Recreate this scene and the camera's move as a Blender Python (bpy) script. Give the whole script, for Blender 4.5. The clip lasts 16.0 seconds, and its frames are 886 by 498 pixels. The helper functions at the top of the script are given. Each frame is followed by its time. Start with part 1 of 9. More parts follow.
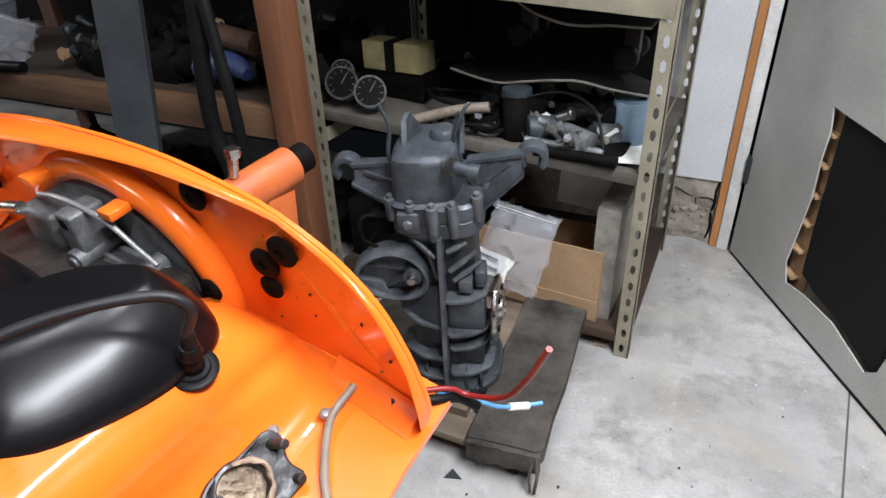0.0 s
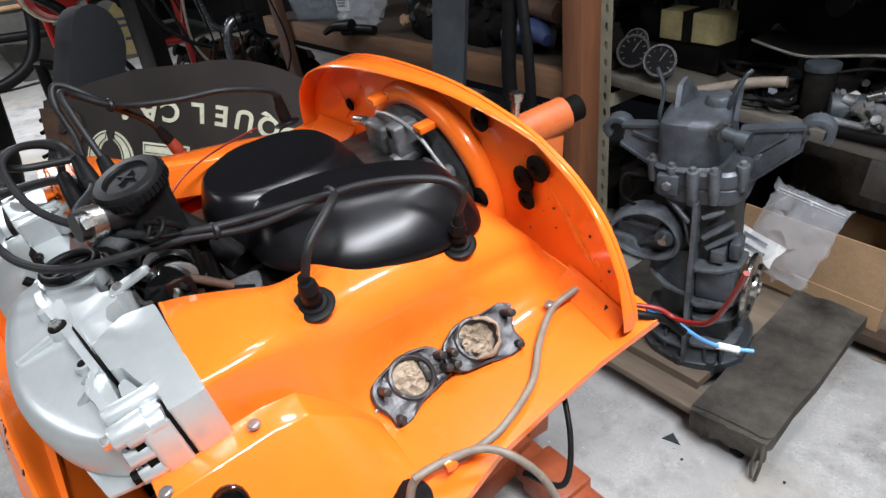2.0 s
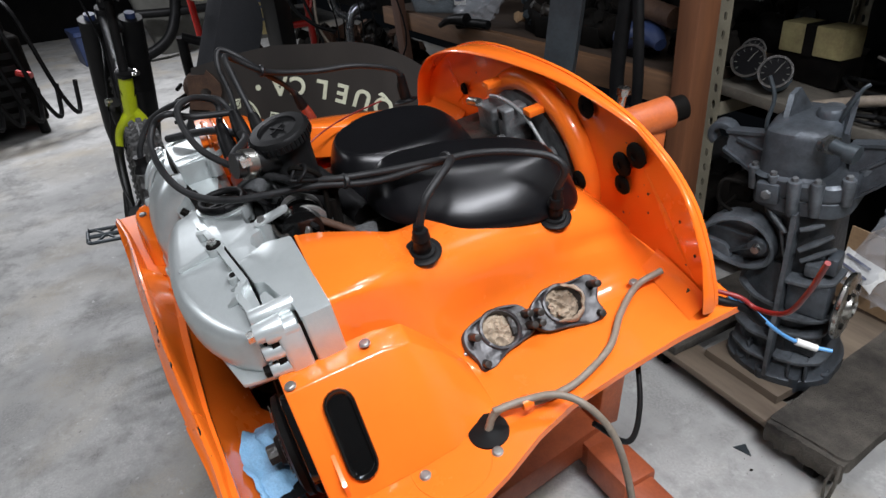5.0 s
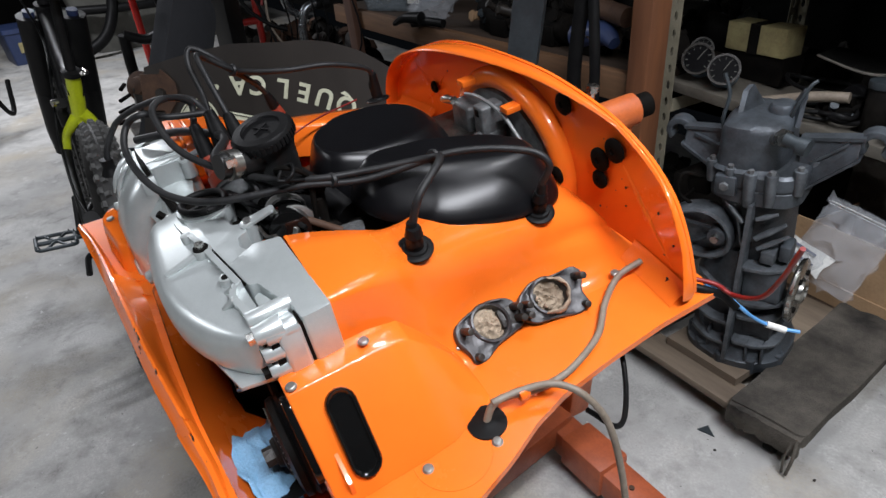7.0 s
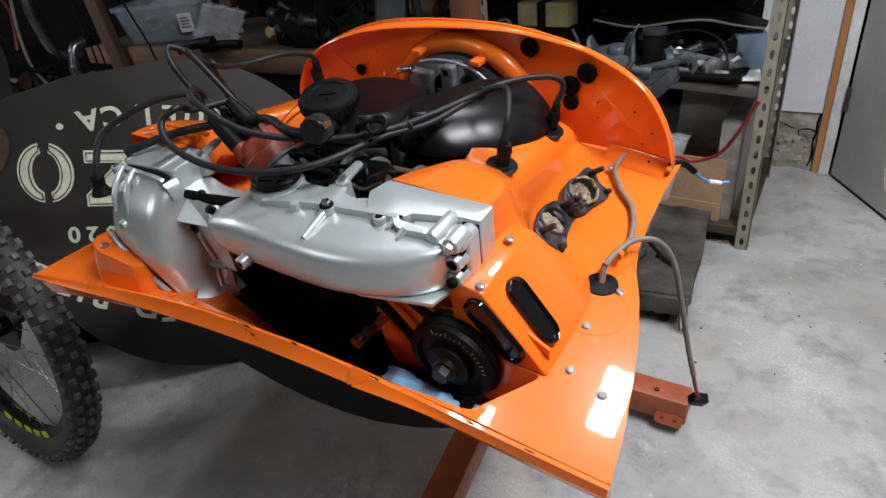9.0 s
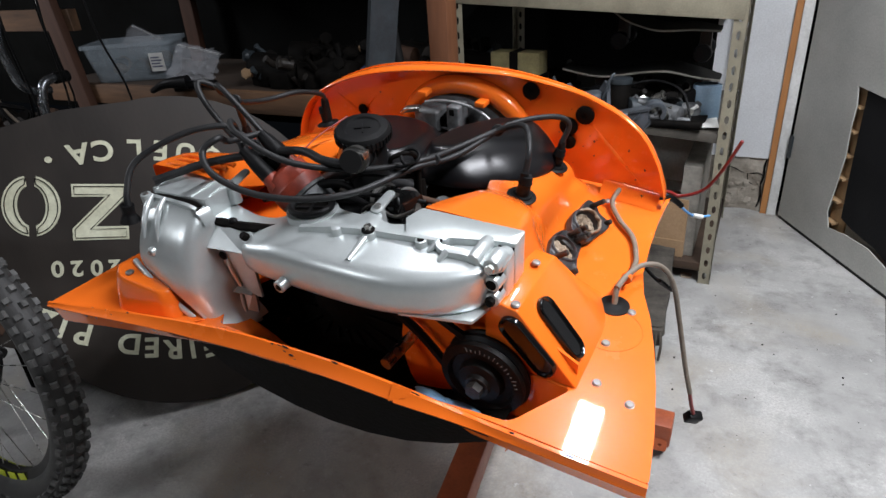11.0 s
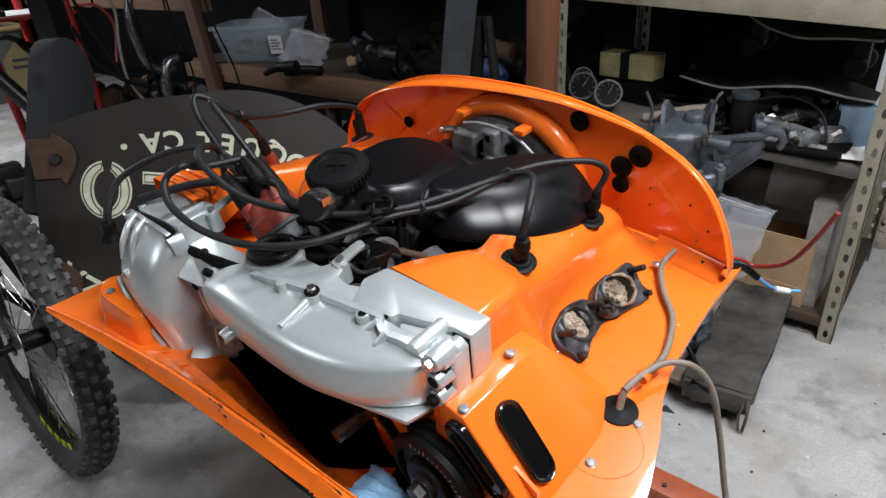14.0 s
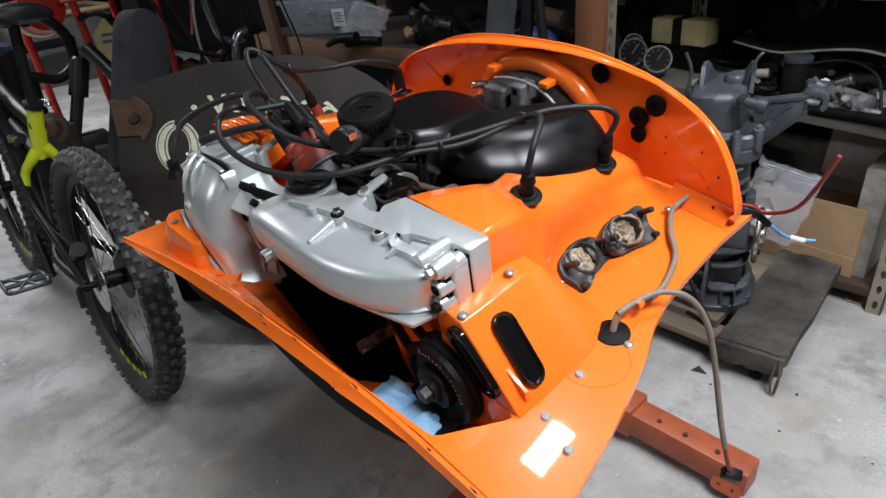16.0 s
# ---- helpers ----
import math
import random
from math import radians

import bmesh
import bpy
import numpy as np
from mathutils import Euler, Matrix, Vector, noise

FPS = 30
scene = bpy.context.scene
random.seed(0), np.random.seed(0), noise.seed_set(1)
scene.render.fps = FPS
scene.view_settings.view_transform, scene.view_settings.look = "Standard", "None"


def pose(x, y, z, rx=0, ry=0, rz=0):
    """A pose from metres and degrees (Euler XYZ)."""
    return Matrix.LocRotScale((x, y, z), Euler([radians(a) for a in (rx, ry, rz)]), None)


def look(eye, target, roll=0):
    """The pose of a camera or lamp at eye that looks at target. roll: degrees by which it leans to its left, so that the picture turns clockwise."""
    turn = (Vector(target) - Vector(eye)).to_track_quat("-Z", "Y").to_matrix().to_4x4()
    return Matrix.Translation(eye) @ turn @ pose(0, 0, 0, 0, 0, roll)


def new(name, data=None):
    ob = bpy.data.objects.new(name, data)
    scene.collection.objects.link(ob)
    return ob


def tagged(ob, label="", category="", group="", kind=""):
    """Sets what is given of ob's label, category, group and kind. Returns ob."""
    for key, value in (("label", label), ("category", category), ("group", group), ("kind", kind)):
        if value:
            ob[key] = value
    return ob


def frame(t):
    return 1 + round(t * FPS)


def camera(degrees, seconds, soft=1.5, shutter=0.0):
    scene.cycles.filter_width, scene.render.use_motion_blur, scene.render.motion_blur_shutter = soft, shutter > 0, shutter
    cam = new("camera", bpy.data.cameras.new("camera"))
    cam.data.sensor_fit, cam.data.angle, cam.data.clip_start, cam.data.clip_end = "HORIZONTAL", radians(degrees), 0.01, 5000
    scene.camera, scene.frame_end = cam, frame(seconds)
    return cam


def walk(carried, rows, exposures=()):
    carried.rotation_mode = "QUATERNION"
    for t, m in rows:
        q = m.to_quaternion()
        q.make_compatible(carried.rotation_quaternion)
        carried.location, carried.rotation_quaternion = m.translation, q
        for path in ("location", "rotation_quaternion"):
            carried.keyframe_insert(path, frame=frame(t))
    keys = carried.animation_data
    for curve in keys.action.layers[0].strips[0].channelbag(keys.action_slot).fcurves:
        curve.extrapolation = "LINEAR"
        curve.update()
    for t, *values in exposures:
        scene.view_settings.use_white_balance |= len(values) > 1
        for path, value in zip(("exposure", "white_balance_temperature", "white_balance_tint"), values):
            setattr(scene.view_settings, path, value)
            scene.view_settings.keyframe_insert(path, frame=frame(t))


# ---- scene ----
cam = camera(71.6, 16.0, shutter=0.0)
PATH = [
    (0, (0.018, 0.041, 1.114), (-0.755, 1.583, 0.103), -2.1),
    (0.5, (0.018, 0.06, 1.113), (-0.618, 1.615, 0.028), 0.3),
    (1, (0.026, 0.065, 1.112), (-0.758, 1.548, 0.023), -2.5),
    (1.5, (0.074, 0.017, 1.12), (-1.141, 1.209, 0.07), -7.0),
    (2, (0.137, -0.052, 1.12), (-1.291, 0.919, 0.11), -7.1),
    (2.5, (0.173, -0.082, 1.117), (-1.298, 0.844, 0.127), -7.4),
    (3, (0.196, -0.101, 1.106), (-1.335, 0.725, 0.12), -6.6),
    (3.5, (0.195, -0.117, 1.104), (-1.366, 0.647, 0.115), -6.3),
    (3.7, (0.192, -0.119, 1.108), (-1.376, 0.628, 0.117), -5.9),
    (5.8, (0.2091, -0.1107, 1.125), (-1.0818, 0.4936, 0.3149), -4.5),
    (6, (0.2106, -0.11, 1.1242), (-1.0738, 0.4883, 0.3001), -3.7),
    (6.5, (0.2117, -0.1122, 1.1177), (-1.0574, 0.4689, 0.2558), -4.7),
    (7, (0.1853, -0.16, 1.13), (-1.0366, 0.5612, 0.3083), -4.1),
    (7.5, (0.143, -0.2969, 1.1111), (-0.9196, 0.6282, 0.2714), -6.5),
    (8, (0.139, -0.375, 1.1086), (-0.8614, 0.6068, 0.2583), -4.4),
    (8.5, (0.0864, -0.4497, 1.1029), (-0.7955, 0.6533, 0.2706), -4.4),
    (8.7, (0.0313, -0.502, 1.0988), (-0.7904, 0.6521, 0.2731), -6.3),
    (10.8, (-0.067, -0.6663, 1.1111), (-0.75, 0.6358, 0.3862), -3.7),
    (11, (-0.0702, -0.6633, 1.1103), (-0.7565, 0.64, 0.3903), -3.8),
    (11.5, (-0.0736, -0.6504, 1.1144), (-0.7768, 0.654, 0.4125), -4.4),
    (12, (-0.0715, -0.6376, 1.1144), (-0.7871, 0.6682, 0.4264), -5.5),
    (12.5, (-0.0388, -0.5877, 1.116), (-0.805, 0.6869, 0.4256), -6.5),
    (13, (0.0009, -0.5028, 1.1275), (-0.845, 0.7197, 0.4362), -6.1),
    (13.5, (0.0035, -0.4489, 1.1275), (-0.9209, 0.6866, 0.3887), -5.1),
    (14, (0.009, -0.4164, 1.1324), (-0.9622, 0.6743, 0.3879), -3.8),
    (14.5, (0.0332, -0.3869, 1.1349), (-0.9626, 0.675, 0.3805), -4.1),
    (15, (0.0633, -0.3835, 1.13), (-0.9903, 0.6166, 0.3698), -4.7),
    (15.5, (0.0903, -0.4061, 1.1267), (-1.0161, 0.5292, 0.3592), -4.3),
    (16, (0.1227, -0.4479, 1.1103), (-0.9598, 0.5059, 0.3321), -5.5),
]
walk(cam, [(t, look(eye, target, roll)) for t, eye, target, roll in PATH], [(0, 0.64), (1.0, 0.56), (2.0, 0.52), (2.5, 0.44), (3.5, 0.27), (6.0, 0.02), (8.5, 0.0), (11, 0.22), (16, 0.2)])

# ---- light ----
world = bpy.data.worlds.new("night")
world.use_nodes = True
scene.world = world
world.node_tree.nodes["Background"].inputs[0].default_value = (0.5, 0.6, 0.75, 1)
world.node_tree.nodes["Background"].inputs[1].default_value = 0.004


def area_lamp(name, m, w, h, power, colour=(0.96, 0.98, 1.05)):
    data = bpy.data.lights.new(name, "AREA")
    data.shape, data.size, data.size_y, data.energy, data.color = "RECTANGLE", w, h, power, colour
    ob = new(name, data)
    ob.matrix_world = m
    return ob


# first two placed by the deck's glare; the other three are added fill lamps
LAMPS = [(-0.26, 0.88, 2.38, 0.11, 0.3, 9.0, 0), (-0.72, 0.53, 2.38, 0.1, 0.22, 5.0, 0), (0.66, 0.1, 2.38, 0.1, 1.2, 74.0, 0), (-1.9, -2.6, 2.38, 0.14, 1.2, 28.0, 90), (-4.9, -0.5, 2.38, 0.14, 1.2, 92.0, 0)]
for x, y, z, w, h, power, turn in LAMPS:
    area_lamp("lamp_tube", pose(x, y, z - 0.045, 0, 0, turn), w, h, power)

# ---- materials ----


def nodes_of(name):
    m = bpy.data.materials.new(name)
    m.use_nodes = True
    return m, m.node_tree.nodes, m.node_tree.links, m.node_tree.nodes["Principled BSDF"]


def material(name, colour, rough=0.5, metal=0.0, second=None, scale=8.0, amount=0.5, fine=120.0, bump=0.1, rough_var=0.15, coat=0.0, stretch=(1, 1, 1), vary=0.0, spec=0.5, speckle=0.35, span_at=None):
    """A surface with broad stains of a second colour, fine grain and relief; vary changes it from piece to piece."""
    m, nodes, links, bsdf = nodes_of(name)
    second = second or tuple(c * 0.7 for c in colour)
    coord = nodes.new("ShaderNodeTexCoord")
    mapping = nodes.new("ShaderNodeMapping")
    mapping.inputs["Scale"].default_value = stretch
    links.new(coord.outputs["Object"], mapping.inputs["Vector"])
    broad = nodes.new("ShaderNodeTexNoise")
    broad.inputs["Scale"].default_value, broad.inputs["Detail"].default_value, broad.inputs["Roughness"].default_value = scale, 6, 0.65
    grain = nodes.new("ShaderNodeTexNoise")
    grain.inputs["Scale"].default_value, grain.inputs["Detail"].default_value = fine, 4
    for n in (broad, grain):
        links.new(mapping.outputs[0], n.inputs["Vector"])
    ramp = nodes.new("ShaderNodeValToRGB")
    ramp.color_ramp.elements[0].position, ramp.color_ramp.elements[1].position = 0.5 - 0.2 * amount - 0.05, 0.5 + 0.2
    if span_at:
        ramp.color_ramp.elements[0].position, ramp.color_ramp.elements[1].position = span_at
    ramp.color_ramp.elements[0].color = (*second, 1)
    ramp.color_ramp.elements[1].color = (*colour, 1)
    links.new(broad.outputs[0], ramp.inputs[0])
    mix = nodes.new("ShaderNodeMix")
    mix.data_type, mix.blend_type = "RGBA", "MULTIPLY"
    mix.inputs[0].default_value = speckle
    grey = nodes.new("ShaderNodeValToRGB")
    grey.color_ramp.elements[0].position, grey.color_ramp.elements[1].position = 0.3, 0.7
    grey.color_ramp.elements[0].color = (0.55, 0.55, 0.55, 1)
    links.new(grain.outputs[0], grey.inputs[0])
    links.new(ramp.outputs[0], mix.inputs[6])
    links.new(grey.outputs[0], mix.inputs[7])
    colour_out = mix.outputs[2]
    if vary:
        info = nodes.new("ShaderNodeObjectInfo")
        hsv = nodes.new("ShaderNodeHueSaturation")
        span = nodes.new("ShaderNodeMapRange")
        span.inputs[3].default_value, span.inputs[4].default_value = 1 - vary, 1 + vary
        links.new(info.outputs["Random"], span.inputs[0])
        links.new(span.outputs[0], hsv.inputs["Value"])
        links.new(colour_out, hsv.inputs["Color"])
        colour_out = hsv.outputs[0]
    links.new(colour_out, bsdf.inputs["Base Color"])
    span = nodes.new("ShaderNodeMapRange")
    span.inputs[3].default_value, span.inputs[4].default_value = rough + rough_var, max(0.03, rough - rough_var)
    links.new(broad.outputs[0], span.inputs[0])
    links.new(span.outputs[0], bsdf.inputs["Roughness"])
    bsdf.inputs["Metallic"].default_value = metal
    bsdf.inputs["Specular IOR Level"].default_value = spec
    bsdf.inputs["Coat Weight"].default_value = coat
    bsdf.inputs["Coat Roughness"].default_value = 0.035
    if bump:
        relief = nodes.new("ShaderNodeBump")
        relief.inputs["Strength"].default_value, relief.inputs["Distance"].default_value = bump, 0.004
        links.new(grain.outputs[0], relief.inputs["Height"])
        links.new(relief.outputs[0], bsdf.inputs["Normal"])
    return m


def glassy(name, colour, rough, mix_amount):
    """Thin plastic film: partly clear, partly glossy."""
    m, nodes, links, bsdf = nodes_of(name)
    bsdf.inputs["Base Color"].default_value = (*colour, 1)
    bsdf.inputs["Roughness"].default_value = rough
    clear = nodes.new("ShaderNodeBsdfTransparent")
    mix = nodes.new("ShaderNodeMixShader")
    wrinkle = nodes.new("ShaderNodeTexNoise")
    wrinkle.inputs["Scale"].default_value, wrinkle.inputs["Detail"].default_value = 30, 5
    coord = nodes.new("ShaderNodeTexCoord")
    links.new(coord.outputs["Object"], wrinkle.inputs["Vector"])
    relief = nodes.new("ShaderNodeBump")
    relief.inputs["Strength"].default_value, relief.inputs["Distance"].default_value = 0.8, 0.01
    links.new(wrinkle.outputs[0], relief.inputs["Height"])
    links.new(relief.outputs[0], bsdf.inputs["Normal"])
    mix.inputs[0].default_value = mix_amount
    links.new(clear.outputs[0], mix.inputs[1])
    links.new(bsdf.outputs[0], mix.inputs[2])
    links.new(mix.outputs[0], nodes["Material Output"].inputs[0])
    return m


def concrete():
    """Bare slab: cloudy greys, dark oil spots, tan stains and fine pits."""
    m, nodes, links, bsdf = nodes_of("worn_concrete")
    coord = nodes.new("ShaderNodeTexCoord")

    def field(scale, detail, lo, hi, rough=0.6, warp=0.0):
        n = nodes.new("ShaderNodeTexNoise")
        n.inputs["Scale"].default_value, n.inputs["Detail"].default_value, n.inputs["Roughness"].default_value, n.inputs["Distortion"].default_value = scale, detail, rough, warp
        links.new(coord.outputs["Object"], n.inputs["Vector"])
        r = nodes.new("ShaderNodeMapRange")
        r.inputs[1].default_value, r.inputs[2].default_value = lo, hi
        links.new(n.outputs[0], r.inputs[0])
        return n, r.outputs[0]

    def blend(base, colour, fac, kind="MIX"):
        x = nodes.new("ShaderNodeMix")
        x.data_type, x.blend_type = "RGBA", kind
        links.new(fac, x.inputs[0])
        if base is None:
            x.inputs[6].default_value = (0.25, 0.25, 0.242, 1)
        else:
            links.new(base, x.inputs[6])
        x.inputs[7].default_value = (*colour, 1)
        return x.outputs[2]

    out = blend(None, (0.54, 0.535, 0.515), field(1.7, 8, 0.38, 0.62, 0.62, 0.1)[1])
    out = blend(out, (0.17, 0.168, 0.16), field(6.0, 8, 0.48, 0.66, 0.7, 0.15)[1])
    out = blend(out, (0.42, 0.35, 0.24), field(2.3, 5, 0.5, 0.78, 0.55, 0.5)[1])
    out = blend(out, (0.6, 0.6, 0.58), field(8.0, 7, 0.58, 0.75, 0.7, 0.2)[1])
    out = blend(out, (0.13, 0.125, 0.115), field(15.0, 8, 0.62, 0.74, 0.7, 0.1)[1])
    out = blend(out, (0.1, 0.095, 0.088), field(52.0, 5, 0.68, 0.74, 0.6, 0.1)[1])
    out = blend(out, (0.075, 0.072, 0.066), field(3.2, 7, 0.6, 0.72, 0.72, 0.4)[1])
    out = blend(out, (0.62, 0.62, 0.61), field(34.0, 5, 0.66, 0.72, 0.6, 0.2)[1])
    out = blend(out, (0.09, 0.088, 0.082), field(95.0, 4, 0.7, 0.74, 0.55, 0.0)[1])
    pits, f = field(160.0, 4, 0.35, 0.75)
    out = blend(out, (0.33, 0.325, 0.31), f)
    links.new(out, bsdf.inputs["Base Color"])
    sheen, f = field(3.0, 5, 0.3, 0.7)
    r = nodes.new("ShaderNodeMapRange")
    r.inputs[3].default_value, r.inputs[4].default_value = 0.42, 0.72
    links.new(f, r.inputs[0])
    links.new(r.outputs[0], bsdf.inputs["Roughness"])
    relief = nodes.new("ShaderNodeBump")
    relief.inputs["Strength"].default_value, relief.inputs["Distance"].default_value = 0.15, 0.004
    links.new(pits.outputs[0], relief.inputs["Height"])
    links.new(relief.outputs[0], bsdf.inputs["Normal"])
    return m


CONCRETE = concrete()
ORANGE = material("orange_gloss_paint", (0.86, 0.168, 0.017), 0.26, 0.0, (0.82, 0.152, 0.013), 6, 0.6, 26, 0.03, 0.06, 0.8, spec=0.25, speckle=0.08)
SILVER = material("silver_cast_aluminium", (0.62, 0.66, 0.655), 0.34, 0.58, (0.47, 0.51, 0.505), 7, 0.7, 700, 0.035, 0.07, 0.2, speckle=0.14)
ALLOY = material("raw_cast_alloy", (0.2, 0.21, 0.215), 0.52, 0.35, (0.06, 0.06, 0.06), 14, 0.8, 300, 0.25, span_at=(0.38, 0.6))
OILY_BLACK = material("oily_black_steel", (0.004, 0.004, 0.004), 0.5, 0.0, (0.009, 0.008, 0.007), 16, 0.8, 160, 0.15, spec=0.15)
GEARBOX = material("grimy_gearbox_alloy", (0.088, 0.102, 0.117), 0.42, 0.35, (0.026, 0.029, 0.033), 14, 1.0, 220, 0.2, span_at=(0.3, 0.62))
# lighter copy of the gearbox alloy: light on ledges and lugs in the colour
GEAR_EDGE = material("lit_gearbox_alloy", (0.14, 0.157, 0.173), 0.42, 0.4, (0.045, 0.049, 0.054), 22, 1.0, 220, 0.2, span_at=(0.3, 0.6))
# darker copy of the gearbox alloy for the shade in its recesses
GEAR_SHADE = material("shaded_gearbox_alloy", (0.03, 0.033, 0.037), 0.45, 0.2, (0.01, 0.0105, 0.011), 18, 1.0, 200, 0.3, span_at=(0.36, 0.64))
COVER_BLACK = material("satin_black_enamel", (0.0035, 0.0035, 0.004), 0.3, 0.0, (0.005, 0.005, 0.006), 5, 0.5, 300, 0.02, 0.04, spec=0.3)
GLOSS_BLACK = material("glossy_black_plastic", (0.005, 0.005, 0.005), 0.12, 0.0, None, 5, 0.5, 300, 0.01, 0.03)
SCREW = material("dull_zinc_screw", (0.36, 0.36, 0.35), 0.4, 0.8, (0.24, 0.235, 0.22), 60, 0.5, 300, 0.05)
BLACK_PAINT = material("satin_black_paint", (0.0045, 0.0045, 0.005), 0.34, 0.0, (0.012, 0.012, 0.012), 5, 0.5, 300, 0.03, 0.06)
RUBBER = material("black_rubber", (0.0045, 0.0045, 0.005), 0.45, 0.0, (0.008, 0.008, 0.008), 20, 0.5, 200, 0.06, spec=0.12)
CABLE_BLACK = material("dusty_black_cable", (0.009, 0.0094, 0.0105), 0.5, 0.0, (0.016, 0.016, 0.016), 40, 0.5, 200, 0.06, spec=0.3)
# for black parts, and painted in as shade in gaps, bores and fan mouth
DARK = material("black_metal_and_shade", (0.003, 0.0029, 0.0028), 0.6, 0.0, (0.009, 0.0078, 0.0066), 18, 0.6, 200, 0.2, spec=0.045)
STEEL = material("zinc_plated_steel", (0.62, 0.62, 0.6), 0.28, 1.0, (0.45, 0.44, 0.4), 40, 0.5, 300, 0.05)
GREASY = material("greasy_black_casting", (0.016, 0.015, 0.0145), 0.4, 0.1, (0.04, 0.034, 0.028), 30, 0.7, 160, 0.4, spec=0.3)
BRIGHT_ALLOY = material("bare_bright_alloy", (0.42, 0.43, 0.43), 0.42, 0.6, (0.2, 0.205, 0.2), 16, 0.8, 260, 0.15, span_at=(0.32, 0.6))
PORT_METAL = material("grimy_port_casting", (0.052, 0.05, 0.053), 0.4, 0.2, (0.014, 0.0135, 0.0135), 22, 0.9, 240, 0.12, span_at=(0.36, 0.66))
RAG = material("crumpled_paper_rag", (0.46, 0.37, 0.27), 0.9, 0.0, (0.24, 0.18, 0.125), 25, 0.6, 120, 0.5)
CABLE_GREY = material("grey_brown_sheath", (0.25, 0.21, 0.165), 0.5, 0.0, (0.15, 0.12, 0.09), 30, 0.5, 200, 0.1)
RED_PLASTIC = material("brick_red_plastic", (0.3, 0.04, 0.016), 0.5, 0.0, (0.17, 0.022, 0.011), 20, 0.5, 200, 0.08)
RED_WIRE = material("red_wire_sheath", (0.24, 0.014, 0.012), 0.4, 0.0, None, 20, 0.4, 200, 0.05)
BLUE_WIRE = material("blue_wire_sheath", (0.12, 0.36, 0.72), 0.4, 0.0, None, 20, 0.4, 200, 0.05)
CLOTH_BLUE = material("light_blue_shop_towel", (0.27, 0.5, 0.72), 0.9, 0.0, (0.2, 0.4, 0.6), 30, 0.5, 300, 0.4)
WALL_WHITE = material("white_wall_board", (0.7, 0.72, 0.74), 0.65, 0.0, (0.6, 0.61, 0.62), 3, 0.6, 160, 0.05)
RUBBLE = material("crumbling_foundation", (0.42, 0.38, 0.32), 0.9, 0.0, (0.22, 0.19, 0.15), 18, 0.8, 90, 0.9)
TRIM_WOOD = material("orange_stained_wood", (0.52, 0.24, 0.08), 0.5, 0.0, (0.38, 0.16, 0.05), 9, 0.6, 80, 0.1, stretch=(1, 1, 0.08))
PAINT_WHITE = material("white_gloss_trim", (0.78, 0.78, 0.76), 0.4, 0.0, (0.6, 0.6, 0.57), 12, 0.5, 100, 0.05)
DOOR_GREY = material("grey_painted_door", (0.5, 0.5, 0.465), 0.5, 0.0, (0.4, 0.4, 0.37), 4, 0.6, 140, 0.04)
CORE_WOOD = material("pale_core_wood", (0.48, 0.32, 0.17), 0.75, 0.0, (0.32, 0.2, 0.1), 14, 0.5, 90, 0.2)
BLACK_SHEET = material("matt_black_sheet", (0.009, 0.0095, 0.0105), 0.72, 0.0, (0.013, 0.013, 0.0135), 6, 0.5, 90, 0.15, spec=0.12)
# boards inside rack and shelf: their shade is in this dark brown
LUMBER = material("shaded_rough_lumber", (0.05, 0.028, 0.015), 0.85, 0.0, (0.018, 0.011, 0.006), 7, 0.7, 60, 0.3, stretch=(0.1, 1, 1))
# worn front rails of the rack, lighter because they are lit
TIMBER = material("worn_rack_timber", (0.2, 0.1, 0.044), 0.75, 0.0, (0.06, 0.03, 0.014), 9, 0.7, 70, 0.3, stretch=(0.12, 1, 1))
DOLLY_WOOD = material("dirty_dolly_planks", (0.2, 0.155, 0.11), 0.8, 0.0, (0.07, 0.05, 0.035), 8, 0.8, 70, 0.3, stretch=(0.15, 1, 1))
POST_WOOD = material("reddish_wood_post", (0.24, 0.092, 0.037), 0.7, 0.0, (0.15, 0.058, 0.025), 9, 0.7, 70, 0.25, stretch=(1, 1, 0.1))
SHELF_STEEL = material("beige_slotted_steel", (0.32, 0.295, 0.215), 0.5, 0.1, (0.2, 0.18, 0.13), 9, 0.6, 200, 0.05)
GALV = material("galvanised_channel", (0.05, 0.064, 0.073), 0.5, 0.3, (0.026, 0.033, 0.038), 12, 0.6, 150, 0.06)
STAND_RED = material("red_oxide_stand_paint", (0.42, 0.1, 0.035), 0.45, 0.0, (0.26, 0.06, 0.025), 14, 0.7, 150, 0.12)
STAND_ORANGE = material("orange_stand_paint", (0.62, 0.15, 0.035), 0.4, 0.0, (0.45, 0.1, 0.03), 14, 0.7, 150, 0.1)
CARPET = material("dusty_black_carpet", (0.115, 0.104, 0.088), 0.95, 0.0, (0.03, 0.028, 0.026), 7, 0.8, 260, 1.0, spec=0.1, span_at=(0.32, 0.66))
CARDBOARD = material("brown_cardboard", (0.4, 0.26, 0.145), 0.8, 0.0, (0.3, 0.19, 0.1), 6, 0.5, 150, 0.1)
YELLOW_BOX = material("faded_yellow_card", (0.42, 0.37, 0.17), 0.8, 0.0, (0.22, 0.18, 0.085), 12, 0.6, 120, 0.1)
SIGN_BROWN = material("dark_brown_sign_steel", (0.0125, 0.01, 0.0082), 0.5, 0.0, (0.026, 0.02, 0.0155), 5, 0.75, 120, 0.06, stretch=(1, 0.35, 1), speckle=0.1)
SIGN_CREAM = material("cream_sign_paint", (0.72, 0.73, 0.56), 0.6, 0.0, (0.5, 0.5, 0.36), 12, 0.5, 120, 0.05)
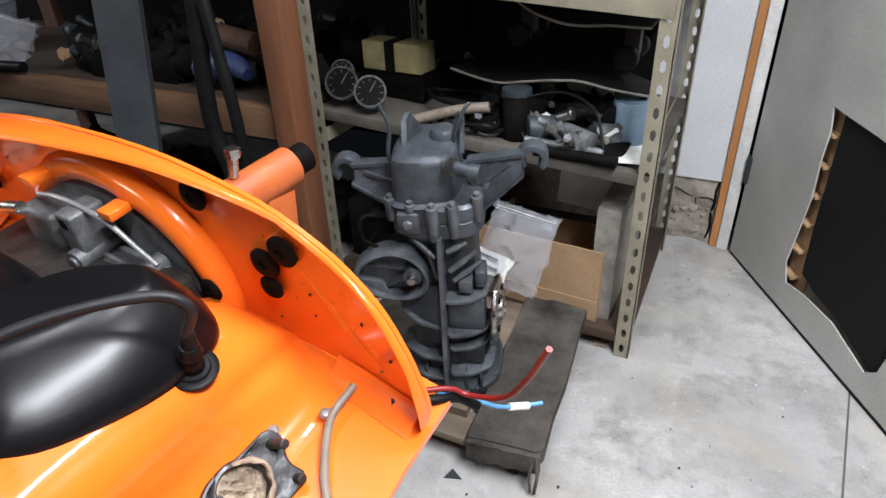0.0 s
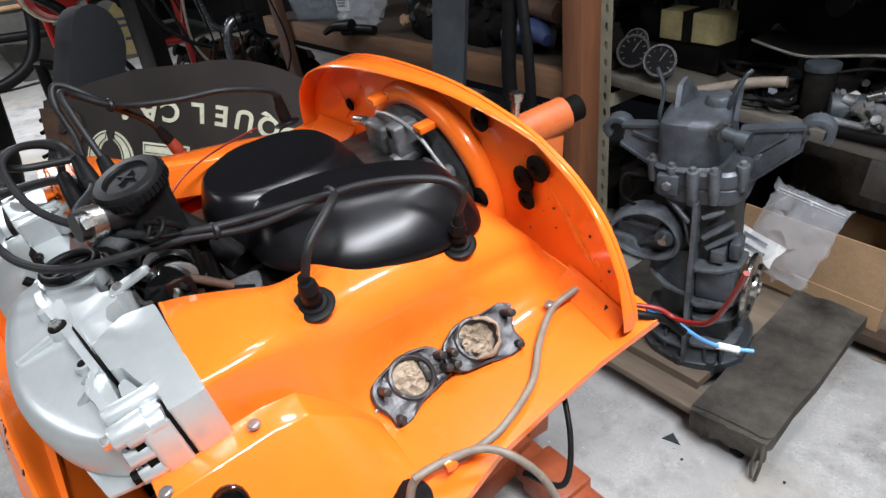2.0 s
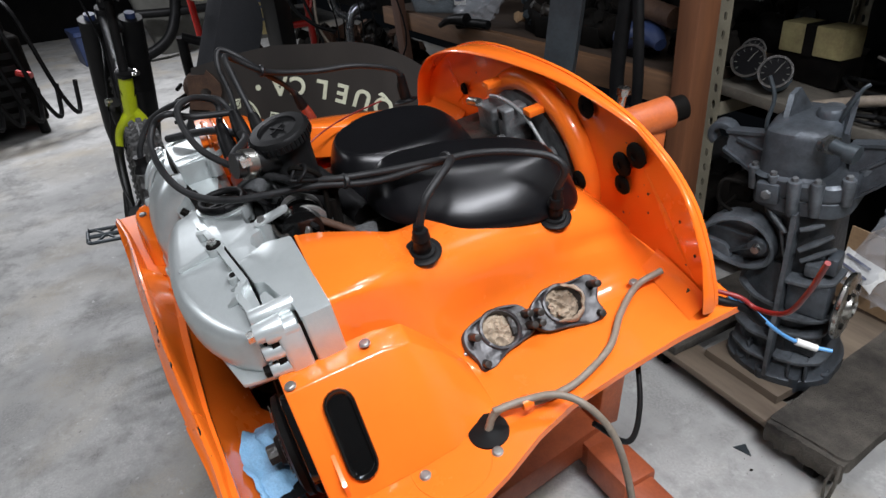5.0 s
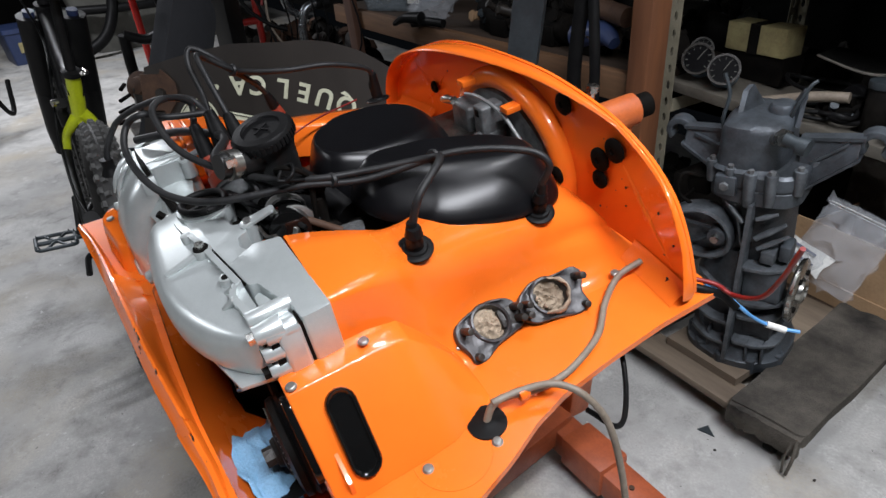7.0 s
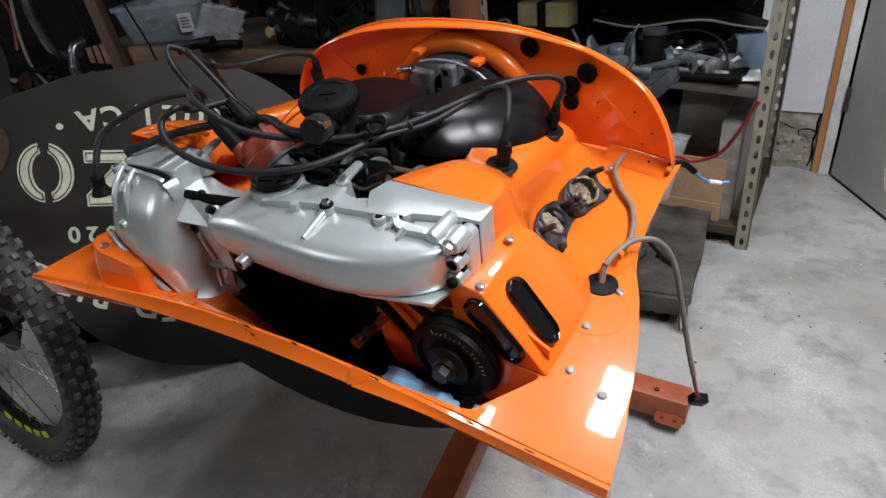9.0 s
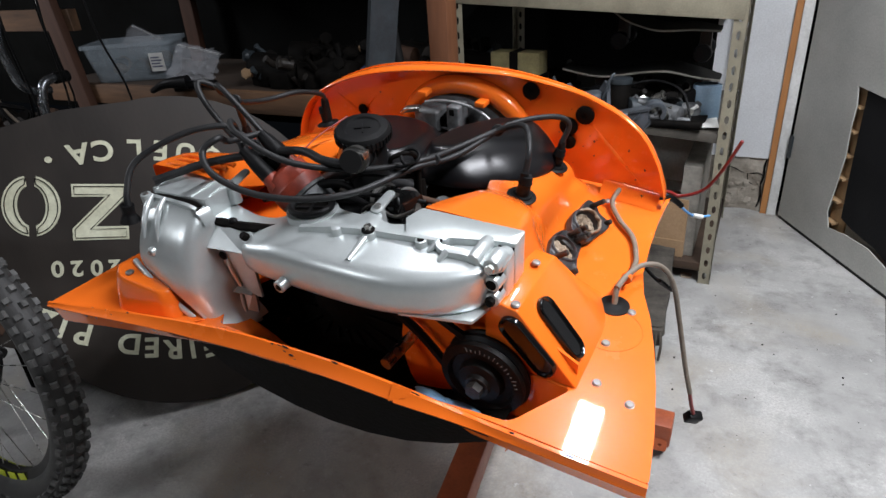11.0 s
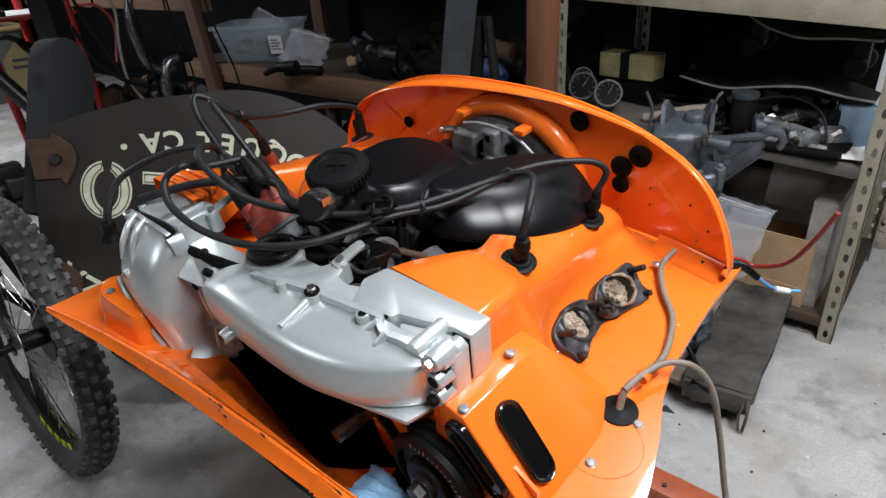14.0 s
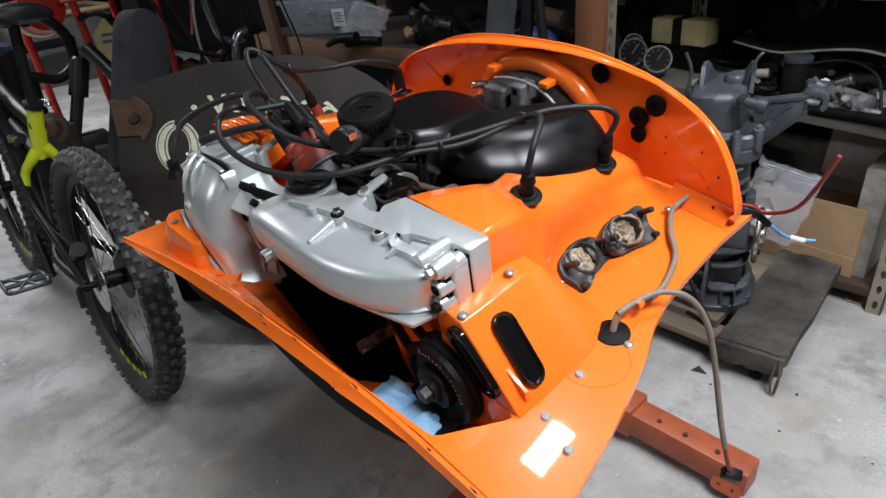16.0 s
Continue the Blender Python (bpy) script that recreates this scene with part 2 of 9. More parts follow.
# rack legs: reddish wood with the shadow on it put into the colour
LEG_WOOD = material("shaded_rack_leg", (0.095, 0.038, 0.019), 0.75, 0.0, (0.05, 0.022, 0.012), 9, 0.7, 70, 0.25, stretch=(1, 1, 0.1))
TAG_YELLOW = material("pale_yellow_tag", (0.72, 0.6, 0.28), 0.8, 0.0, (0.55, 0.44, 0.2), 12, 0.6, 120, 0.1)
CHROME = material("tarnished_chrome_tube", (0.32, 0.34, 0.36), 0.25, 0.9, (0.18, 0.19, 0.2), 14, 0.7, 150, 0.06)
RUST = material("rusty_plate", (0.082, 0.04, 0.02), 0.75, 0.1, (0.045, 0.022, 0.013), 30, 0.7, 160, 0.3)
TYRE = material("dusty_tyre_rubber", (0.018, 0.018, 0.018), 0.6, 0.0, (0.035, 0.034, 0.032), 30, 0.6, 200, 0.2)
KNOB = material("rubbed_tyre_knobs", (0.125, 0.125, 0.12), 0.65, 0.0, (0.035, 0.035, 0.034), 40, 0.6, 200, 0.2)
BIKE_BLACK = material("black_bike_frame", (0.006, 0.006, 0.0065), 0.42, 0.0, (0.011, 0.011, 0.011), 10, 0.5, 200, 0.03, spec=0.2)
BIKE_YELLOW = material("acid_yellow_frame", (0.62, 0.72, 0.02), 0.35, 0.0, (0.55, 0.64, 0.02), 8, 0.5, 200, 0.03)
TUB_GREY = material("dusty_grey_tub", (0.12, 0.12, 0.105), 0.7, 0.0, (0.07, 0.068, 0.06), 6, 0.6, 120, 0.1)
# dusty beige shelf steel, darkened for the shade under the upper shelf
SHELF_DUST_SHADE = material("shaded_dusty_shelf_steel", (0.105, 0.094, 0.076), 0.7, 0.0, (0.045, 0.04, 0.032), 8, 0.7, 160, 0.1)
BIN_PLASTIC = glassy("clear_bin_plastic", (0.36, 0.42, 0.46), 0.25, 0.42)
FILM = glassy("clear_plastic_film", (0.5, 0.52, 0.55), 0.14, 0.24)
PAPER = material("white_paper", (0.75, 0.75, 0.72), 0.8, 0.0, (0.6, 0.6, 0.57), 20, 0.5, 150, 0.1)
INK = material("faint_grey_ink", (0.12, 0.13, 0.2), 0.8)
BLUE_STEEL = material("pale_blue_enamel", (0.16, 0.25, 0.34), 0.4, 0.2, (0.25, 0.35, 0.44), 12, 0.5, 160, 0.06)
BLUE_BIN = material("navy_blue_plastic", (0.03, 0.05, 0.13), 0.45, 0.0, None, 8, 0.5, 160, 0.05)
RED_PAINT = material("bright_red_paint", (0.5, 0.025, 0.02), 0.35, 0.0, (0.35, 0.02, 0.015), 8, 0.5, 160, 0.04)
# outer walls, coloured near black so that little light bounces back
BACKDROP = material("low_bounce_wall", (0.004, 0.0039, 0.0037), 0.9, 0.0, (0.002, 0.002, 0.002), 3, 0.7, 90, 0.1, spec=0.1)
# unseen ceiling, darkened to cut the light it bounces
CEILING = material("low_bounce_ceiling", (0.05, 0.047, 0.042), 0.9, 0.0, (0.03, 0.028, 0.025), 3, 0.6, 90, 0.1)
SKIN_CLAY = material("dark_grey_felt", (0.02, 0.022, 0.026), 0.85, 0.0, (0.018, 0.019, 0.022), 7, 0.6, 200, 0.3)
DIAL = material("black_dial_face", (0.004, 0.004, 0.0045), 0.5, 0.0, None, 8, 0.4, 100, 0.02, spec=0.05)
# wall behind the shelves: the shade there is put into this near-black colour
SHADED_BOARD = material("shaded_wall_board", (0.0045, 0.0048, 0.0045), 0.9, 0.0, (0.0025, 0.0025, 0.002), 3, 0.7, 120, 0.1, spec=0.1)
BOARD_DARK = material("worn_dark_board", (0.012, 0.012, 0.011), 0.6, 0.0, (0.006, 0.006, 0.0055), 9, 0.6, 120, 0.1, spec=0.15)
BOARD_EDGE = material("bare_ply_edge", (0.3, 0.28, 0.24), 0.7, 0.0, (0.16, 0.15, 0.13), 20, 0.6, 120, 0.1)

# ---- building helpers ----
I4 = Matrix.Identity(4)


def mesh_from(bm, name, smooth=40, keep=None):
    bmesh.ops.recalc_face_normals(bm, faces=bm.faces)
    me = bpy.data.meshes.new(name)
    bm.to_mesh(me)
    bm.free()
    me.shade_smooth()
    if smooth < 180:
        me.set_sharp_from_angle(angle=radians(smooth))
    return me


def part(name, bm, mat, parent=None, label="", m=None, smooth=40):
    """Links a bmesh as one mesh object under a thing or a part."""
    me = mesh_from(bm, name, smooth)
    me.materials.append(mat)
    ob = new(name, me)
    if parent:
        ob.parent = parent
    if m:
        ob.matrix_basis = m
    if label:
        ob["label"] = label
    return ob


def thing(name, label, category, m=I4, group="", kind=""):
    ob = new(name)
    ob.matrix_basis = m
    return tagged(ob, label, category, group, kind)


def structure(name, bm, mat, label="", category=""):
    return tagged(part(name, bm, mat), label, category, "", "structure")


def box(bm, x0, x1, y0, y1, z0, z1, m=None):
    ret = bmesh.ops.create_cube(bm, size=1)
    bmesh.ops.transform(bm, matrix=(m or I4) @ Matrix.Translation(((x0 + x1) / 2, (y0 + y1) / 2, (z0 + z1) / 2)) @ Matrix.Diagonal((x1 - x0, y1 - y0, z1 - z0, 1)), verts=ret["verts"])
    return ret["verts"]


def cyl(bm, p, q, r0, r1=None, seg=16):
    p, q = Vector(p), Vector(q)
    d = q - p
    ret = bmesh.ops.create_cone(bm, cap_ends=True, segments=seg, radius1=r0, radius2=r0 if r1 is None else r1, depth=d.length)
    bmesh.ops.transform(bm, matrix=Matrix.Translation((p + q) / 2) @ d.to_track_quat("Z", "Y").to_matrix().to_4x4(), verts=ret["verts"])
    return ret["verts"]


def ball(bm, p, r, sub=2, scale=(1, 1, 1)):
    ret = bmesh.ops.create_icosphere(bm, subdivisions=sub, radius=r)
    bmesh.ops.transform(bm, matrix=Matrix.Translation(p) @ Matrix.Diagonal((*scale, 1)), verts=ret["verts"])
    return ret["verts"]


def lathe(bm, profile, m=I4, seg=24):
    """Turns a profile of (radius, height) round z, closed with caps where the radius ends above nought."""
    rings = []
    for r, z in profile:
        rings.append([bm.verts.new(m @ Vector((r * math.cos(2 * math.pi * i / seg), r * math.sin(2 * math.pi * i / seg), z))) for i in range(seg)])
    for a, b in zip(rings, rings[1:]):
        for i in range(seg):
            bm.faces.new((a[i], a[(i + 1) % seg], b[(i + 1) % seg], b[i]))
    bm.faces.new(rings[0][::-1])
    bm.faces.new(rings[-1])


def spline(points, per=6):
    """Catmull-Rom through the points."""
    p = [Vector(v) for v in points]
    if len(p) < 3:
        return p
    p = [p[0] * 2 - p[1]] + p + [p[-1] * 2 - p[-2]]
    out = []
    for a, b, c, d in zip(p, p[1:], p[2:], p[3:]):
        for k in range(per):
            t = k / per
            out.append(0.5 * ((2 * b) + (c - a) * t + (2 * a - 5 * b + 4 * c - d) * t * t + (3 * b - a - 3 * c + d) * t ** 3))
    out.append(p[-2])
    return out


def sweep(bm, points, r, seg=8, per=6, close=False, flat=1.0):
    """A tube along a smooth line; r may be a list, one radius a point."""
    line = spline(points, per) if per else [Vector(v) for v in points]
    n = len(line)
    radii = r if isinstance(r, (list, tuple)) else [r, r]
    side = None
    rings = []
    for i, p in enumerate(line):
        d = (line[min(i + 1, n - 1)] - line[max(i - 1, 0)])
        if d.length < 1e-9:
            d = Vector((0, 0, 1))
        d.normalize()
        if side is None:
            side = d.orthogonal().normalized()
        side = (side - d * side.dot(d))
        side = side.normalized() if side.length > 1e-6 else d.orthogonal().normalized()
        up = d.cross(side)
        u = i / max(n - 1, 1) * (len(radii) - 1)
        k = min(int(u), len(radii) - 2)
        rad = radii[k] + (radii[k + 1] - radii[k]) * (u - k)
        rings.append([bm.verts.new(p + side * (rad * math.cos(2 * math.pi * j / seg)) + up * (rad * flat * math.sin(2 * math.pi * j / seg))) for j in range(seg)])
    for a, b in zip(rings, rings[1:]):
        for j in range(seg):
            bm.faces.new((a[j], a[(j + 1) % seg], b[(j + 1) % seg], b[j]))
    bm.faces.new(rings[0][::-1])
    bm.faces.new(rings[-1])


def plate(bm, outer, thick, holes=(), m=I4):
    """A sheet in the xy plane, from z = 0 down to -thick, with holes."""
    edges = []
    for loop in (outer, *holes):
        vs = [bm.verts.new((x, y, 0)) for x, y in loop]
        edges += [bm.edges.new((vs[i], vs[(i + 1) % len(vs)])) for i in range(len(vs))]
    ret = bmesh.ops.triangle_fill(bm, use_beauty=True, use_dissolve=False, edges=edges)
    faces = [f for f in ret["geom"] if isinstance(f, bmesh.types.BMFace)]
    ext = bmesh.ops.extrude_face_region(bm, geom=faces)
    moved = [v for v in ext["geom"] if isinstance(v, bmesh.types.BMVert)]
    bmesh.ops.translate(bm, verts=moved, vec=(0, 0, -thick))
    verts = list({v for e in edges for v in e.verts}) + moved
    bmesh.ops.transform(bm, matrix=m, verts=verts)
    return verts


def loft(bm, rows, caps=True, closed=False):
    """A skin over rows of points, all of one length."""
    grid = [[bm.verts.new(p) for p in row] for row in rows]
    n = len(grid[0])
    for a, b in zip(grid, grid[1:]):
        for i in range(n if closed else n - 1):
            bm.faces.new((a[i], a[(i + 1) % n], b[(i + 1) % n], b[i]))
    if caps and closed:
        bm.faces.new(grid[0][::-1])
        bm.faces.new(grid[-1])
    return grid


def bevel(bm, width, seg=2, angle=30):
    edges = [e for e in bm.edges if len(e.link_faces) == 2 and e.calc_face_angle(0) > radians(angle)]
    bmesh.ops.bevel(bm, geom=edges, offset=width, segments=seg, affect="EDGES", profile=0.5, clamp_overlap=True)


def scaled(bm, s):
    bmesh.ops.scale(bm, vec=(s, s, s), verts=bm.verts)


def rounded(points, r, n=4):
    """A polygon with rounded corners."""
    out = []
    k = len(points)
    for i in range(k):
        a, b, c = (Vector((*points[j % k], 0)) for j in (i - 1, i, i + 1))
        u, v = (a - b), (c - b)
        cut = min(r, u.length * 0.45, v.length * 0.45)
        p, q = b + u.normalized() * cut, b + v.normalized() * cut
        for j in range(n + 1):
            t = j / n
            w = p.lerp(b, t).lerp(b.lerp(q, t), t)
            out.append((w.x, w.y))
    return out


def circle(cx, cy, r, n=24, a0=0.0, a1=360.0):
    return [(cx + r * math.cos(radians(a0 + (a1 - a0) * i / n)), cy + r * math.sin(radians(a0 + (a1 - a0) * i / n))) for i in range(n if a1 - a0 == 360 else n + 1)]


def rough_up(bm, amount, size, seed=0):
    for v in bm.verts:
        v.co += Vector(noise.noise_vector(v.co / size + Vector((seed, seed * 2.3, 0)))) * amount

# ---- the room ----
bm = bmesh.new()
n = 60
for i in range(n + 1):
    for j in range(n + 1):
        bm.verts.new((-9 + 13 * i / n, -5 + 7.4 * j / n, 0))
bm.verts.ensure_lookup_table()
for i in range(n):
    for j in range(n):
        a = i * (n + 1) + j
        bm.faces.new((bm.verts[a], bm.verts[a + n + 1], bm.verts[a + n + 2], bm.verts[a + 1]))
for f in bm.faces:
    f.normal_flip()
structure("floor", bm, CONCRETE, "worn grey concrete garage floor with oil stains", "floor")

WALL_Y = 2.132
bm = bmesh.new()
box(bm, -0.24, 0.025, WALL_Y, WALL_Y + 0.12, 0.24, 2.45)
box(bm, 0.95, 4, WALL_Y, WALL_Y + 0.12, 0, 2.45)
box(bm, 0.025, 0.95, WALL_Y, WALL_Y + 0.12, 2.1, 2.45)
structure("wall_north", bm, WALL_WHITE, "white painted wall board above a crumbling foundation", "wall")
# same wall behind the shelves, coloured near black as shaded
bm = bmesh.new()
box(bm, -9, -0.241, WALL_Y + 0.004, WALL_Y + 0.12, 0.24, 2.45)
structure("wall_north_bare", bm, SHADED_BOARD, "wall board behind the shelves with the shade in its colour", "wall")
bm = bmesh.new()
rows = []
for i in range(61):
    x = -0.9 + 0.92 * i / 60
    row = []
    for j in range(17):
        z = 0.25 * j / 16
        d = 0.02 * noise.noise(Vector((x * 9, z * 9, 0))) + 0.012 * noise.noise(Vector((x * 28, z * 28, 3))) + 0.006 * noise.noise(Vector((x * 70, z * 70, 5)))
        row.append((x, WALL_Y + 0.012 - d, z))
    rows.append([(x, WALL_Y + 0.14, 0)] + row + [(x, WALL_Y + 0.14, 0.25)])
loft(bm, rows, closed=True)
foundation = structure("wall_foundation", bm, RUBBLE, "crumbling exposed concrete foundation under the wall", "wall base")


def face_y(x, z):
    return WALL_Y + 0.012 - (0.02 * noise.noise(Vector((x * 9, z * 9, 0))) + 0.012 * noise.noise(Vector((x * 28, z * 28, 3))) + 0.006 * noise.noise(Vector((x * 70, z * 70, 5))))


# cracks, a broken edge beside the casing and loose chunks
for line, r in (([(-0.13, 0.19), (-0.1, 0.184), (-0.075, 0.172), (-0.04, 0.168), (-0.01, 0.176), (0.012, 0.165)], [0.001, 0.002, 0.0012, 0.0024, 0.002, 0.003]), ([(0.016, 0.235), (0.01, 0.2), (0.014, 0.16), (0.006, 0.12), (0.013, 0.07), (0.004, 0.02)], [0.003, 0.005, 0.006, 0.004, 0.005, 0.003]), ([(-0.05, 0.168), (-0.045, 0.14), (-0.03, 0.12), (-0.012, 0.122)], [0.002, 0.0015]), ([(-0.15, 0.11), (-0.13, 0.1), (-0.125, 0.075), (-0.1, 0.07)], [0.002, 0.001])):
    bm = bmesh.new()
    sweep(bm, [(x, face_y(x, z) - 0.0005, z) for x, z in line], r, 6, 2)
    part("crack", bm, DARK, foundation, "dark crack in the foundation")
rnd = random.Random(31)
for k in range(28):
    x, z = rnd.uniform(-0.16, 0.005), rnd.uniform(0.01, 0.15)
    bm = bmesh.new()
    ball(bm, (x, face_y(x, z), z), rnd.uniform(0.006, 0.018), 1, (1, 0.5, rnd.uniform(0.6, 1.2)))
    rough_up(bm, 0.004, 0.01, k)
    part("chunk", bm, RUBBLE, foundation)
# backing added behind the doorway, the dark of the gap in its colour
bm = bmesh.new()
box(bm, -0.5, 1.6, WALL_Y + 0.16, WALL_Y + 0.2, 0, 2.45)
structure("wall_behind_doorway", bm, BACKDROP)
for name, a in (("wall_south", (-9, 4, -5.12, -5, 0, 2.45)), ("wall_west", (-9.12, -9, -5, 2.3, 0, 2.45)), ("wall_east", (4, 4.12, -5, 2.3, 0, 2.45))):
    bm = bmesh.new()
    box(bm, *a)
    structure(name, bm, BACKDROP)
bm = bmesh.new()
box(bm, -9.1, 4.1, -5.1, 2.3, 2.45, 2.55)
structure("ceiling", bm, CEILING)
# door jamb and open hollow door
bm = bmesh.new()
box(bm, 0.022, 0.046, WALL_Y - 0.012, WALL_Y + 0.1, 0, 2.1)
structure("trim_wood", bm, TRIM_WOOD, "orange stained wooden door casing strip", "trim")
bm = bmesh.new()
box(bm, 0.046, 0.082, WALL_Y - 0.02, WALL_Y + 0.1, 0, 2.1)
bevel(bm, 0.003)
structure("door_jamb", bm, PAINT_WHITE, "white painted door jamb with chipped edges", "door frame")

# ---- the engine on its stand ----
U = 0.82
ENGINE_POSE = Matrix(((0.99469, 0.06075, 0.08034, -0.5754), (-0.04905, 0.98866, -0.14036, 0.0836), (-0.08799, 0.13573, 0.98683, 0.6617), (0, 0, 0, 1)))
engine = thing("car_engine", "air-cooled engine with glossy orange tin and silver fan housing", "engine", ENGINE_POSE)


def epart(name, bm, mat, parent=None, label="", smooth=40):
    scaled(bm, U)
    return part(name, bm, mat, parent or engine, label, smooth=smooth)


def table(rows, x):
    for (a, u), (b, v) in zip(rows, rows[1:]):
        if x <= b:
            return u + (v - u) * max(0.0, (x - a) / (b - a))
    return rows[-1][1]


# base tin with its folded edge
DECK = [(-0.5, -0.388), (-0.3, -0.342), (-0.126, -0.318), (0.05, -0.3), (0.218, -0.281), (0.36, -0.266), (0.5, -0.267), (0.586, -0.267),
        (0.575, -0.19), (0.556, -0.1), (0.535, -0.02), (0.512, 0.05), (0.486, 0.11), (0.47, 0.17), (0.461, 0.26), (0.455, 0.36), (0.457, 0.472),
        (0.3, 0.49), (0, 0.5), (-0.3, 0.49), (-0.54, 0.46), (-0.53, 0.2), (-0.5, 0.0), (-0.47, -0.15), (-0.478, -0.21)]
BAY = [(-0.16, -0.285), (0.05, -0.281), (0.2, -0.274), (0.385, -0.256), (0.445, -0.16), (0.32, -0.12), (0.31, -0.06), (-0.14, -0.06), (-0.2, -0.2)]
MID = [(-0.2, 0.0), (0.12, 0.0), (0.12, 0.36), (-0.2, 0.36)]
bm = bmesh.new()
plate(bm, rounded(DECK, 0.006, 2), 0.012, [rounded(BAY, 0.01, 2), MID])
base_tin = epart("base_tin", bm, ORANGE, None, "glossy orange base tin")
# folded front rim, arched up in the middle: x, outer edge, inner edge
RIM_FRONT = [(-0.5, -0.392, -0.006, -0.387, 0.003), (-0.4, -0.379, 0.0, -0.366, 0.01), (-0.3, -0.365, 0.008, -0.351, 0.022), (-0.2, -0.353, 0.016, -0.339, 0.036), (-0.126, -0.345, 0.02, -0.33, 0.044), (-0.05, -0.336, 0.0235, -0.321, 0.048), (0.05, -0.325, 0.0235, -0.311, 0.047), (0.13, -0.316, 0.019, -0.3, 0.041), (0.218, -0.303, 0.006, -0.288, 0.027), (0.3, -0.288, -0.005, -0.276, 0.009), (0.36, -0.28, -0.012, -0.272, 0.002), (0.46, -0.278, -0.014, -0.272, 0.0015), (0.586, -0.277, -0.014, -0.271, 0.0015)]


def front_rim(x):
    return tuple(table([(r[0], r[k]) for r in RIM_FRONT], x) for k in (1, 2, 3, 4))


for x0, x1 in ((-0.5, 0.2165), (0.2195, 0.586)):
    bm = bmesh.new()
    rows = []
    for k in range(25):
        x = x0 + (x1 - x0) * k / 24
        y0, z0, y1, z1 = front_rim(x)
        d = 0.0025 if x0 > 0 else 0.0
        rows.append([(x, y0 - d, z0), (x, y0 - d - 0.001, z0 + 0.003), (x, (y0 + y1) / 2 - d - 0.001, (z0 + z1) / 2), (x, y1 - 0.002 - d, z1), (x, y1 + 0.002, z1), (x, y1 + 0.007, z1 - 0.006), (x, y1 + 0.014, min(0.0, z1 - 0.05) - 0.004), (x, y1 + 0.01, min(0.0, z1 - 0.05) - 0.006), (x, y0 + 0.006, z0 - 0.003)])
    loft(bm, rows, closed=True)
    epart("front_rim", bm, ORANGE, base_tin, "folded orange front rim", smooth=35)
bm = bmesh.new()
y0, z0, y1, z1 = front_rim(0.24)
quad = [Vector((0.212, -0.307, 0.009)), Vector((0.212, -0.29, 0.0315)), Vector((0.243, y1 - 0.001, z1 + 0.003)), Vector((0.236, (y0 + y1) / 2 - 0.004, (z0 + z1) / 2 + 0.003))]
loft(bm, [quad, [v + Vector((0, 0.002, -0.003)) for v in quad]], closed=True)
epart("overlap_tab", bm, ORANGE, base_tin, "torn overlap of the front rim")
# near-black box of the underside; it also paints the dark inside the fan bay
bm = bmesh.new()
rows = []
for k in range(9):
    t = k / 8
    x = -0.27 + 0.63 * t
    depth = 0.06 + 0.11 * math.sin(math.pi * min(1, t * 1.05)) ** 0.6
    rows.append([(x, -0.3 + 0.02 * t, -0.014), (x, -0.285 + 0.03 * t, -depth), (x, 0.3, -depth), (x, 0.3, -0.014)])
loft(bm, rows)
epart("underside", bm, DARK, None, "near-black engine underside")
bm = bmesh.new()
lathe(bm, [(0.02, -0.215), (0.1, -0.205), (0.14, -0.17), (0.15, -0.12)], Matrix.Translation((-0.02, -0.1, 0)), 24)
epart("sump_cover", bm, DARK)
# crankcase block
bm = bmesh.new()
box(bm, -0.2, 0.12, 0.0, 0.42, -0.15, 0.1)
box(bm, -0.16, 0.09, -0.06, 0.02, -0.15, 0.1)
bevel(bm, 0.012)
epart("crankcase", bm, GREASY)


# per station along the engine: y, inner edge and its height, outer shoulder and its height, shoulder radius, foot
SHROUD = [(-0.068, 0.149, 0.197, 0.314, 0.195, 0.01, 0.33), (-0.04, 0.16, 0.196, 0.314, 0.194, 0.012, 0.332), (0.0, 0.183, 0.193, 0.31, 0.189, 0.017, 0.336), (0.03, 0.2, 0.189, 0.303, 0.181, 0.026, 0.338), (0.055, 0.2, 0.177, 0.295, 0.171, 0.038, 0.335), (0.085, 0.19, 0.167, 0.29, 0.161, 0.05, 0.316),
          (0.13, 0.174, 0.159, 0.281, 0.151, 0.056, 0.298), (0.2, 0.152, 0.146, 0.275, 0.139, 0.058, 0.292), (0.27, 0.14, 0.13, 0.272, 0.124, 0.056, 0.292), (0.33, 0.135, 0.114, 0.268, 0.108, 0.052, 0.294), (0.38, 0.135, 0.096, 0.262, 0.09, 0.046, 0.295), (0.415, 0.135, 0.07, 0.252, 0.064, 0.034, 0.284), (0.435, 0.135, 0.046, 0.243, 0.041, 0.024, 0.275), (0.452, 0.135, 0.02, 0.235, 0.016, 0.01, 0.262)]


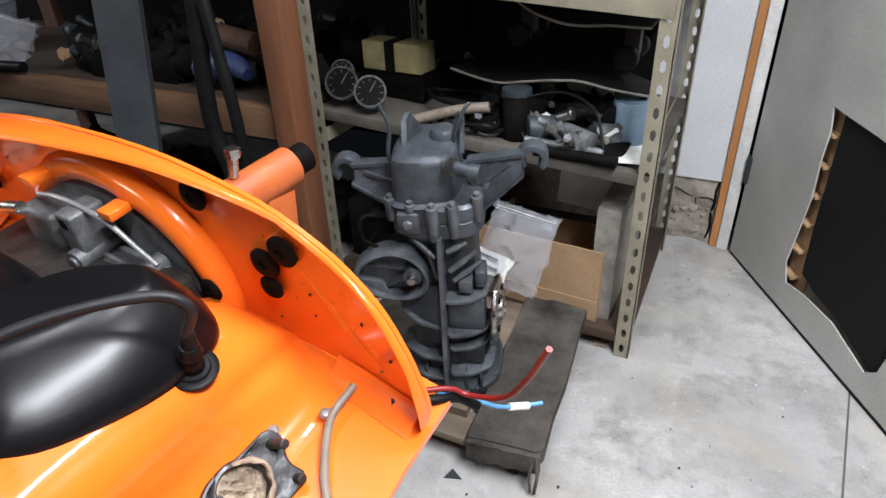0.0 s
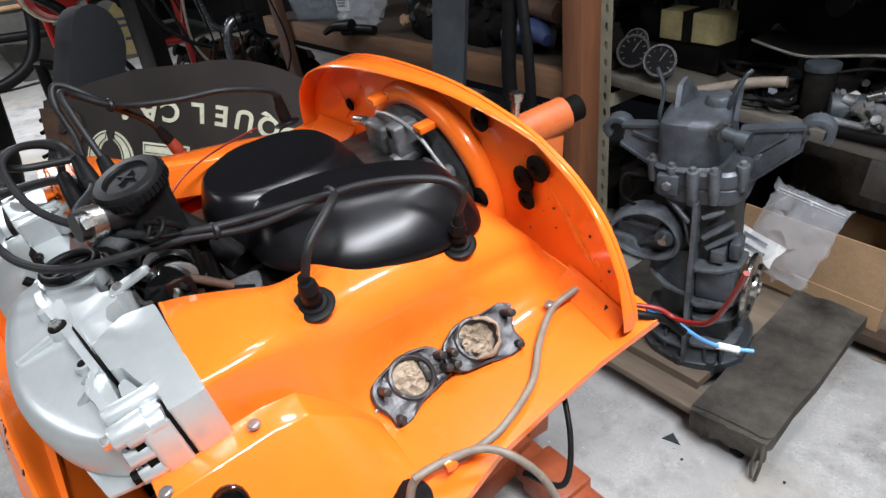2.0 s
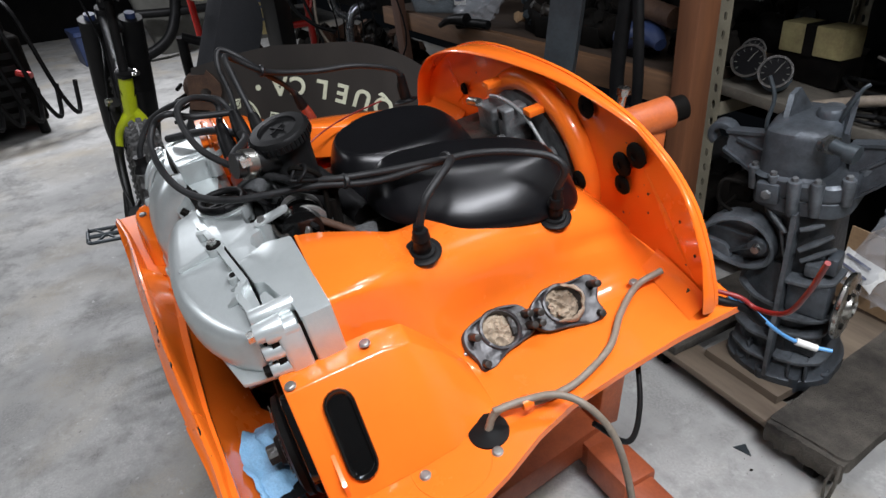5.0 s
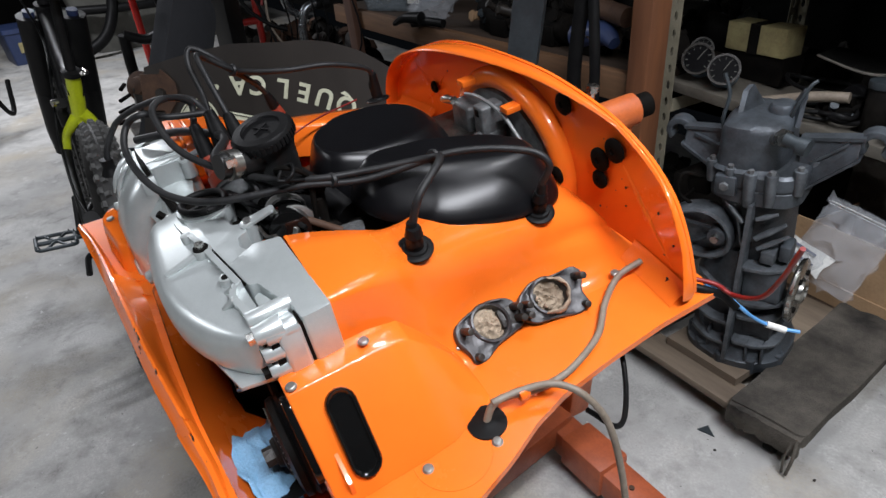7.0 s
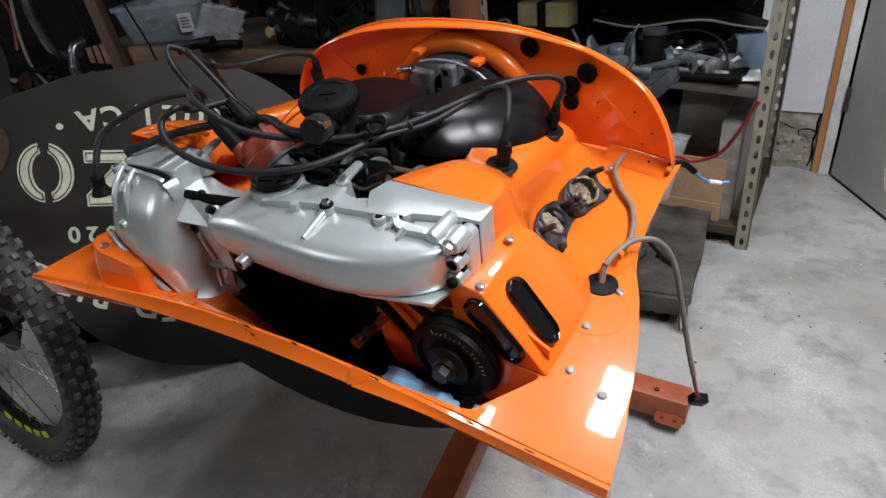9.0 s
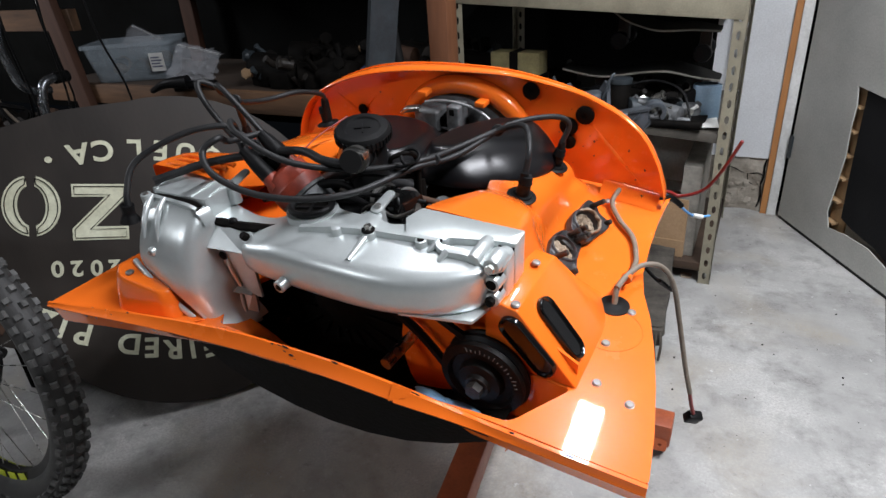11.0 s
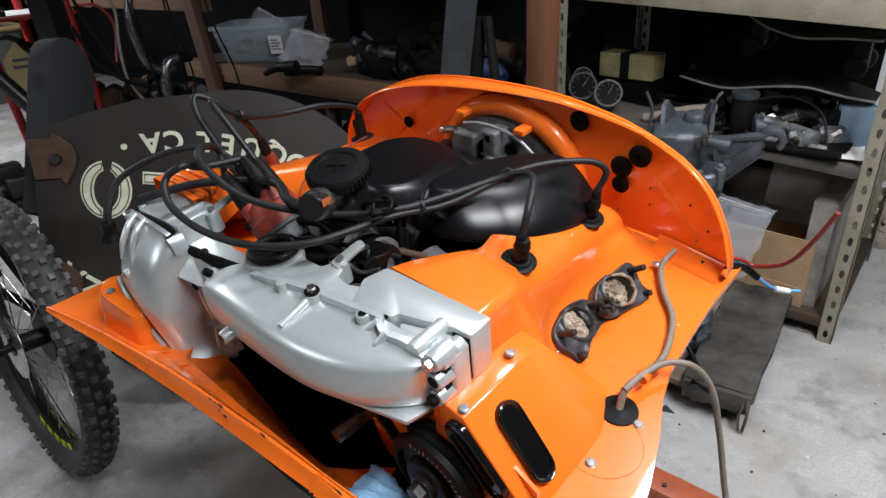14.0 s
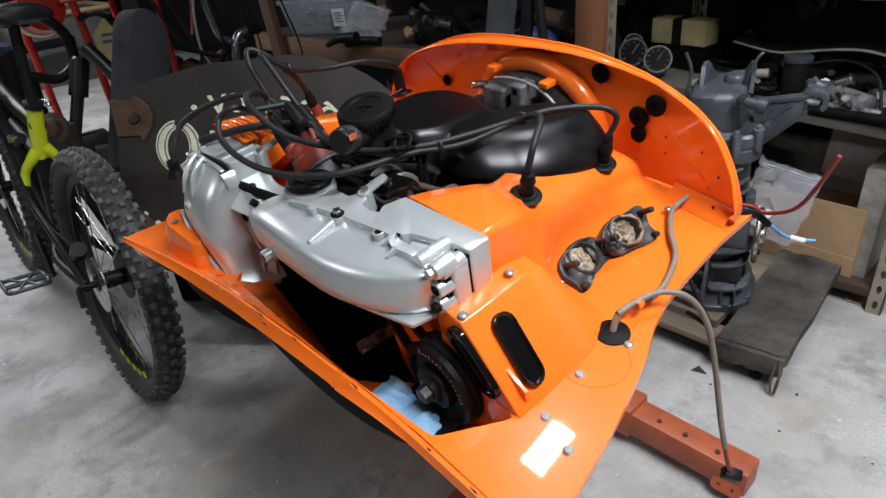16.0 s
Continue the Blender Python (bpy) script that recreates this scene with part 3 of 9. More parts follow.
def shroud_profile(xi, zi, xt, zt, r, xf):
    pts = [(xi - 0.002, zi - 0.07), (xi - 0.001, zi - 0.006), (xi + 0.004, zi)]
    pts += [(xi + (xt - r - xi) * t, zi + (zt - zi) * t + 0.002 * math.sin(math.pi * t)) for t in (0.3, 0.65)]
    pts += [(xt - r + r * math.sin(radians(a)), zt - r + r * math.cos(radians(a))) for a in (0, 18, 36, 54, 72, 84)]
    x1, z1 = pts[-1]
    k = min(1.0, max(0.05, (zt - 0.02) / 0.09))
    pts += [(x1 + (xf - 0.01 - x1) * t, z1 + (0.046 * k - z1) * t) for t in (0.35, 0.7, 1.0)]
    return pts + [(xf - 0.001, 0.028 * k), (xf + 0.011, 0.013 * k), (xf + 0.026, 0.004 * k), (xf + 0.042, 0.0008), (xf + 0.055, -0.0008)]


def hump(mirror=None, shift=0.0):
    """Cylinder shroud from its inner edge over the shoulder down to the base tin."""
    bm = bmesh.new()
    cols = [spline([(x if mirror is None else mirror - x, row[0] - shift, z) for row in SHROUD for x, z in [shroud_profile(*row[1:])[i]]], 4) for i in range(len(shroud_profile(*SHROUD[0][1:])))]
    loft(bm, [[c[k] for c in cols] for k in range(len(cols[0]))])
    return bm


epart("cylinder_shroud", hump(), ORANGE, None, "glossy orange cylinder shroud", smooth=60)
epart("cylinder_shroud", hump(-0.1, 0.075), ORANGE, None, "glossy orange cylinder shroud", smooth=60)
bm = bmesh.new()
plate(bm, [(x, z - 0.2) for x, z in shroud_profile(*SHROUD[0][1:])[1:-1]] + [(0.149, -0.2)], 0.003, (), Matrix.Translation((0, -0.0665, 0.2)) @ pose(0, 0, 0, 90))
epart("shroud_end", bm, ORANGE)

for y in (-0.128, -0.108, -0.088):
    bm = bmesh.new()
    sweep(bm, [(-0.385, y - 0.004, 0.193), (-0.36, y - 0.002, 0.1975), (-0.3, y, 0.199), (-0.262, y + 0.002, 0.199), (-0.252, y + 0.002, 0.196)], 0.005, 8, 4, flat=0.6)
    epart("pressed_rib", bm, ORANGE, None, "pressed rib in the orange shroud", smooth=80)

# curved rear shield
RIM = [(-0.53, 0.0), (-0.515, 0.05), (-0.489, 0.096), (-0.46, 0.126), (-0.41, 0.162), (-0.33, 0.197), (-0.25, 0.219), (-0.16, 0.233), (-0.06, 0.241), (0.04, 0.244), (0.12, 0.239), (0.22, 0.222), (0.31, 0.195), (0.36, 0.17), (0.395, 0.142), (0.424, 0.1), (0.44, 0.065), (0.449, 0.04), (0.452, 0.02)]
RIM_Y = [(-0.53, 0.388), (-0.3, 0.39), (-0.15, 0.405), (0.0, 0.42), (0.25, 0.446), (0.36, 0.432), (0.43, 0.415), (0.46, 0.398)]


def shield_y(x):
    return 0.452 - 0.034 * max(0.0, (abs(x + 0.03) - 0.25) / 0.25) ** 1.5


rim = [(p.x, p.z) for p in spline([(x, 0, z) for x, z in RIM], 3)]
bm = bmesh.new()
rows = []
for i, (x, z) in enumerate(rim):
    a = radians(198 - 216 * i / (len(rim) - 1))
    u, w = -0.035 + 0.155 * math.cos(a), max(0.0, 0.042 + 0.145 * math.sin(a))
    line = []
    for k in range(11):
        px, pz = x + (u - x) * k / 10, z + (w - z) * k / 10
        line.append((px, shield_y(px), pz))
    rows.append(line + [(px, py + 0.006, pz) for px, py, pz in line[::-1]])
loft(bm, rows, closed=True)
shield = epart("rear_shield", bm, ORANGE, None, "curved glossy orange rear shield", smooth=70)
bm = bmesh.new()
rows = []
for (x, z), (x2, z2) in zip(rim, rim[1:] + rim[-1:]):
    y, f = shield_y(x), table(RIM_Y, x)
    rows.append([(x, y + 0.002, z - 0.003), (x, (y + f) / 2, z + 0.001), (x, f, z), (x, f - 0.002, z - 0.004), (x, f + 0.003, z - 0.007), (x, y - 0.002, z - 0.01)])
loft(bm, rows, closed=True)
epart("rim_fold", bm, ORANGE, shield, smooth=70)
bm = bmesh.new()
arc = [(-0.035 + 0.172 * math.cos(radians(a)), shield_y(0) - 0.01, 0.04 + 0.158 * math.sin(radians(a))) for a in range(-15, 196, 15)]
sweep(bm, arc, [0.02, 0.023, 0.023, 0.02], 12, 4)
epart("arch_bead", bm, ORANGE, shield, smooth=80)
for (x0, z0), (x1, z1) in (((0.26, 0.155), (0.4, 0.03)), ((-0.33, 0.06), (-0.42, 0.13)), ((-0.3, 0.13), (-0.4, 0.03))):
    bm = bmesh.new()
    sweep(bm, [(x0, shield_y(x0) + 0.001, z0), ((x0 + x1) / 2, shield_y((x0 + x1) / 2) - 0.001, (z0 + z1) / 2), (x1, shield_y(x1) + 0.001, z1)], [0.002, 0.005, 0.002], 8, 5, flat=0.4)
    epart("pressed_rib", bm, ORANGE, shield, smooth=80)
for x, z, r in ((0.254, 0.169, 0.021), (0.219, 0.137, 0.021), (0.221, 0.1, 0.017), (0.127, 0.205, 0.02), (-0.341, 0.09, 0.014), (0.136, 0.078, 0.017)):
    bm = bmesh.new()
    y = shield_y(x) - (0.006 if x != 0.136 else 0.03)
    lathe(bm, [(r, 0), (r, 0.003), (r * 0.8, 0.006), (r * 0.3, 0.0065), (r * 0.28, 0.004)], Matrix.Translation((x, y, z)) @ pose(0, 0, 0, 90), 20)
    cap = epart("grommet_cap", bm, DARK, shield, "black rubber blanking cap")
for x, z in ((-0.125, 0.183), (0.025, 0.178)):
    bm = bmesh.new()
    box(bm, x - 0.012, x + 0.012, 0.39, 0.44, z - 0.008, z + 0.004)
    bevel(bm, 0.002)
    epart("clip_tab", bm, ORANGE, shield)
for x0, x1 in ((0.31, 0.44), (-0.5, -0.36)):
    bm = bmesh.new()
    loft(bm, [[(x, shield_y(x) - 0.002, 0.026), (x, shield_y(x) - 0.008, 0.016), (x, shield_y(x) - 0.026, 0.008), (x, shield_y(x) - 0.034, 0.001)] for x in (x0 + (x1 - x0) * k / 12 for k in range(13))])
    epart("foot_flange", bm, ORANGE, shield, smooth=70)
# bell flange seen through the arch
bm = bmesh.new()
plate(bm, rounded([(-0.15, 0.02), (-0.145, 0.15), (-0.12, 0.163), (-0.08, 0.172), (-0.03, 0.174), (0.02, 0.164), (0.06, 0.14), (0.09, 0.12), (0.105, 0.07), (0.105, 0.02)], 0.012), 0.03, (), Matrix.Translation((0, 0.425, 0.0)) @ pose(0, 0, 0, 90))
bevel(bm, 0.004)
bell_flange = epart("bell_flange", bm, ALLOY, None, "raw alloy bell flange with ribs and bosses")
for pts, r, mat in (([(-0.12, 0.397, 0.16), (-0.08, 0.395, 0.17), (-0.03, 0.394, 0.172), (0.02, 0.394, 0.162), (0.058, 0.394, 0.138), (0.088, 0.394, 0.12)], 0.0036, BRIGHT_ALLOY), ([(-0.12, 0.392, 0.11), (-0.02, 0.392, 0.1), (0.07, 0.393, 0.09)], 0.004, ALLOY)):
    bm = bmesh.new()
    sweep(bm, pts, r, 10, 5)
    epart("rib", bm, mat, bell_flange, smooth=60)
bm = bmesh.new()
box(bm, -0.05, -0.018, 0.37, 0.42, 0.08, 0.17)
bevel(bm, 0.005, 3)
lug = epart("casting_lug", bm, ALLOY, bell_flange)
# dark block paints the shade inside the lug's hole
bm = bmesh.new()
box(bm, -0.042, -0.029, 0.3685, 0.378, 0.149, 0.164)
bevel(bm, 0.002)
epart("lug_hole", bm, DARK, lug, "dark block for a square hole")
for p, q, r in (((-0.03, 0.36, 0.105), (-0.03, 0.42, 0.107), 0.015), ((-0.03, 0.356, 0.105), (-0.03, 0.365, 0.105), 0.008), ((-0.095, 0.385, 0.12), (-0.095, 0.42, 0.122), 0.024), ((0.06, 0.385, 0.098), (0.06, 0.42, 0.098), 0.013)):
    bm = bmesh.new()
    cyl(bm, p, q, r, r * 1.08, 16)
    bevel(bm, 0.0015)
    epart("boss", bm, ALLOY if r < 0.021 else DARK, bell_flange)
for b in ((-0.14, -0.075, 0.372, 0.43, 0.08, 0.15), (-0.02, 0.08, 0.375, 0.42, 0.05, 0.1)):
    bm = bmesh.new()
    box(bm, *b)
    bevel(bm, 0.008, 3)
    epart("casting_lug", bm, ALLOY, bell_flange)
bm = bmesh.new()
sweep(bm, [(-0.175, 0.37, 0.135), (-0.15, 0.365, 0.15), (-0.12, 0.37, 0.155)], [0.003, 0.008, 0.009], 10)
epart("sensor", bm, STEEL, None, "bright steel sensor")

# slotted box beside the fan
BOXP = [(0.3, 0.126), (0.352, 0.118), (0.452, 0.0), (0.3, 0.0)]
bm = bmesh.new()
rows = []
for y, k in ((-0.156, 1.0), (-0.03, 1.0), (0.01, 0.92), (0.05, 0.5), (0.085, 0.05)):
    rows.append([(0.3 + (x - 0.3) * (0.75 + 0.25 * k), y, z * k) for x, z in BOXP])
loft(bm, rows, closed=True)
box(bm, 0.28, 0.452, -0.158, -0.15, -0.11, 0.0)
bevel(bm, 0.006, 3)
slot_box = epart("slot_box", bm, ORANGE, None, "orange tin box with two black slot plugs")


def slot(m, length, width):
    bm = bmesh.new()
    o = circle(length / 2 - width / 2, 0, width / 2, 8, -90, 90) + circle(-length / 2 + width / 2, 0, width / 2, 8, 90, 270)
    i = circle(length / 2 - width / 2, 0, width * 0.36, 8, -90, 90) + circle(-length / 2 + width / 2, 0, width * 0.36, 8, 90, 270)
    loft(bm, [[Vector((x, y, z)) for x, y in o] for z in (-0.004, 0.002)] + [[Vector((x * 0.985, y * 0.93, 0.0045)) for x, y in o], [Vector((x * 0.97, y * 0.86, 0.005)) for x, y in o], [Vector((x, y, 0.003)) for x, y in i], [Vector((x * 0.97, y * 0.9, 0.0005)) for x, y in i]], closed=True)
    bmesh.ops.transform(bm, matrix=m, verts=bm.verts)
    return epart("slot_plug", bm, GLOSS_BLACK, slot_box, "glossy black slot plug")


def frame_from(origin, along, normal):
    x = Vector(along).normalized()
    z = Vector(normal)
    z = (z - x * z.dot(x)).normalized()
    m = Matrix((x, z.cross(x), z)).transposed().to_4x4()
    m.translation = Vector(origin)
    return m


slot(frame_from((0.405, -0.103, 0.063), (0.1, -0.004, -0.118), (0.118, 0, 0.1)), 0.116, 0.04)
slot(frame_from((0.372, -0.16, 0.058), (0.085, 0, -0.09), (0, -1, 0)), 0.118, 0.04)

# silver fan housing: back casting, scroll duct and side chute
def slab(name, outline, top, bottom, parent, r=0.004, bev=0.003, label="", mat=None):
    bm = bmesh.new()
    plate(bm, rounded(outline, r, 3), top - bottom, (), Matrix.Translation((0, 0, top)))
    bevel(bm, bev, 2, 40)
    return epart(name, bm, mat or SILVER, parent, label, smooth=35)


def bar(name, points, w, h, parent, mat=None, bev=0.0015):
    """A rectangular moulding along a smooth line."""
    line = spline(points, 4)
    rows = []
    for i, p in enumerate(line):
        d = line[min(i + 1, len(line) - 1)] - line[max(i - 1, 0)]
        side = d.cross(Vector((0, 0, 1)))
        side = side.normalized() if side.length > 1e-6 else Vector((1, 0, 0))
        up = Vector((0, 0, 1))
        rows.append([p - side * w / 2 - up * h, p + side * w / 2 - up * h, p + side * w / 2, p - side * w / 2])
    bm = bmesh.new()
    loft(bm, rows, closed=True)
    bevel(bm, bev, 2, 50)
    return epart(name, bm, mat or SILVER, parent, smooth=40)


def quad_slab(name, pts, thick, parent, mat=None, bev=0.0018):
    """A thin cast web between given corners."""
    p = [Vector(v) for v in pts]
    n = (p[1] - p[0]).cross(p[2] - p[0]).normalized()
    n = -n if n.z < 0 else n
    bm = bmesh.new()
    loft(bm, [p, [v - n * thick for v in p]], closed=True)
    bevel(bm, bev, 2, 40)
    return epart(name, bm, mat or SILVER, parent, smooth=35)


housing = slab("fan_housing", [(-0.012, -0.182), (-0.012, -0.112), (0.03, -0.124), (0.064, -0.122), (0.069, -0.106), (0.094, -0.106), (0.1, -0.122), (0.124, -0.126), (0.16, -0.11), (0.2, -0.11), (0.2, -0.143), (0.11, -0.1585), (0.06, -0.172)], 0.191, 0.12, None, 0.006, 0.003, "silver painted cast fan housing")
slab("end_block", [(0.14, -0.108), (0.149, -0.0715), (0.326, -0.0645), (0.327, -0.1035), (0.3, -0.105), (0.262, -0.118), (0.228, -0.128), (0.226, -0.139), (0.165, -0.149)], 0.197, 0.1, housing, 0.005, 0.006)
slab("middle_flange", [(0.234, -0.131), (0.264, -0.121), (0.302, -0.1085), (0.3275, -0.1065), (0.3275, -0.137), (0.29, -0.1395), (0.24, -0.1395)], 0.187, 0.105, housing, 0.006, 0.005)
slab("left_plate", [(-0.333, -0.21), (-0.348, -0.165), (-0.336, -0.135), (-0.225, -0.124), (-0.213, -0.135), (-0.216, -0.198)], 0.191, 0.09, housing, 0.008, 0.004)
for pts in ([(-0.226, -0.13, 0.195), (-0.224, -0.16, 0.1945), (-0.221, -0.197, 0.191)], [(-0.25, -0.132, 0.1945), (-0.25, -0.165, 0.194), (-0.25, -0.2, 0.192)], [(-0.335, -0.14, 0.1945), (-0.342, -0.165, 0.1945), (-0.331, -0.207, 0.193)]):
    bar("casting_rib", pts, 0.007, 0.011, housing, None, 0.0025)
# saddle between the two ends
bm = bmesh.new()
rows = []
for x, yb, yf, z in ((-0.222, -0.138, -0.197, 0.152), (-0.19, -0.142, -0.193, 0.15), (-0.15, -0.148, -0.187, 0.149), (-0.11, -0.145, -0.18, 0.152), (-0.075, -0.128, -0.173, 0.162), (-0.045, -0.108, -0.17, 0.176), (-0.02, -0.102, -0.168, 0.187), (0.0, -0.108, -0.166, 0.189)):
    rows.append([(x, yb, z), (x, (yb + yf) / 2, z + 0.001), (x, yf, z - 0.001), (x, yf, z - 0.07), (x, yb, z - 0.07)])
cols = [spline([r[i] for r in rows], 3) for i in range(5)]
loft(bm, [[c[k] for c in cols] for k in range(len(cols[0]))], closed=True)
epart("saddle", bm, SILVER, housing, smooth=40)
# scroll duct: flat shoulder, rolled front edge, straight skirt
DUCT = [(-0.13, -0.2, -0.213, 0.128, 0.106), (-0.124, -0.2, -0.224, 0.14, 0.1), (-0.108, -0.196, -0.234, 0.153, 0.098), (-0.078, -0.182, -0.242, 0.168, 0.1), (-0.035, -0.17, -0.247, 0.183, 0.104), (0.03, -0.165, -0.25, 0.192, 0.108), (0.1, -0.158, -0.25, 0.1965, 0.111), (0.16, -0.15, -0.245, 0.197, 0.112), (0.21, -0.146, -0.232, 0.1955, 0.112), (0.25, -0.143, -0.214, 0.193, 0.111), (0.278, -0.141, -0.194, 0.19, 0.111), (0.297, -0.141, -0.174, 0.185, 0.113), (0.306, -0.141, -0.156, 0.178, 0.118)]
bm = bmesh.new()
rows = []
for x, yb, yf, zt, zb in DUCT:
    w, h = yb - yf, zt - zb
    R = min(0.028, 0.42 * w, 0.42 * h)
    fall = 0.13 * w
    zc = zt - fall - R
    row = [(x, yb, zt), (x, yb - 0.3 * (w - R), zt - 0.25 * fall), (x, yb - 0.7 * (w - R), zt - 0.68 * fall)]
    row += [(x, yf + R - R * math.sin(radians(a)), zc + R * math.cos(radians(a))) for a in (0, 18, 36, 54, 72, 90)]
    row += [(x, yf - 0.001, zc + (zb - zc) * 0.4), (x, yf, zc + (zb - zc) * 0.75), (x, yf + 0.004, zb + 0.003), (x, yf + 0.01, zb), (x, yb, zb + 0.008)]
    rows.append(row)
cols = [spline([r[i] for r in rows], 4) for i in range(len(rows[0]))]
loft(bm, [[c[k] for c in cols] for k in range(len(cols[0]))], closed=True)
duct = epart("scroll_duct", bm, SILVER, housing, "smooth silver scroll duct", smooth=50)
# side chute down to its foot
LEFT = [(0.178, -0.335, -0.224, -0.219), (0.17, -0.337, -0.218, -0.23), (0.155, -0.339, -0.212, -0.246), (0.136, -0.341, -0.209, -0.262), (0.111, -0.341, -0.206, -0.275), (0.09, -0.339, -0.202, -0.283), (0.07, -0.326, -0.197, -0.287), (0.045, -0.286, -0.189, -0.288), (0.02, -0.246, -0.18, -0.287), (-0.005, -0.208, -0.168, -0.285), (-0.026, -0.176, -0.15, -0.283), (-0.036, -0.163, -0.144, -0.28)]
bm = bmesh.new()
rows = []
for z, xl, xr, yf in LEFT:
    w = xr - xl
    r0, r1 = min(0.02, 0.3 * w), min(0.028, 0.42 * w)
    row = [(xl + 0.004, -0.2, z), (xl, yf + 2 * r0, z)]
    row += [(xl + r0 - r0 * math.cos(radians(a)), yf + r0 - r0 * math.sin(radians(a)), z) for a in (0, 30, 60, 90)]
    row += [(xl + r0 + (w - r0 - r1) * t, yf - 0.004 * math.sin(math.pi * t), z + 0.002 * math.sin(math.pi * t)) for t in (0.25, 0.5, 0.75)]
    row += [(xr - r1 + r1 * math.sin(radians(a)), yf + r1 - r1 * math.cos(radians(a)), z) for a in (0, 22, 45, 68, 90)]
    row += [(xr + 0.006, -0.22, z), (xr + 0.01, -0.196, z)]
    rows.append(row)
cols = [spline([r[i] for r in rows], 3) for i in range(len(rows[0]))]
loft(bm, [[c[k] for c in cols] for k in range(len(cols[0]))], closed=True)
chute = epart("chute_duct", bm, SILVER, housing, "rounded silver side duct", smooth=50)
bar("chute_lip", [(-0.338, -0.216, 0.184), (-0.29, -0.216, 0.185), (-0.245, -0.214, 0.184), (-0.224, -0.211, 0.176), (-0.213, -0.207, 0.158), (-0.21, -0.204, 0.138)], 0.008, 0.013, chute, None, 0.002)
for pts, r in (([(-0.345, -0.284, 0.08), (-0.315, -0.291, 0.066), (-0.275, -0.294, 0.036), (-0.225, -0.294, 0.004), (-0.168, -0.289, -0.035)], 0.0055), ([(-0.168, -0.288, -0.036), (-0.155, -0.262, -0.041), (-0.143, -0.235, -0.043)], 0.006)):
    bm = bmesh.new()
    sweep(bm, pts, r, 8, 5, flat=0.55)
    epart("foot_flange", bm, SILVER, chute, smooth=60)
for pts, r in (([(-0.326, -0.219, 0.186), (-0.318, -0.24, 0.177), (-0.312, -0.26, 0.157), (-0.306, -0.274, 0.133)], [0.0045, 0.0055, 0.005, 0.002]), ([(-0.296, -0.217, 0.186), (-0.288, -0.238, 0.178), (-0.282, -0.258, 0.155), (-0.277, -0.27, 0.128)], [0.0045, 0.0055, 0.005, 0.002])):
    bm = bmesh.new()
    sweep(bm, pts, r, 8, 5)
    epart("gusset", bm, SILVER, chute, smooth=60)
for p, q, r in (((-0.288, -0.262, 0.112), (-0.289, -0.284, 0.112), 0.0085), ((-0.333, -0.224, 0.165), (-0.333, -0.226, 0.191), 0.0095)):
    bm = bmesh.new()
    cyl(bm, p, q, r * 1.2, r, 14)
    bevel(bm, 0.0015)
    boss = epart("boss", bm, SILVER, chute)
    bm = bmesh.new()
    cyl(bm, q, Vector(q) + (Vector(q) - Vector(p)).normalized() * 0.002, r * 0.55, r * 0.5, 8)
    epart("bolt", bm, SCREW, boss)
bm = bmesh.new()
lathe(bm, [(0.008, 0), (0.008, 0.002), (0.0055, 0.003), (0.005, 0.007), (0.001, 0.008)], Matrix.Translation((-0.163, -0.285, -0.032)) @ pose(0, 0, 0, 35), 12)
epart("foot_screw", bm, SCREW, chute, "zinc screw in the foot")
# webs between chute and scroll
quad_slab("bracket_web", [(-0.212, -0.233, 0.116), (-0.13, -0.219, 0.117), (-0.116, -0.2, 0.143), (-0.21, -0.197, 0.15)], 0.006, housing)
quad_slab("web_wall", [(-0.207, -0.21, 0.115), (-0.126, -0.203, 0.117), (-0.128, -0.2, 0.01), (-0.182, -0.206, 0.02)], 0.006, housing)
quad_slab("lower_tab", [(-0.197, -0.238, 0.029), (-0.148, -0.214, 0.014), (-0.142, -0.196, 0.02), (-0.19, -0.2, 0.036)], 0.005, housing)
quad_slab("lower_leg", [(-0.188, -0.206, 0.026), (-0.15, -0.2, 0.02), (-0.138, -0.215, -0.045), (-0.156, -0.24, -0.043)], 0.006, housing)
for pts, r in (([(-0.186, -0.208, 0.112), (-0.178, -0.215, 0.07), (-0.166, -0.214, 0.03)], 0.004), ([(-0.172, -0.214, 0.012), (-0.156, -0.228, -0.02), (-0.15, -0.234, -0.04)], 0.0045)):
    bm = bmesh.new()
    sweep(bm, pts, r, 8, 4)
    epart("casting_rib", bm, SILVER, housing, smooth=60)
# dark disc painted as the depth of a hole
bm = bmesh.new()
lathe(bm, [(0.009, 0.0), (0.0085, 0.001), (0.002, 0.0012)], frame_from((-0.186, -0.217, 0.094), (1, 0.1, 0), (0, -1, 0)), 16)
epart("drain_hole", bm, DARK, housing, "dark disc for a hole in the web")
bm = bmesh.new()
cyl(bm, (-0.117, -0.196, 0.128), (-0.121, -0.208, 0.146), 0.013, 0.0115, 14)
boss = epart("boss", bm, SILVER, housing)
bm = bmesh.new()
cyl(bm, (-0.1195, -0.2045, 0.1405), (-0.1235, -0.2145, 0.155), 0.0075, 0.007, 6)
epart("bolt", bm, DARK, boss, "black bolt head")
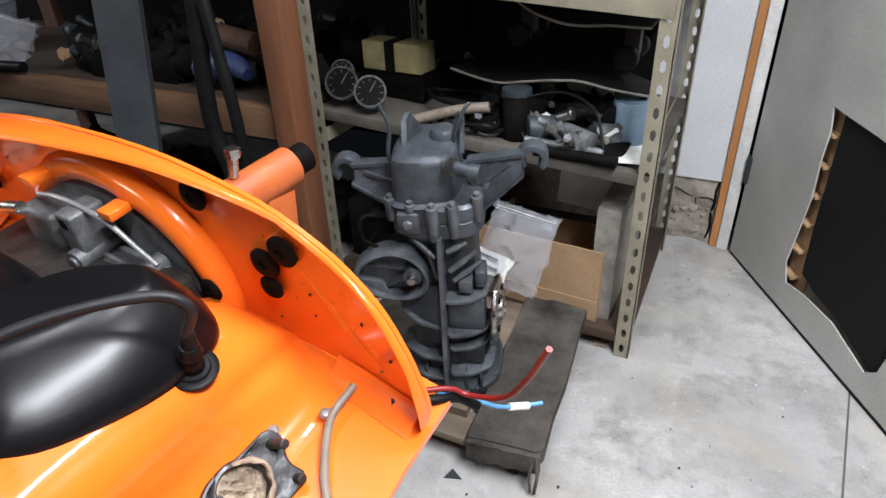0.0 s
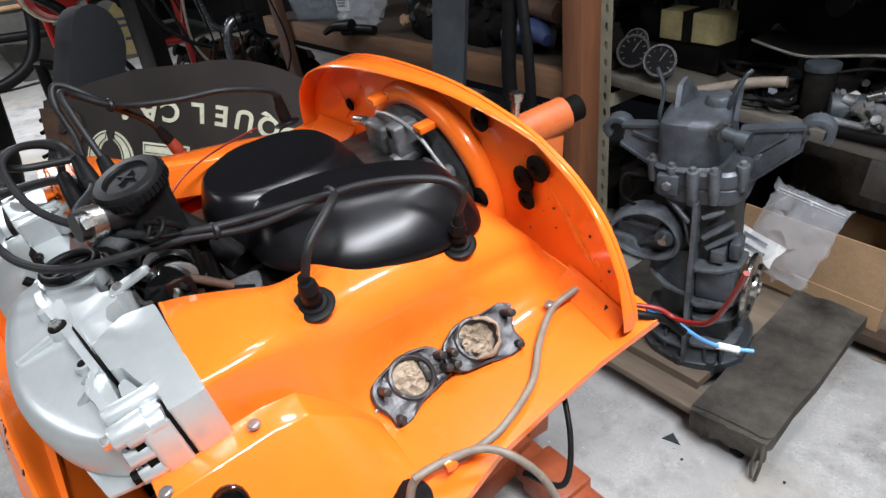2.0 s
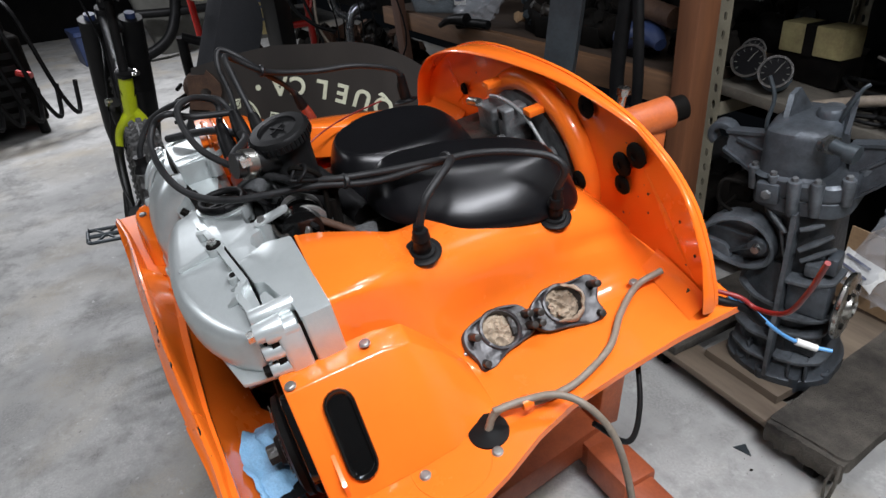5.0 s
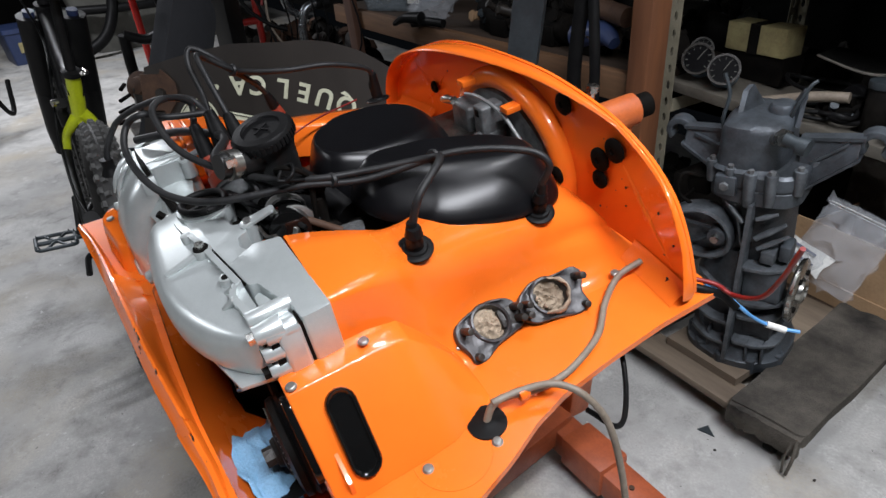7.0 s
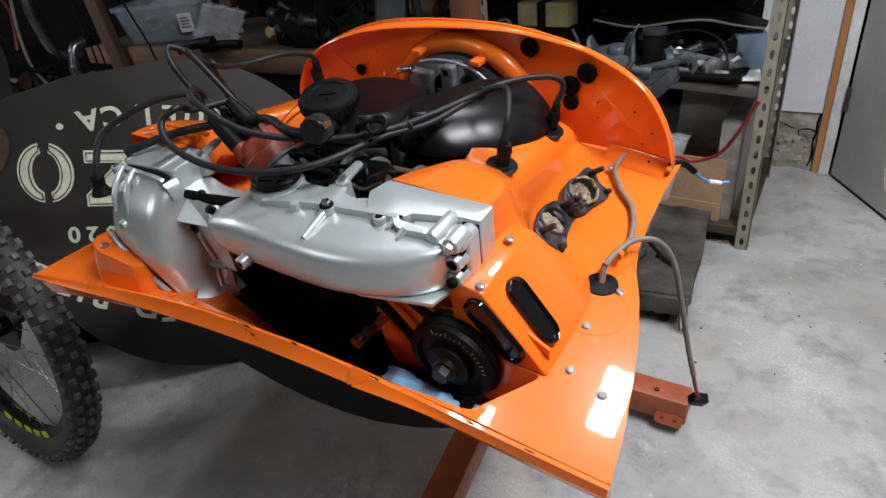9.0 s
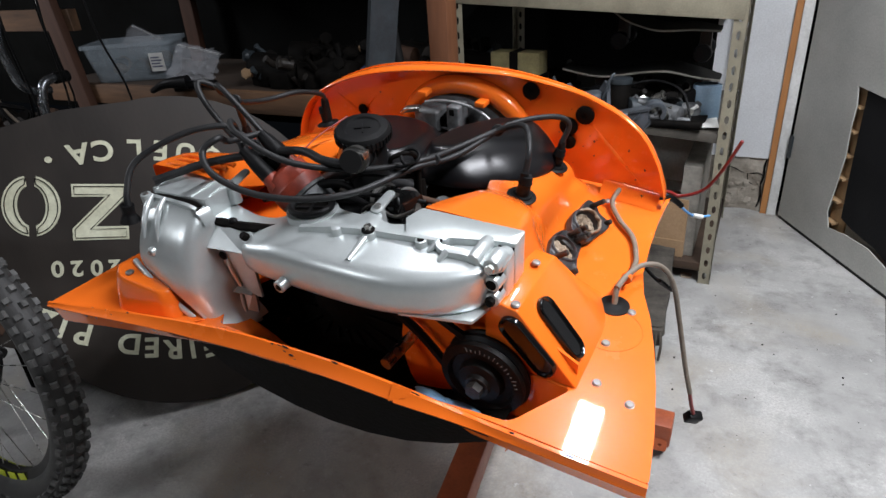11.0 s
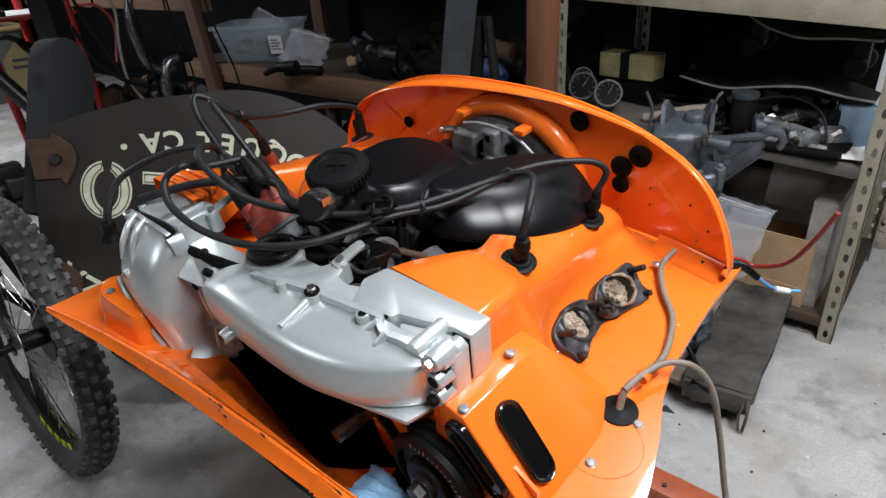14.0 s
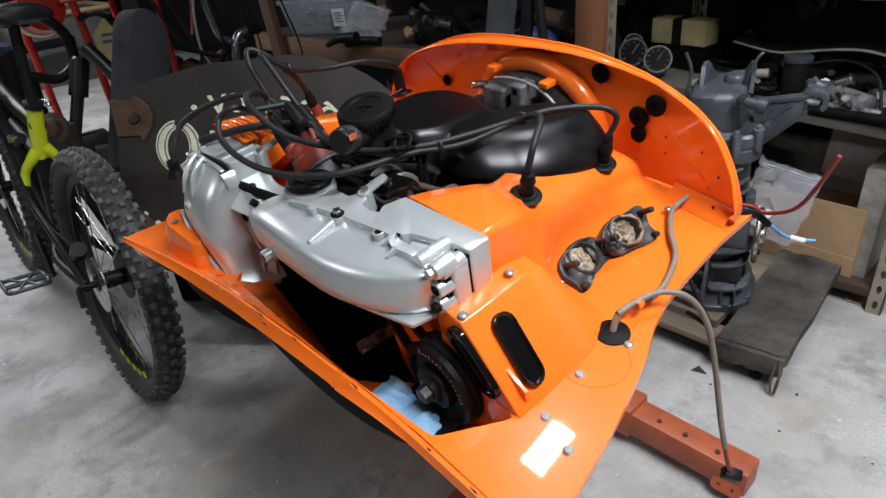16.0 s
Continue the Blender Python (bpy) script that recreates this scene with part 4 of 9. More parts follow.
# dark strips that paint the shade of the open seams between the castings
SEAMS = (([(-0.325, -0.2105, 0.1835), (-0.285, -0.2095, 0.1842), (-0.24, -0.206, 0.1835), (-0.222, -0.203, 0.174), (-0.214, -0.2, 0.156)], [0.0035, 0.005, 0.005, 0.004, 0.004]),
         ([(-0.212, -0.199, 0.152), (-0.19, -0.1955, 0.151), (-0.16, -0.191, 0.1505), (-0.125, -0.186, 0.1525), (-0.1, -0.181, 0.157), (-0.075, -0.176, 0.164), (-0.045, -0.174, 0.178)], [0.006, 0.0085, 0.008, 0.009, 0.006, 0.0025, 0.0015]),
         ([(0.1, -0.1635, 0.198), (0.16, -0.1535, 0.1985), (0.225, -0.1425, 0.199)], [0.0016, 0.0026, 0.0024]))
for pts, r in SEAMS:
    bm = bmesh.new()
    sweep(bm, pts, r, 6, 5, flat=0.5)
    epart("parting_seam", bm, DARK, housing, "dark strip for the open seam between the castings")
bm = bmesh.new()
ball(bm, (-0.17, -0.188, 0.155), 0.009, 2, (1, 0.8, 0.7))
epart("seal_lump", bm, RUBBER, housing, "black lump of sealant")
# near-black filler paints the shade between the flanges
bm = bmesh.new()
box(bm, 0.29, 0.322, -0.147, -0.131, 0.106, 0.183)
box(bm, 0.3, 0.3245, -0.108, -0.103, 0.106, 0.19)
epart("gap_filler", bm, DARK, housing, "dark filler for the shaded gap between the flanges")
# raised lip of the scroll and its bosses
bar("split_flange", [(-0.01, -0.19, 0.19), (0.03, -0.186, 0.199), (0.06, -0.18, 0.2035), (0.11, -0.1695, 0.2055), (0.16, -0.1605, 0.2055), (0.222, -0.149, 0.205)], 0.0085, 0.016, duct, None, 0.002)
bar("split_flange", [(0.219, -0.15, 0.2045), (0.227, -0.158, 0.202), (0.241, -0.162, 0.1995), (0.262, -0.157, 0.1985), (0.276, -0.155, 0.197), (0.292, -0.1535, 0.19), (0.307, -0.152, 0.178)], 0.009, 0.016, duct, None, 0.002)
for a, b, r in (((0.113, -0.18, 0.1975), (0.112, -0.2285, 0.1845), [0.0065, 0.0045]), ((0.243, -0.162, 0.1975), (0.237, -0.178, 0.187), [0.006, 0.003]), ((0.222, -0.155, 0.2), (0.213, -0.168, 0.191), [0.006, 0.003])):
    bm = bmesh.new()
    sweep(bm, [a, tuple(Vector(a).lerp(Vector(b), 0.5)), b], r, 8, 4)
    epart("casting_rib", bm, SILVER, duct, smooth=60)
for x, y, z, r, kind in ((0.113, -0.171, 0.2, 0.0125, "bolt"), (0.198, -0.158, 0.199, 0.0095, "hole"), (0.06, -0.183, 0.1985, 0.008, "pin")):
    bm = bmesh.new()
    cyl(bm, (x, y, z - 0.022), (x, y - 0.002, z + 0.005), r * 1.15, r, 16)
    bevel(bm, 0.0015)
    boss = epart("boss", bm, SILVER, duct)
    if kind == "bolt":
        bm = bmesh.new()
        lathe(bm, [(r * 0.86, 0.005), (r * 0.84, 0.0072), (r * 0.6, 0.0074)], Matrix.Translation((x, y - 0.002, z)), 18)
        epart("washer", bm, DARK, boss, "dark washer")
        bm = bmesh.new()
        cyl(bm, (x, y - 0.002, z + 0.006), (x, y - 0.002, z + 0.014), r * 0.55, r * 0.5, 6)
        epart("bolt", bm, STEEL, boss, "steel bolt")
    elif kind == "hole":
        # the bore's shade is a dark disc
        bm = bmesh.new()
        lathe(bm, [(r * 0.6, 0.0045), (r * 0.58, 0.0058), (0.001, 0.006)], Matrix.Translation((x, y - 0.002, z)), 14)
        epart("bore", bm, DARK, boss, "dark disc for an open bore")
# bosses of the end flange
for x, y0, y1, z, r in ((0.283, -0.16, -0.103, 0.1905, 0.0115), (0.3155, -0.15, -0.109, 0.1835, 0.0125)):
    bm = bmesh.new()
    cyl(bm, (x, y0, z), (x, y1, z), r * 0.94, r, 18)
    bevel(bm, 0.0025)
    epart("boss", bm, SILVER, housing)
for z, kind in ((0.1885, "bolt"), (0.1565, "bore"), (0.128, "nut")):
    bm = bmesh.new()
    cyl(bm, (0.3125, -0.16, z), (0.3125, -0.125, z), 0.0125, 0.0145, 18)
    bevel(bm, 0.0015)
    boss = epart("boss", bm, SILVER, housing)
    bm = bmesh.new()
    if kind == "bore":
        # dark disc set in as the shade of the bore
        cyl(bm, (0.3125, -0.1608, z), (0.3125, -0.155, z), 0.0085, 0.0085, 16)
        epart("bore", bm, DARK, boss, "dark disc for an open bore")
    else:
        cyl(bm, (0.3125, -0.168, z), (0.3125, -0.155, z), 0.0078, 0.0082, 6)
        epart("bolt", bm, STEEL if kind == "bolt" else DARK, boss, "dull steel bolt" if kind == "bolt" else "black bolt head")
# dark ovals paint the shade between the bosses
for z in (0.1725, 0.142):
    bm = bmesh.new()
    ball(bm, (0.309, -0.1525, z), 0.0095, 2, (1, 0.35, 0.6))
    epart("recess", bm, DARK, housing, "dark oval for the recess between the bosses")
bm = bmesh.new()
box(bm, 0.295, 0.317, -0.15, -0.131, 0.118, 0.19)
bevel(bm, 0.004)
epart("boss_web", bm, SILVER, housing)
slab("corner_fin", [(0.19, -0.228), (0.262, -0.209), (0.3, -0.199), (0.312, -0.148), (0.24, -0.15)], 0.1125, 0.1065, housing, 0.002, 0.0015)
bm = bmesh.new()
cyl(bm, (-0.01, -0.264, 0.116), (-0.008, -0.225, 0.119), 0.0105, 0.012, 16)
bevel(bm, 0.001)
stud = epart("stud", bm, SILVER, housing)
bm = bmesh.new()
cyl(bm, (-0.01, -0.2646, 0.116), (-0.01, -0.255, 0.1165), 0.006, 0.006, 12)
epart("bore", bm, DARK, stud)
RING = Matrix.Translation((-0.022, -0.143, 0.188)) @ pose(0, 0, 0, -3, -3, 0)
bm = bmesh.new()
lathe(bm, [(0.042, -0.02), (0.044, 0.0), (0.043, 0.003), (0.036, 0.0035)], RING, 28)
epart("ring_seat", bm, SILVER, housing)
bm = bmesh.new()
sweep(bm, [RING @ Vector((0.034 * math.cos(radians(a)), 0.034 * math.sin(radians(a)), 0.0095)) for a in range(0, 361, 15)], 0.0058, 10, 0)
plug = epart("filler_plug", bm, RUBBER, housing, "black rubber ring with a crossbar", smooth=80)
bm = bmesh.new()
for a in (20, 110):
    box(bm, -0.033, 0.033, -0.0028, 0.0028, 0.003, 0.008, RING @ pose(0, 0, 0, 0, 0, a))
epart("crossbar", bm, RUBBER, plug)
# dark disc painted as the depth of the socket
bm = bmesh.new()
lathe(bm, [(0.033, 0.0), (0.032, 0.0038), (0.004, 0.004)], RING, 24)
epart("socket", bm, DARK, plug)
for base, tip, w in (((0.081, -0.1, 0.1915), (0.083, -0.058, 0.201), 0.0105), ((-0.213, -0.137, 0.186), (-0.211, -0.094, 0.196), 0.0105)):
    base, tip = Vector(base), Vector(tip)
    bm = bmesh.new()
    n = (tip - base).length
    plate(bm, rounded([(-0.012, -w), (n, -w * 0.75), (n, w * 0.75), (-0.012, w)], 0.008, 4), 0.005, (), frame_from(base + Vector((0, 0, 0.006)), tip - base, (0, -0.25, 1)))
    bevel(bm, 0.0012)
    ear = epart("lug", bm, SILVER, housing, "flat silver lug")
    bm = bmesh.new()
    cyl(bm, base - Vector((0, 0, 0.03)), base + Vector((0, 0, 0.003)), 0.013, 0.011, 14)
    epart("boss", bm, SILVER, ear)
    bm = bmesh.new()
    cyl(bm, base + Vector((0, 0, 0.005)), base + Vector((0, 0, 0.011)), 0.0065, 0.006, 6)
    epart("bolt", bm, SCREW, ear)
# fan in its mouth, coloured near black to paint the deep shade there
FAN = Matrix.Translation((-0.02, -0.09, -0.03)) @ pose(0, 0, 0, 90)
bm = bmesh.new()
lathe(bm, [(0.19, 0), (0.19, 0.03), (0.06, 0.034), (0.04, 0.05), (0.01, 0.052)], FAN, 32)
fan = epart("fan_rotor", bm, DARK, None, "cooling fan deep in the housing, near black for the shade there")
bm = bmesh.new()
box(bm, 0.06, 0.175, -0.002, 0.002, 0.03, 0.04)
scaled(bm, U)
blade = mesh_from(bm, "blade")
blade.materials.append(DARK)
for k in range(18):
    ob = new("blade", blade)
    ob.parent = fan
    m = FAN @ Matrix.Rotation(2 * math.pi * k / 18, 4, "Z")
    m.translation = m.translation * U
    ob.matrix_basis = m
bm = bmesh.new()
arc = [(0.16 - 0.035 * math.sin(radians(a)), -0.06 + 0.1 * math.cos(radians(a))) for a in range(0, 181, 15)]
plate(bm, arc + [(0.2, -0.17), (0.445, -0.17), (0.445, 0.03), (0.32, 0.1), (0.16, 0.1)], 0.005, (), Matrix.Translation((0, -0.135, 0)) @ pose(0, 0, 0, 90))
epart("bay_back_tin", bm, ORANGE)
bm = bmesh.new()
loft(bm, [[(0.385, -0.257, -0.004), (0.45, -0.155, -0.004)], [(0.375, -0.23, -0.06), (0.42, -0.145, -0.06)], [(0.36, -0.21, -0.14), (0.4, -0.135, -0.14)]])
epart("bay_side_tin", bm, ORANGE)
bm = bmesh.new()
rows = []
for x, y, d in ((-0.205, -0.292, 0.006), (-0.16, -0.288, 0.016), (-0.11, -0.284, 0.036), (-0.05, -0.283, 0.07), (0.02, -0.282, 0.105), (0.1, -0.279, 0.13), (0.2, -0.275, 0.14), (0.3, -0.266, 0.14), (0.385, -0.257, 0.13)):
    y1, z1 = front_rim(x)[2:]
    rows.append([(x, y1 + 0.004, z1 - 0.002), (x, y1 * 0.4 + (y + 0.016) * 0.6, z1 * 0.3 - 0.012 - 0.2 * d), (x, y + 0.03, -0.01 - 0.62 * d), (x, y + 0.05, -0.008 - 0.88 * d), (x, y + (0.055 if x < 0.12 else 0.08), -0.006 - d), (x, y + (0.056 if x < 0.12 else 0.14), -0.006 - 1.02 * d)])
cols = [spline([r[i] for r in rows], 3) for i in range(6)]
loft(bm, [[c[k] for c in cols] for k in range(len(cols[0]))])
epart("bay_trough_tin", bm, ORANGE, None, "", smooth=70)
bm = bmesh.new()
cyl(bm, (0.143, -0.215, -0.032), (0.15, -0.12, -0.03), 0.011)
epart("stud", bm, STEEL)
bm = bmesh.new()
PULLEY = Matrix.Translation((0.305, -0.201, -0.023)) @ pose(0, 0, 0, 90)
lathe(bm, [(0.03, -0.06), (0.072, -0.058), (0.075, -0.05), (0.062, -0.038), (0.074, -0.026), (0.072, -0.018), (0.058, -0.014), (0.054, -0.022), (0.04, -0.022), (0.036, -0.01), (0.022, -0.008), (0.02, -0.002), (0.012, 0.0)], PULLEY, 40)
pulley = epart("pulley", bm, OILY_BLACK, None, "oily black belt pulley")
bm = bmesh.new()
for k in range(15):
    box(bm, -0.0007, 0.0007, 0.0615, 0.0655 if k % 3 else 0.069, -0.0138, -0.0128, PULLEY @ Matrix.Rotation(radians(20 - 7 * k), 4, "Z"))
epart("timing_marks", bm, TUB_GREY, pulley, "worn pale timing marks")
bm = bmesh.new()
cyl(bm, (0.305, -0.214, -0.023), (0.305, -0.196, -0.023), 0.014, 0.014, 6)
cyl(bm, (0.305, -0.2, -0.023), (0.305, -0.192, -0.023), 0.02, 0.02, 16)
epart("pulley_nut", bm, GREASY, pulley, "worn steel nut")
bm = bmesh.new()
sweep(bm, [(0.305 + 0.07 * math.sin(radians(a)), -0.164, -0.023 + 0.07 * math.cos(radians(a))) for a in range(-30, 211, 20)] + [(0.18, -0.16, 0.01), (0.1, -0.16, 0.06), (0.09, -0.16, 0.08), (0.18, -0.16, 0.075), (0.27, -0.164, 0.038)], 0.008, 6, 4)
epart("drive_belt", bm, RUBBER, None, "black toothed drive belt")

# chipped paint along the front rim, grime specks on the shield
rnd = random.Random(8)
bm = bmesh.new()
for k in range(60):
    x = rnd.uniform(-0.49, 0.58)
    y0, z0, y1, z1 = front_rim(x)
    f = rnd.choice((0.0, 0.03, 0.97, 1.0)) if k % 4 else rnd.random()
    r = 0.0009 + 0.0022 * rnd.random() ** 3
    ball(bm, (x, y0 + (y1 - y0) * f - 0.0012, z0 + (z1 - z0) * f), r, 1, (rnd.uniform(1, 3.5), 0.6, 0.8))
tagged(epart("paint_chips", bm, GREASY, base_tin), "small dark chips in the orange paint", "", "", "stuff")
bm = bmesh.new()
for k in range(46):
    x = rnd.uniform(-0.4, 0.41)
    z = rnd.uniform(0.03, 0.12 + 0.11 * (1 - (x / 0.46) ** 2))
    if (x + 0.035) ** 2 + (z - 0.04) ** 2 > 0.205 ** 2:
        r = 0.0008 + 0.0018 * rnd.random() ** 2
        ball(bm, (x, shield_y(x) - 0.0012, z), r, 1, (1, 0.5, rnd.uniform(0.7, 1.6)))
tagged(epart("grime_specks", bm, GREASY, shield), "dark grime specks on the shield", "", "", "stuff")

# left corner pressing and small deck ribs
bm = bmesh.new()
low = rounded([(-0.4, -0.305), (-0.362, -0.34), (-0.245, -0.32), (-0.23, -0.29), (-0.29, -0.268), (-0.39, -0.262)], 0.025, 5)
high = rounded([(-0.37, -0.302), (-0.346, -0.323), (-0.265, -0.308), (-0.255, -0.292), (-0.3, -0.28), (-0.362, -0.276)], 0.012, 5)
rows = []
for k, h in ((-0.06, -0.004), (0.0, 0.0), (0.12, 0.01), (0.5, 0.046), (0.8, 0.067), (0.95, 0.074), (1.05, 0.076), (1.3, 0.076)):
    rows.append([(x + (u - x) * k, y + (v - y) * k, h * (1 - 3.6 * max(0.0, x + (u - x) * k + 0.36)) if h > 0 else h) for (x, y), (u, v) in zip(low, high)])
grid = loft(bm, rows, caps=False, closed=True)
bm.faces.new(grid[-1])
epart("corner_boss", bm, ORANGE, base_tin, "raised orange corner pressing", smooth=45)
for (x0, y0), (x1, y1) in (((-0.205, -0.314), (-0.19, -0.29)), ((-0.15, -0.306), (-0.138, -0.289))):
    bm = bmesh.new()
    sweep(bm, [(x0, y0, 0), ((x0 + x1) / 2, (y0 + y1) / 2, 0.003), (x1, y1, 0)], [0.002, 0.004, 0.002], 8, 4, flat=0.6)
    epart("pressed_rib", bm, ORANGE, base_tin, smooth=80)

BOLTS = [(0.342, 0.371, 0.013), (0.308, 0.321, 0.02), (0.321, 0.089, 0.012), (0.35, 0.047, 0.02), (0.337, -0.044, 0.126), (0.346, -0.146, 0.121), (0.48, 0.051, 0.0), (0.462, -0.041, 0.0), (0.475, -0.13, 0.0), (0.53, -0.15, 0.0), (-0.335, -0.307, 0.07)]
bm = bmesh.new()
lathe(bm, [(0.0076, 0), (0.0076, 0.001), (0.0068, 0.0012), (0.0066, 0.003), (0.0052, 0.004), (0.001, 0.0043)], I4, 14)
scaled(bm, U)
bolt_mesh = mesh_from(bm, "tin_screw", 30)
bolt_mesh.materials.append(SCREW)
for x, y, z in BOLTS:
    ob = new("tin_screw", bolt_mesh)
    ob.parent = engine
    ob.location = (x * U, y * U, z * U)
    ob["label"] = "zinc screw with washer"
# pressed disc
bm = bmesh.new()
lathe(bm, [(0.0525, -0.0005), (0.052, 0.0008), (0.0512, 0.0008), (0.0507, -0.0005)], Matrix.Translation((0.46, -0.005, 0)), 40)
epart("pressed_disc", bm, ORANGE, base_tin)

# intake ports stuffed with rags, set in the sloping foot of the shroud
def reach(poly, c, a):
    """Distance from c to a polygon along the angle a."""
    d = Vector((math.cos(a), math.sin(a)))
    far = 0.0
    for p, q in zip(poly, poly[1:] + poly[:1]):
        p, q = Vector(p) - c, Vector(q) - c
        e = q - p
        k = d.x * e.y - d.y * e.x
        if abs(k) > 1e-12:
            t, u = (p.x * e.y - p.y * e.x) / k, (p.x * d.y - p.y * d.x) / k
            if t > 0 and -1e-6 <= u <= 1 + 1e-6:
                far = max(far, t)
    return far


for n, (x, y, z, turn) in enumerate(((0.3225, 0.148, 0.0235, 4), (0.332, 0.25, 0.025, -6))):
    PM = Matrix.Translation((x, y, z)) @ pose(0, 0, 0, 0, 37, turn)
    out = [(-0.03, -0.03), (-0.022, -0.056), (0.0, -0.062), (0.024, -0.052), (0.04, -0.056), (0.044, -0.036), (0.032, -0.008), (0.03, 0.02), (0.026, 0.05), (0.0, 0.056), (-0.022, 0.046), (-0.034, 0.012)]
    if n:
        out = [(-0.034, -0.02), (-0.016, -0.05), (0.012, -0.058), (0.03, -0.04), (0.034, 0.0), (0.042, 0.032), (0.036, 0.06), (0.012, 0.05), (-0.014, 0.066), (-0.032, 0.058), (-0.03, 0.02)]
    poly = rounded(out, 0.012, 4)
    c = Vector((-0.002, 0.0))
    rows = []
    for k in range(72):
        a = 2 * math.pi * k / 72
        d = Vector((math.cos(a), math.sin(a)))
        r, h = reach(poly, c, a), 0.026 + 0.001 * math.sin(2 * a)
        r = max(r, h + 0.006)
        ring = [(r - 0.001, -0.014), (r, 0.001), (r - 0.0015, 0.004), (r - 0.004, 0.0045), (h + 0.55 * (r - h), 0.001), (h + 0.006, 0.002), (h + 0.004, 0.0055), (h + 0.0008, 0.006), (h - 0.001, 0.002), (h - 0.002, -0.03)]
        rows.append([PM @ Vector((c.x + d.x * q, c.y + d.y * q, w + 0.0012 * noise.noise(Vector((d.x * q, d.y * q, n)) * 60))) for q, w in ring])
    bm = bmesh.new()
    loft(bm, rows + rows[:1], caps=False)
    bmesh.ops.remove_doubles(bm, verts=bm.verts, dist=1e-6)
    port = epart("intake_port", bm, PORT_METAL, None, "grimy dark grey intake port flange", smooth=50)
    # paper wad: a crumpled disc with pits
    bm = bmesh.new()
    rows = []
    for i in range(15):
        row = []
        for k in range(48):
            a = 2 * math.pi * k / 48
            q = 0.0262 * i / 14
            v = Vector((q * math.cos(a), q * math.sin(a), 0))
            ridge = abs(noise.noise(v * 75 + Vector((n * 7, 1, 2)))) * 0.014 - abs(noise.noise(v * 190 + Vector((3, n, 9)))) * 0.006
            v.z = (-0.003 if n == 0 else 0.0) - ridge - 0.004 * (i / 14) ** 3
            v.x += c.x
            row.append(PM @ v)
        rows.append(row)
    loft(bm, rows, caps=False, closed=True)
    rag = epart("rag", bm, RAG, port, "crumpled brown paper stuffed in the port", smooth=30)
    if n:
        for a0, a1, q0, lift, w in ((165, -35, 0.0275, 0.011, 0.0062), (250, 290, 0.02, 0.006, 0.004), (300, 345, 0.017, 0.005, 0.0035)):
            bm = bmesh.new()
            loop = []
            for k in range(13):
                a = radians(a0 + (a1 - a0) * k / 12)
                q = q0 + 0.003 * noise.noise(Vector((k * 0.6, 3, a0)))
                loop.append(PM @ Vector((q * math.cos(a) - 0.002, q * 1.05 * math.sin(a), lift * (0.45 + 0.55 * math.sin(math.pi * k / 12)) + 0.003 * noise.noise(Vector((k * 0.9, 0, 7))))))
            sweep(bm, loop, [w * 0.6, w, w * 0.8, w * 1.1, w * 0.5], 10, 3, flat=0.55)
            rough_up(bm, 0.002, 0.007, 3)
            epart("rolled_edge", bm, RAG, rag, "rolled paper edge", smooth=40)
    for sx, sy, q in (((-0.012, -0.044, 1.0), (-0.006, 0.044, 0.85), (0.012, 0.042, 0.8), (0.03, -0.045, 0.5)) if n == 0 else ((-0.016, 0.05, 1.0), (-0.006, -0.044, 0.9), (0.01, -0.046, 0.7), (0.03, 0.046, 0.4))):
        bm = bmesh.new()
        a = PM @ Vector((sx, sy, 0.0))
        b = a + (PM.to_3x3() @ Vector((0, 0, 1)) * 0.75 + Vector((0.3, 0, 0))) * 0.036 * q
        cyl(bm, a, b, 0.0058, 0.0055, 12)
        bevel(bm, 0.001)
        epart("port_stud", bm, GREASY, port)
bm = bmesh.new()
box(bm, -0.016, 0.014, -0.035, 0.035, -0.01, 0.001, Matrix.Translation((0.326, 0.199, 0.022)) @ pose(0, 0, 0, 0, 37, -5))
bevel(bm, 0.003)
epart("port_neck", bm, GREASY, None, "greasy dark neck between the ports")

def pressed_cover(low, high, z0, z1, fall, fall0=0.0):
    """A pressed cover between a base outline and a smaller top outline."""
    bm = bmesh.new()
    a, b = rounded(low, 0.04, 5), rounded(high, 0.03, 5)
    rows = []
    for k, h in ((-0.04, -0.04), (-0.045, 0.03), (0.0, 0.15), (0.12, 0.34), (0.4, 0.64), (0.72, 0.89), (0.9, 0.975), (1.0, 1.0), (1.12, 0.995)):
        rows.append([(x + (u - x) * k, y + (v - y) * k, z0 - fall0 * y + (z1 - fall * (y + (v - y) * k) - z0 + fall0 * y) * h) for (x, y), (u, v) in zip(a, b)])
    grid = loft(bm, rows, caps=False, closed=True)
    c = sum((v.co for v in grid[-1]), Vector()) / len(a)
    top = bm.verts.new(c + Vector((0, 0, 0.002)))
    for i in range(len(a)):
        bm.faces.new((grid[-1][i], grid[-1][(i + 1) % len(a)], top))
    return epart("breather_cover", bm, COVER_BLACK, None, "satin black pressed steel cover", smooth=50)


pressed_cover([(0.07, 0.06), (0.15, 0.07), (0.226, 0.16), (0.248, 0.265), (0.235, 0.35), (0.17, 0.385), (0.09, 0.34), (0.03, 0.22), (0.03, 0.1)], [(0.07, 0.1), (0.1, 0.115), (0.145, 0.19), (0.175, 0.28), (0.18, 0.33), (0.15, 0.345), (0.1, 0.31), (0.06, 0.22), (0.055, 0.13)], 0.172, 0.228, 0.12, 0.18)
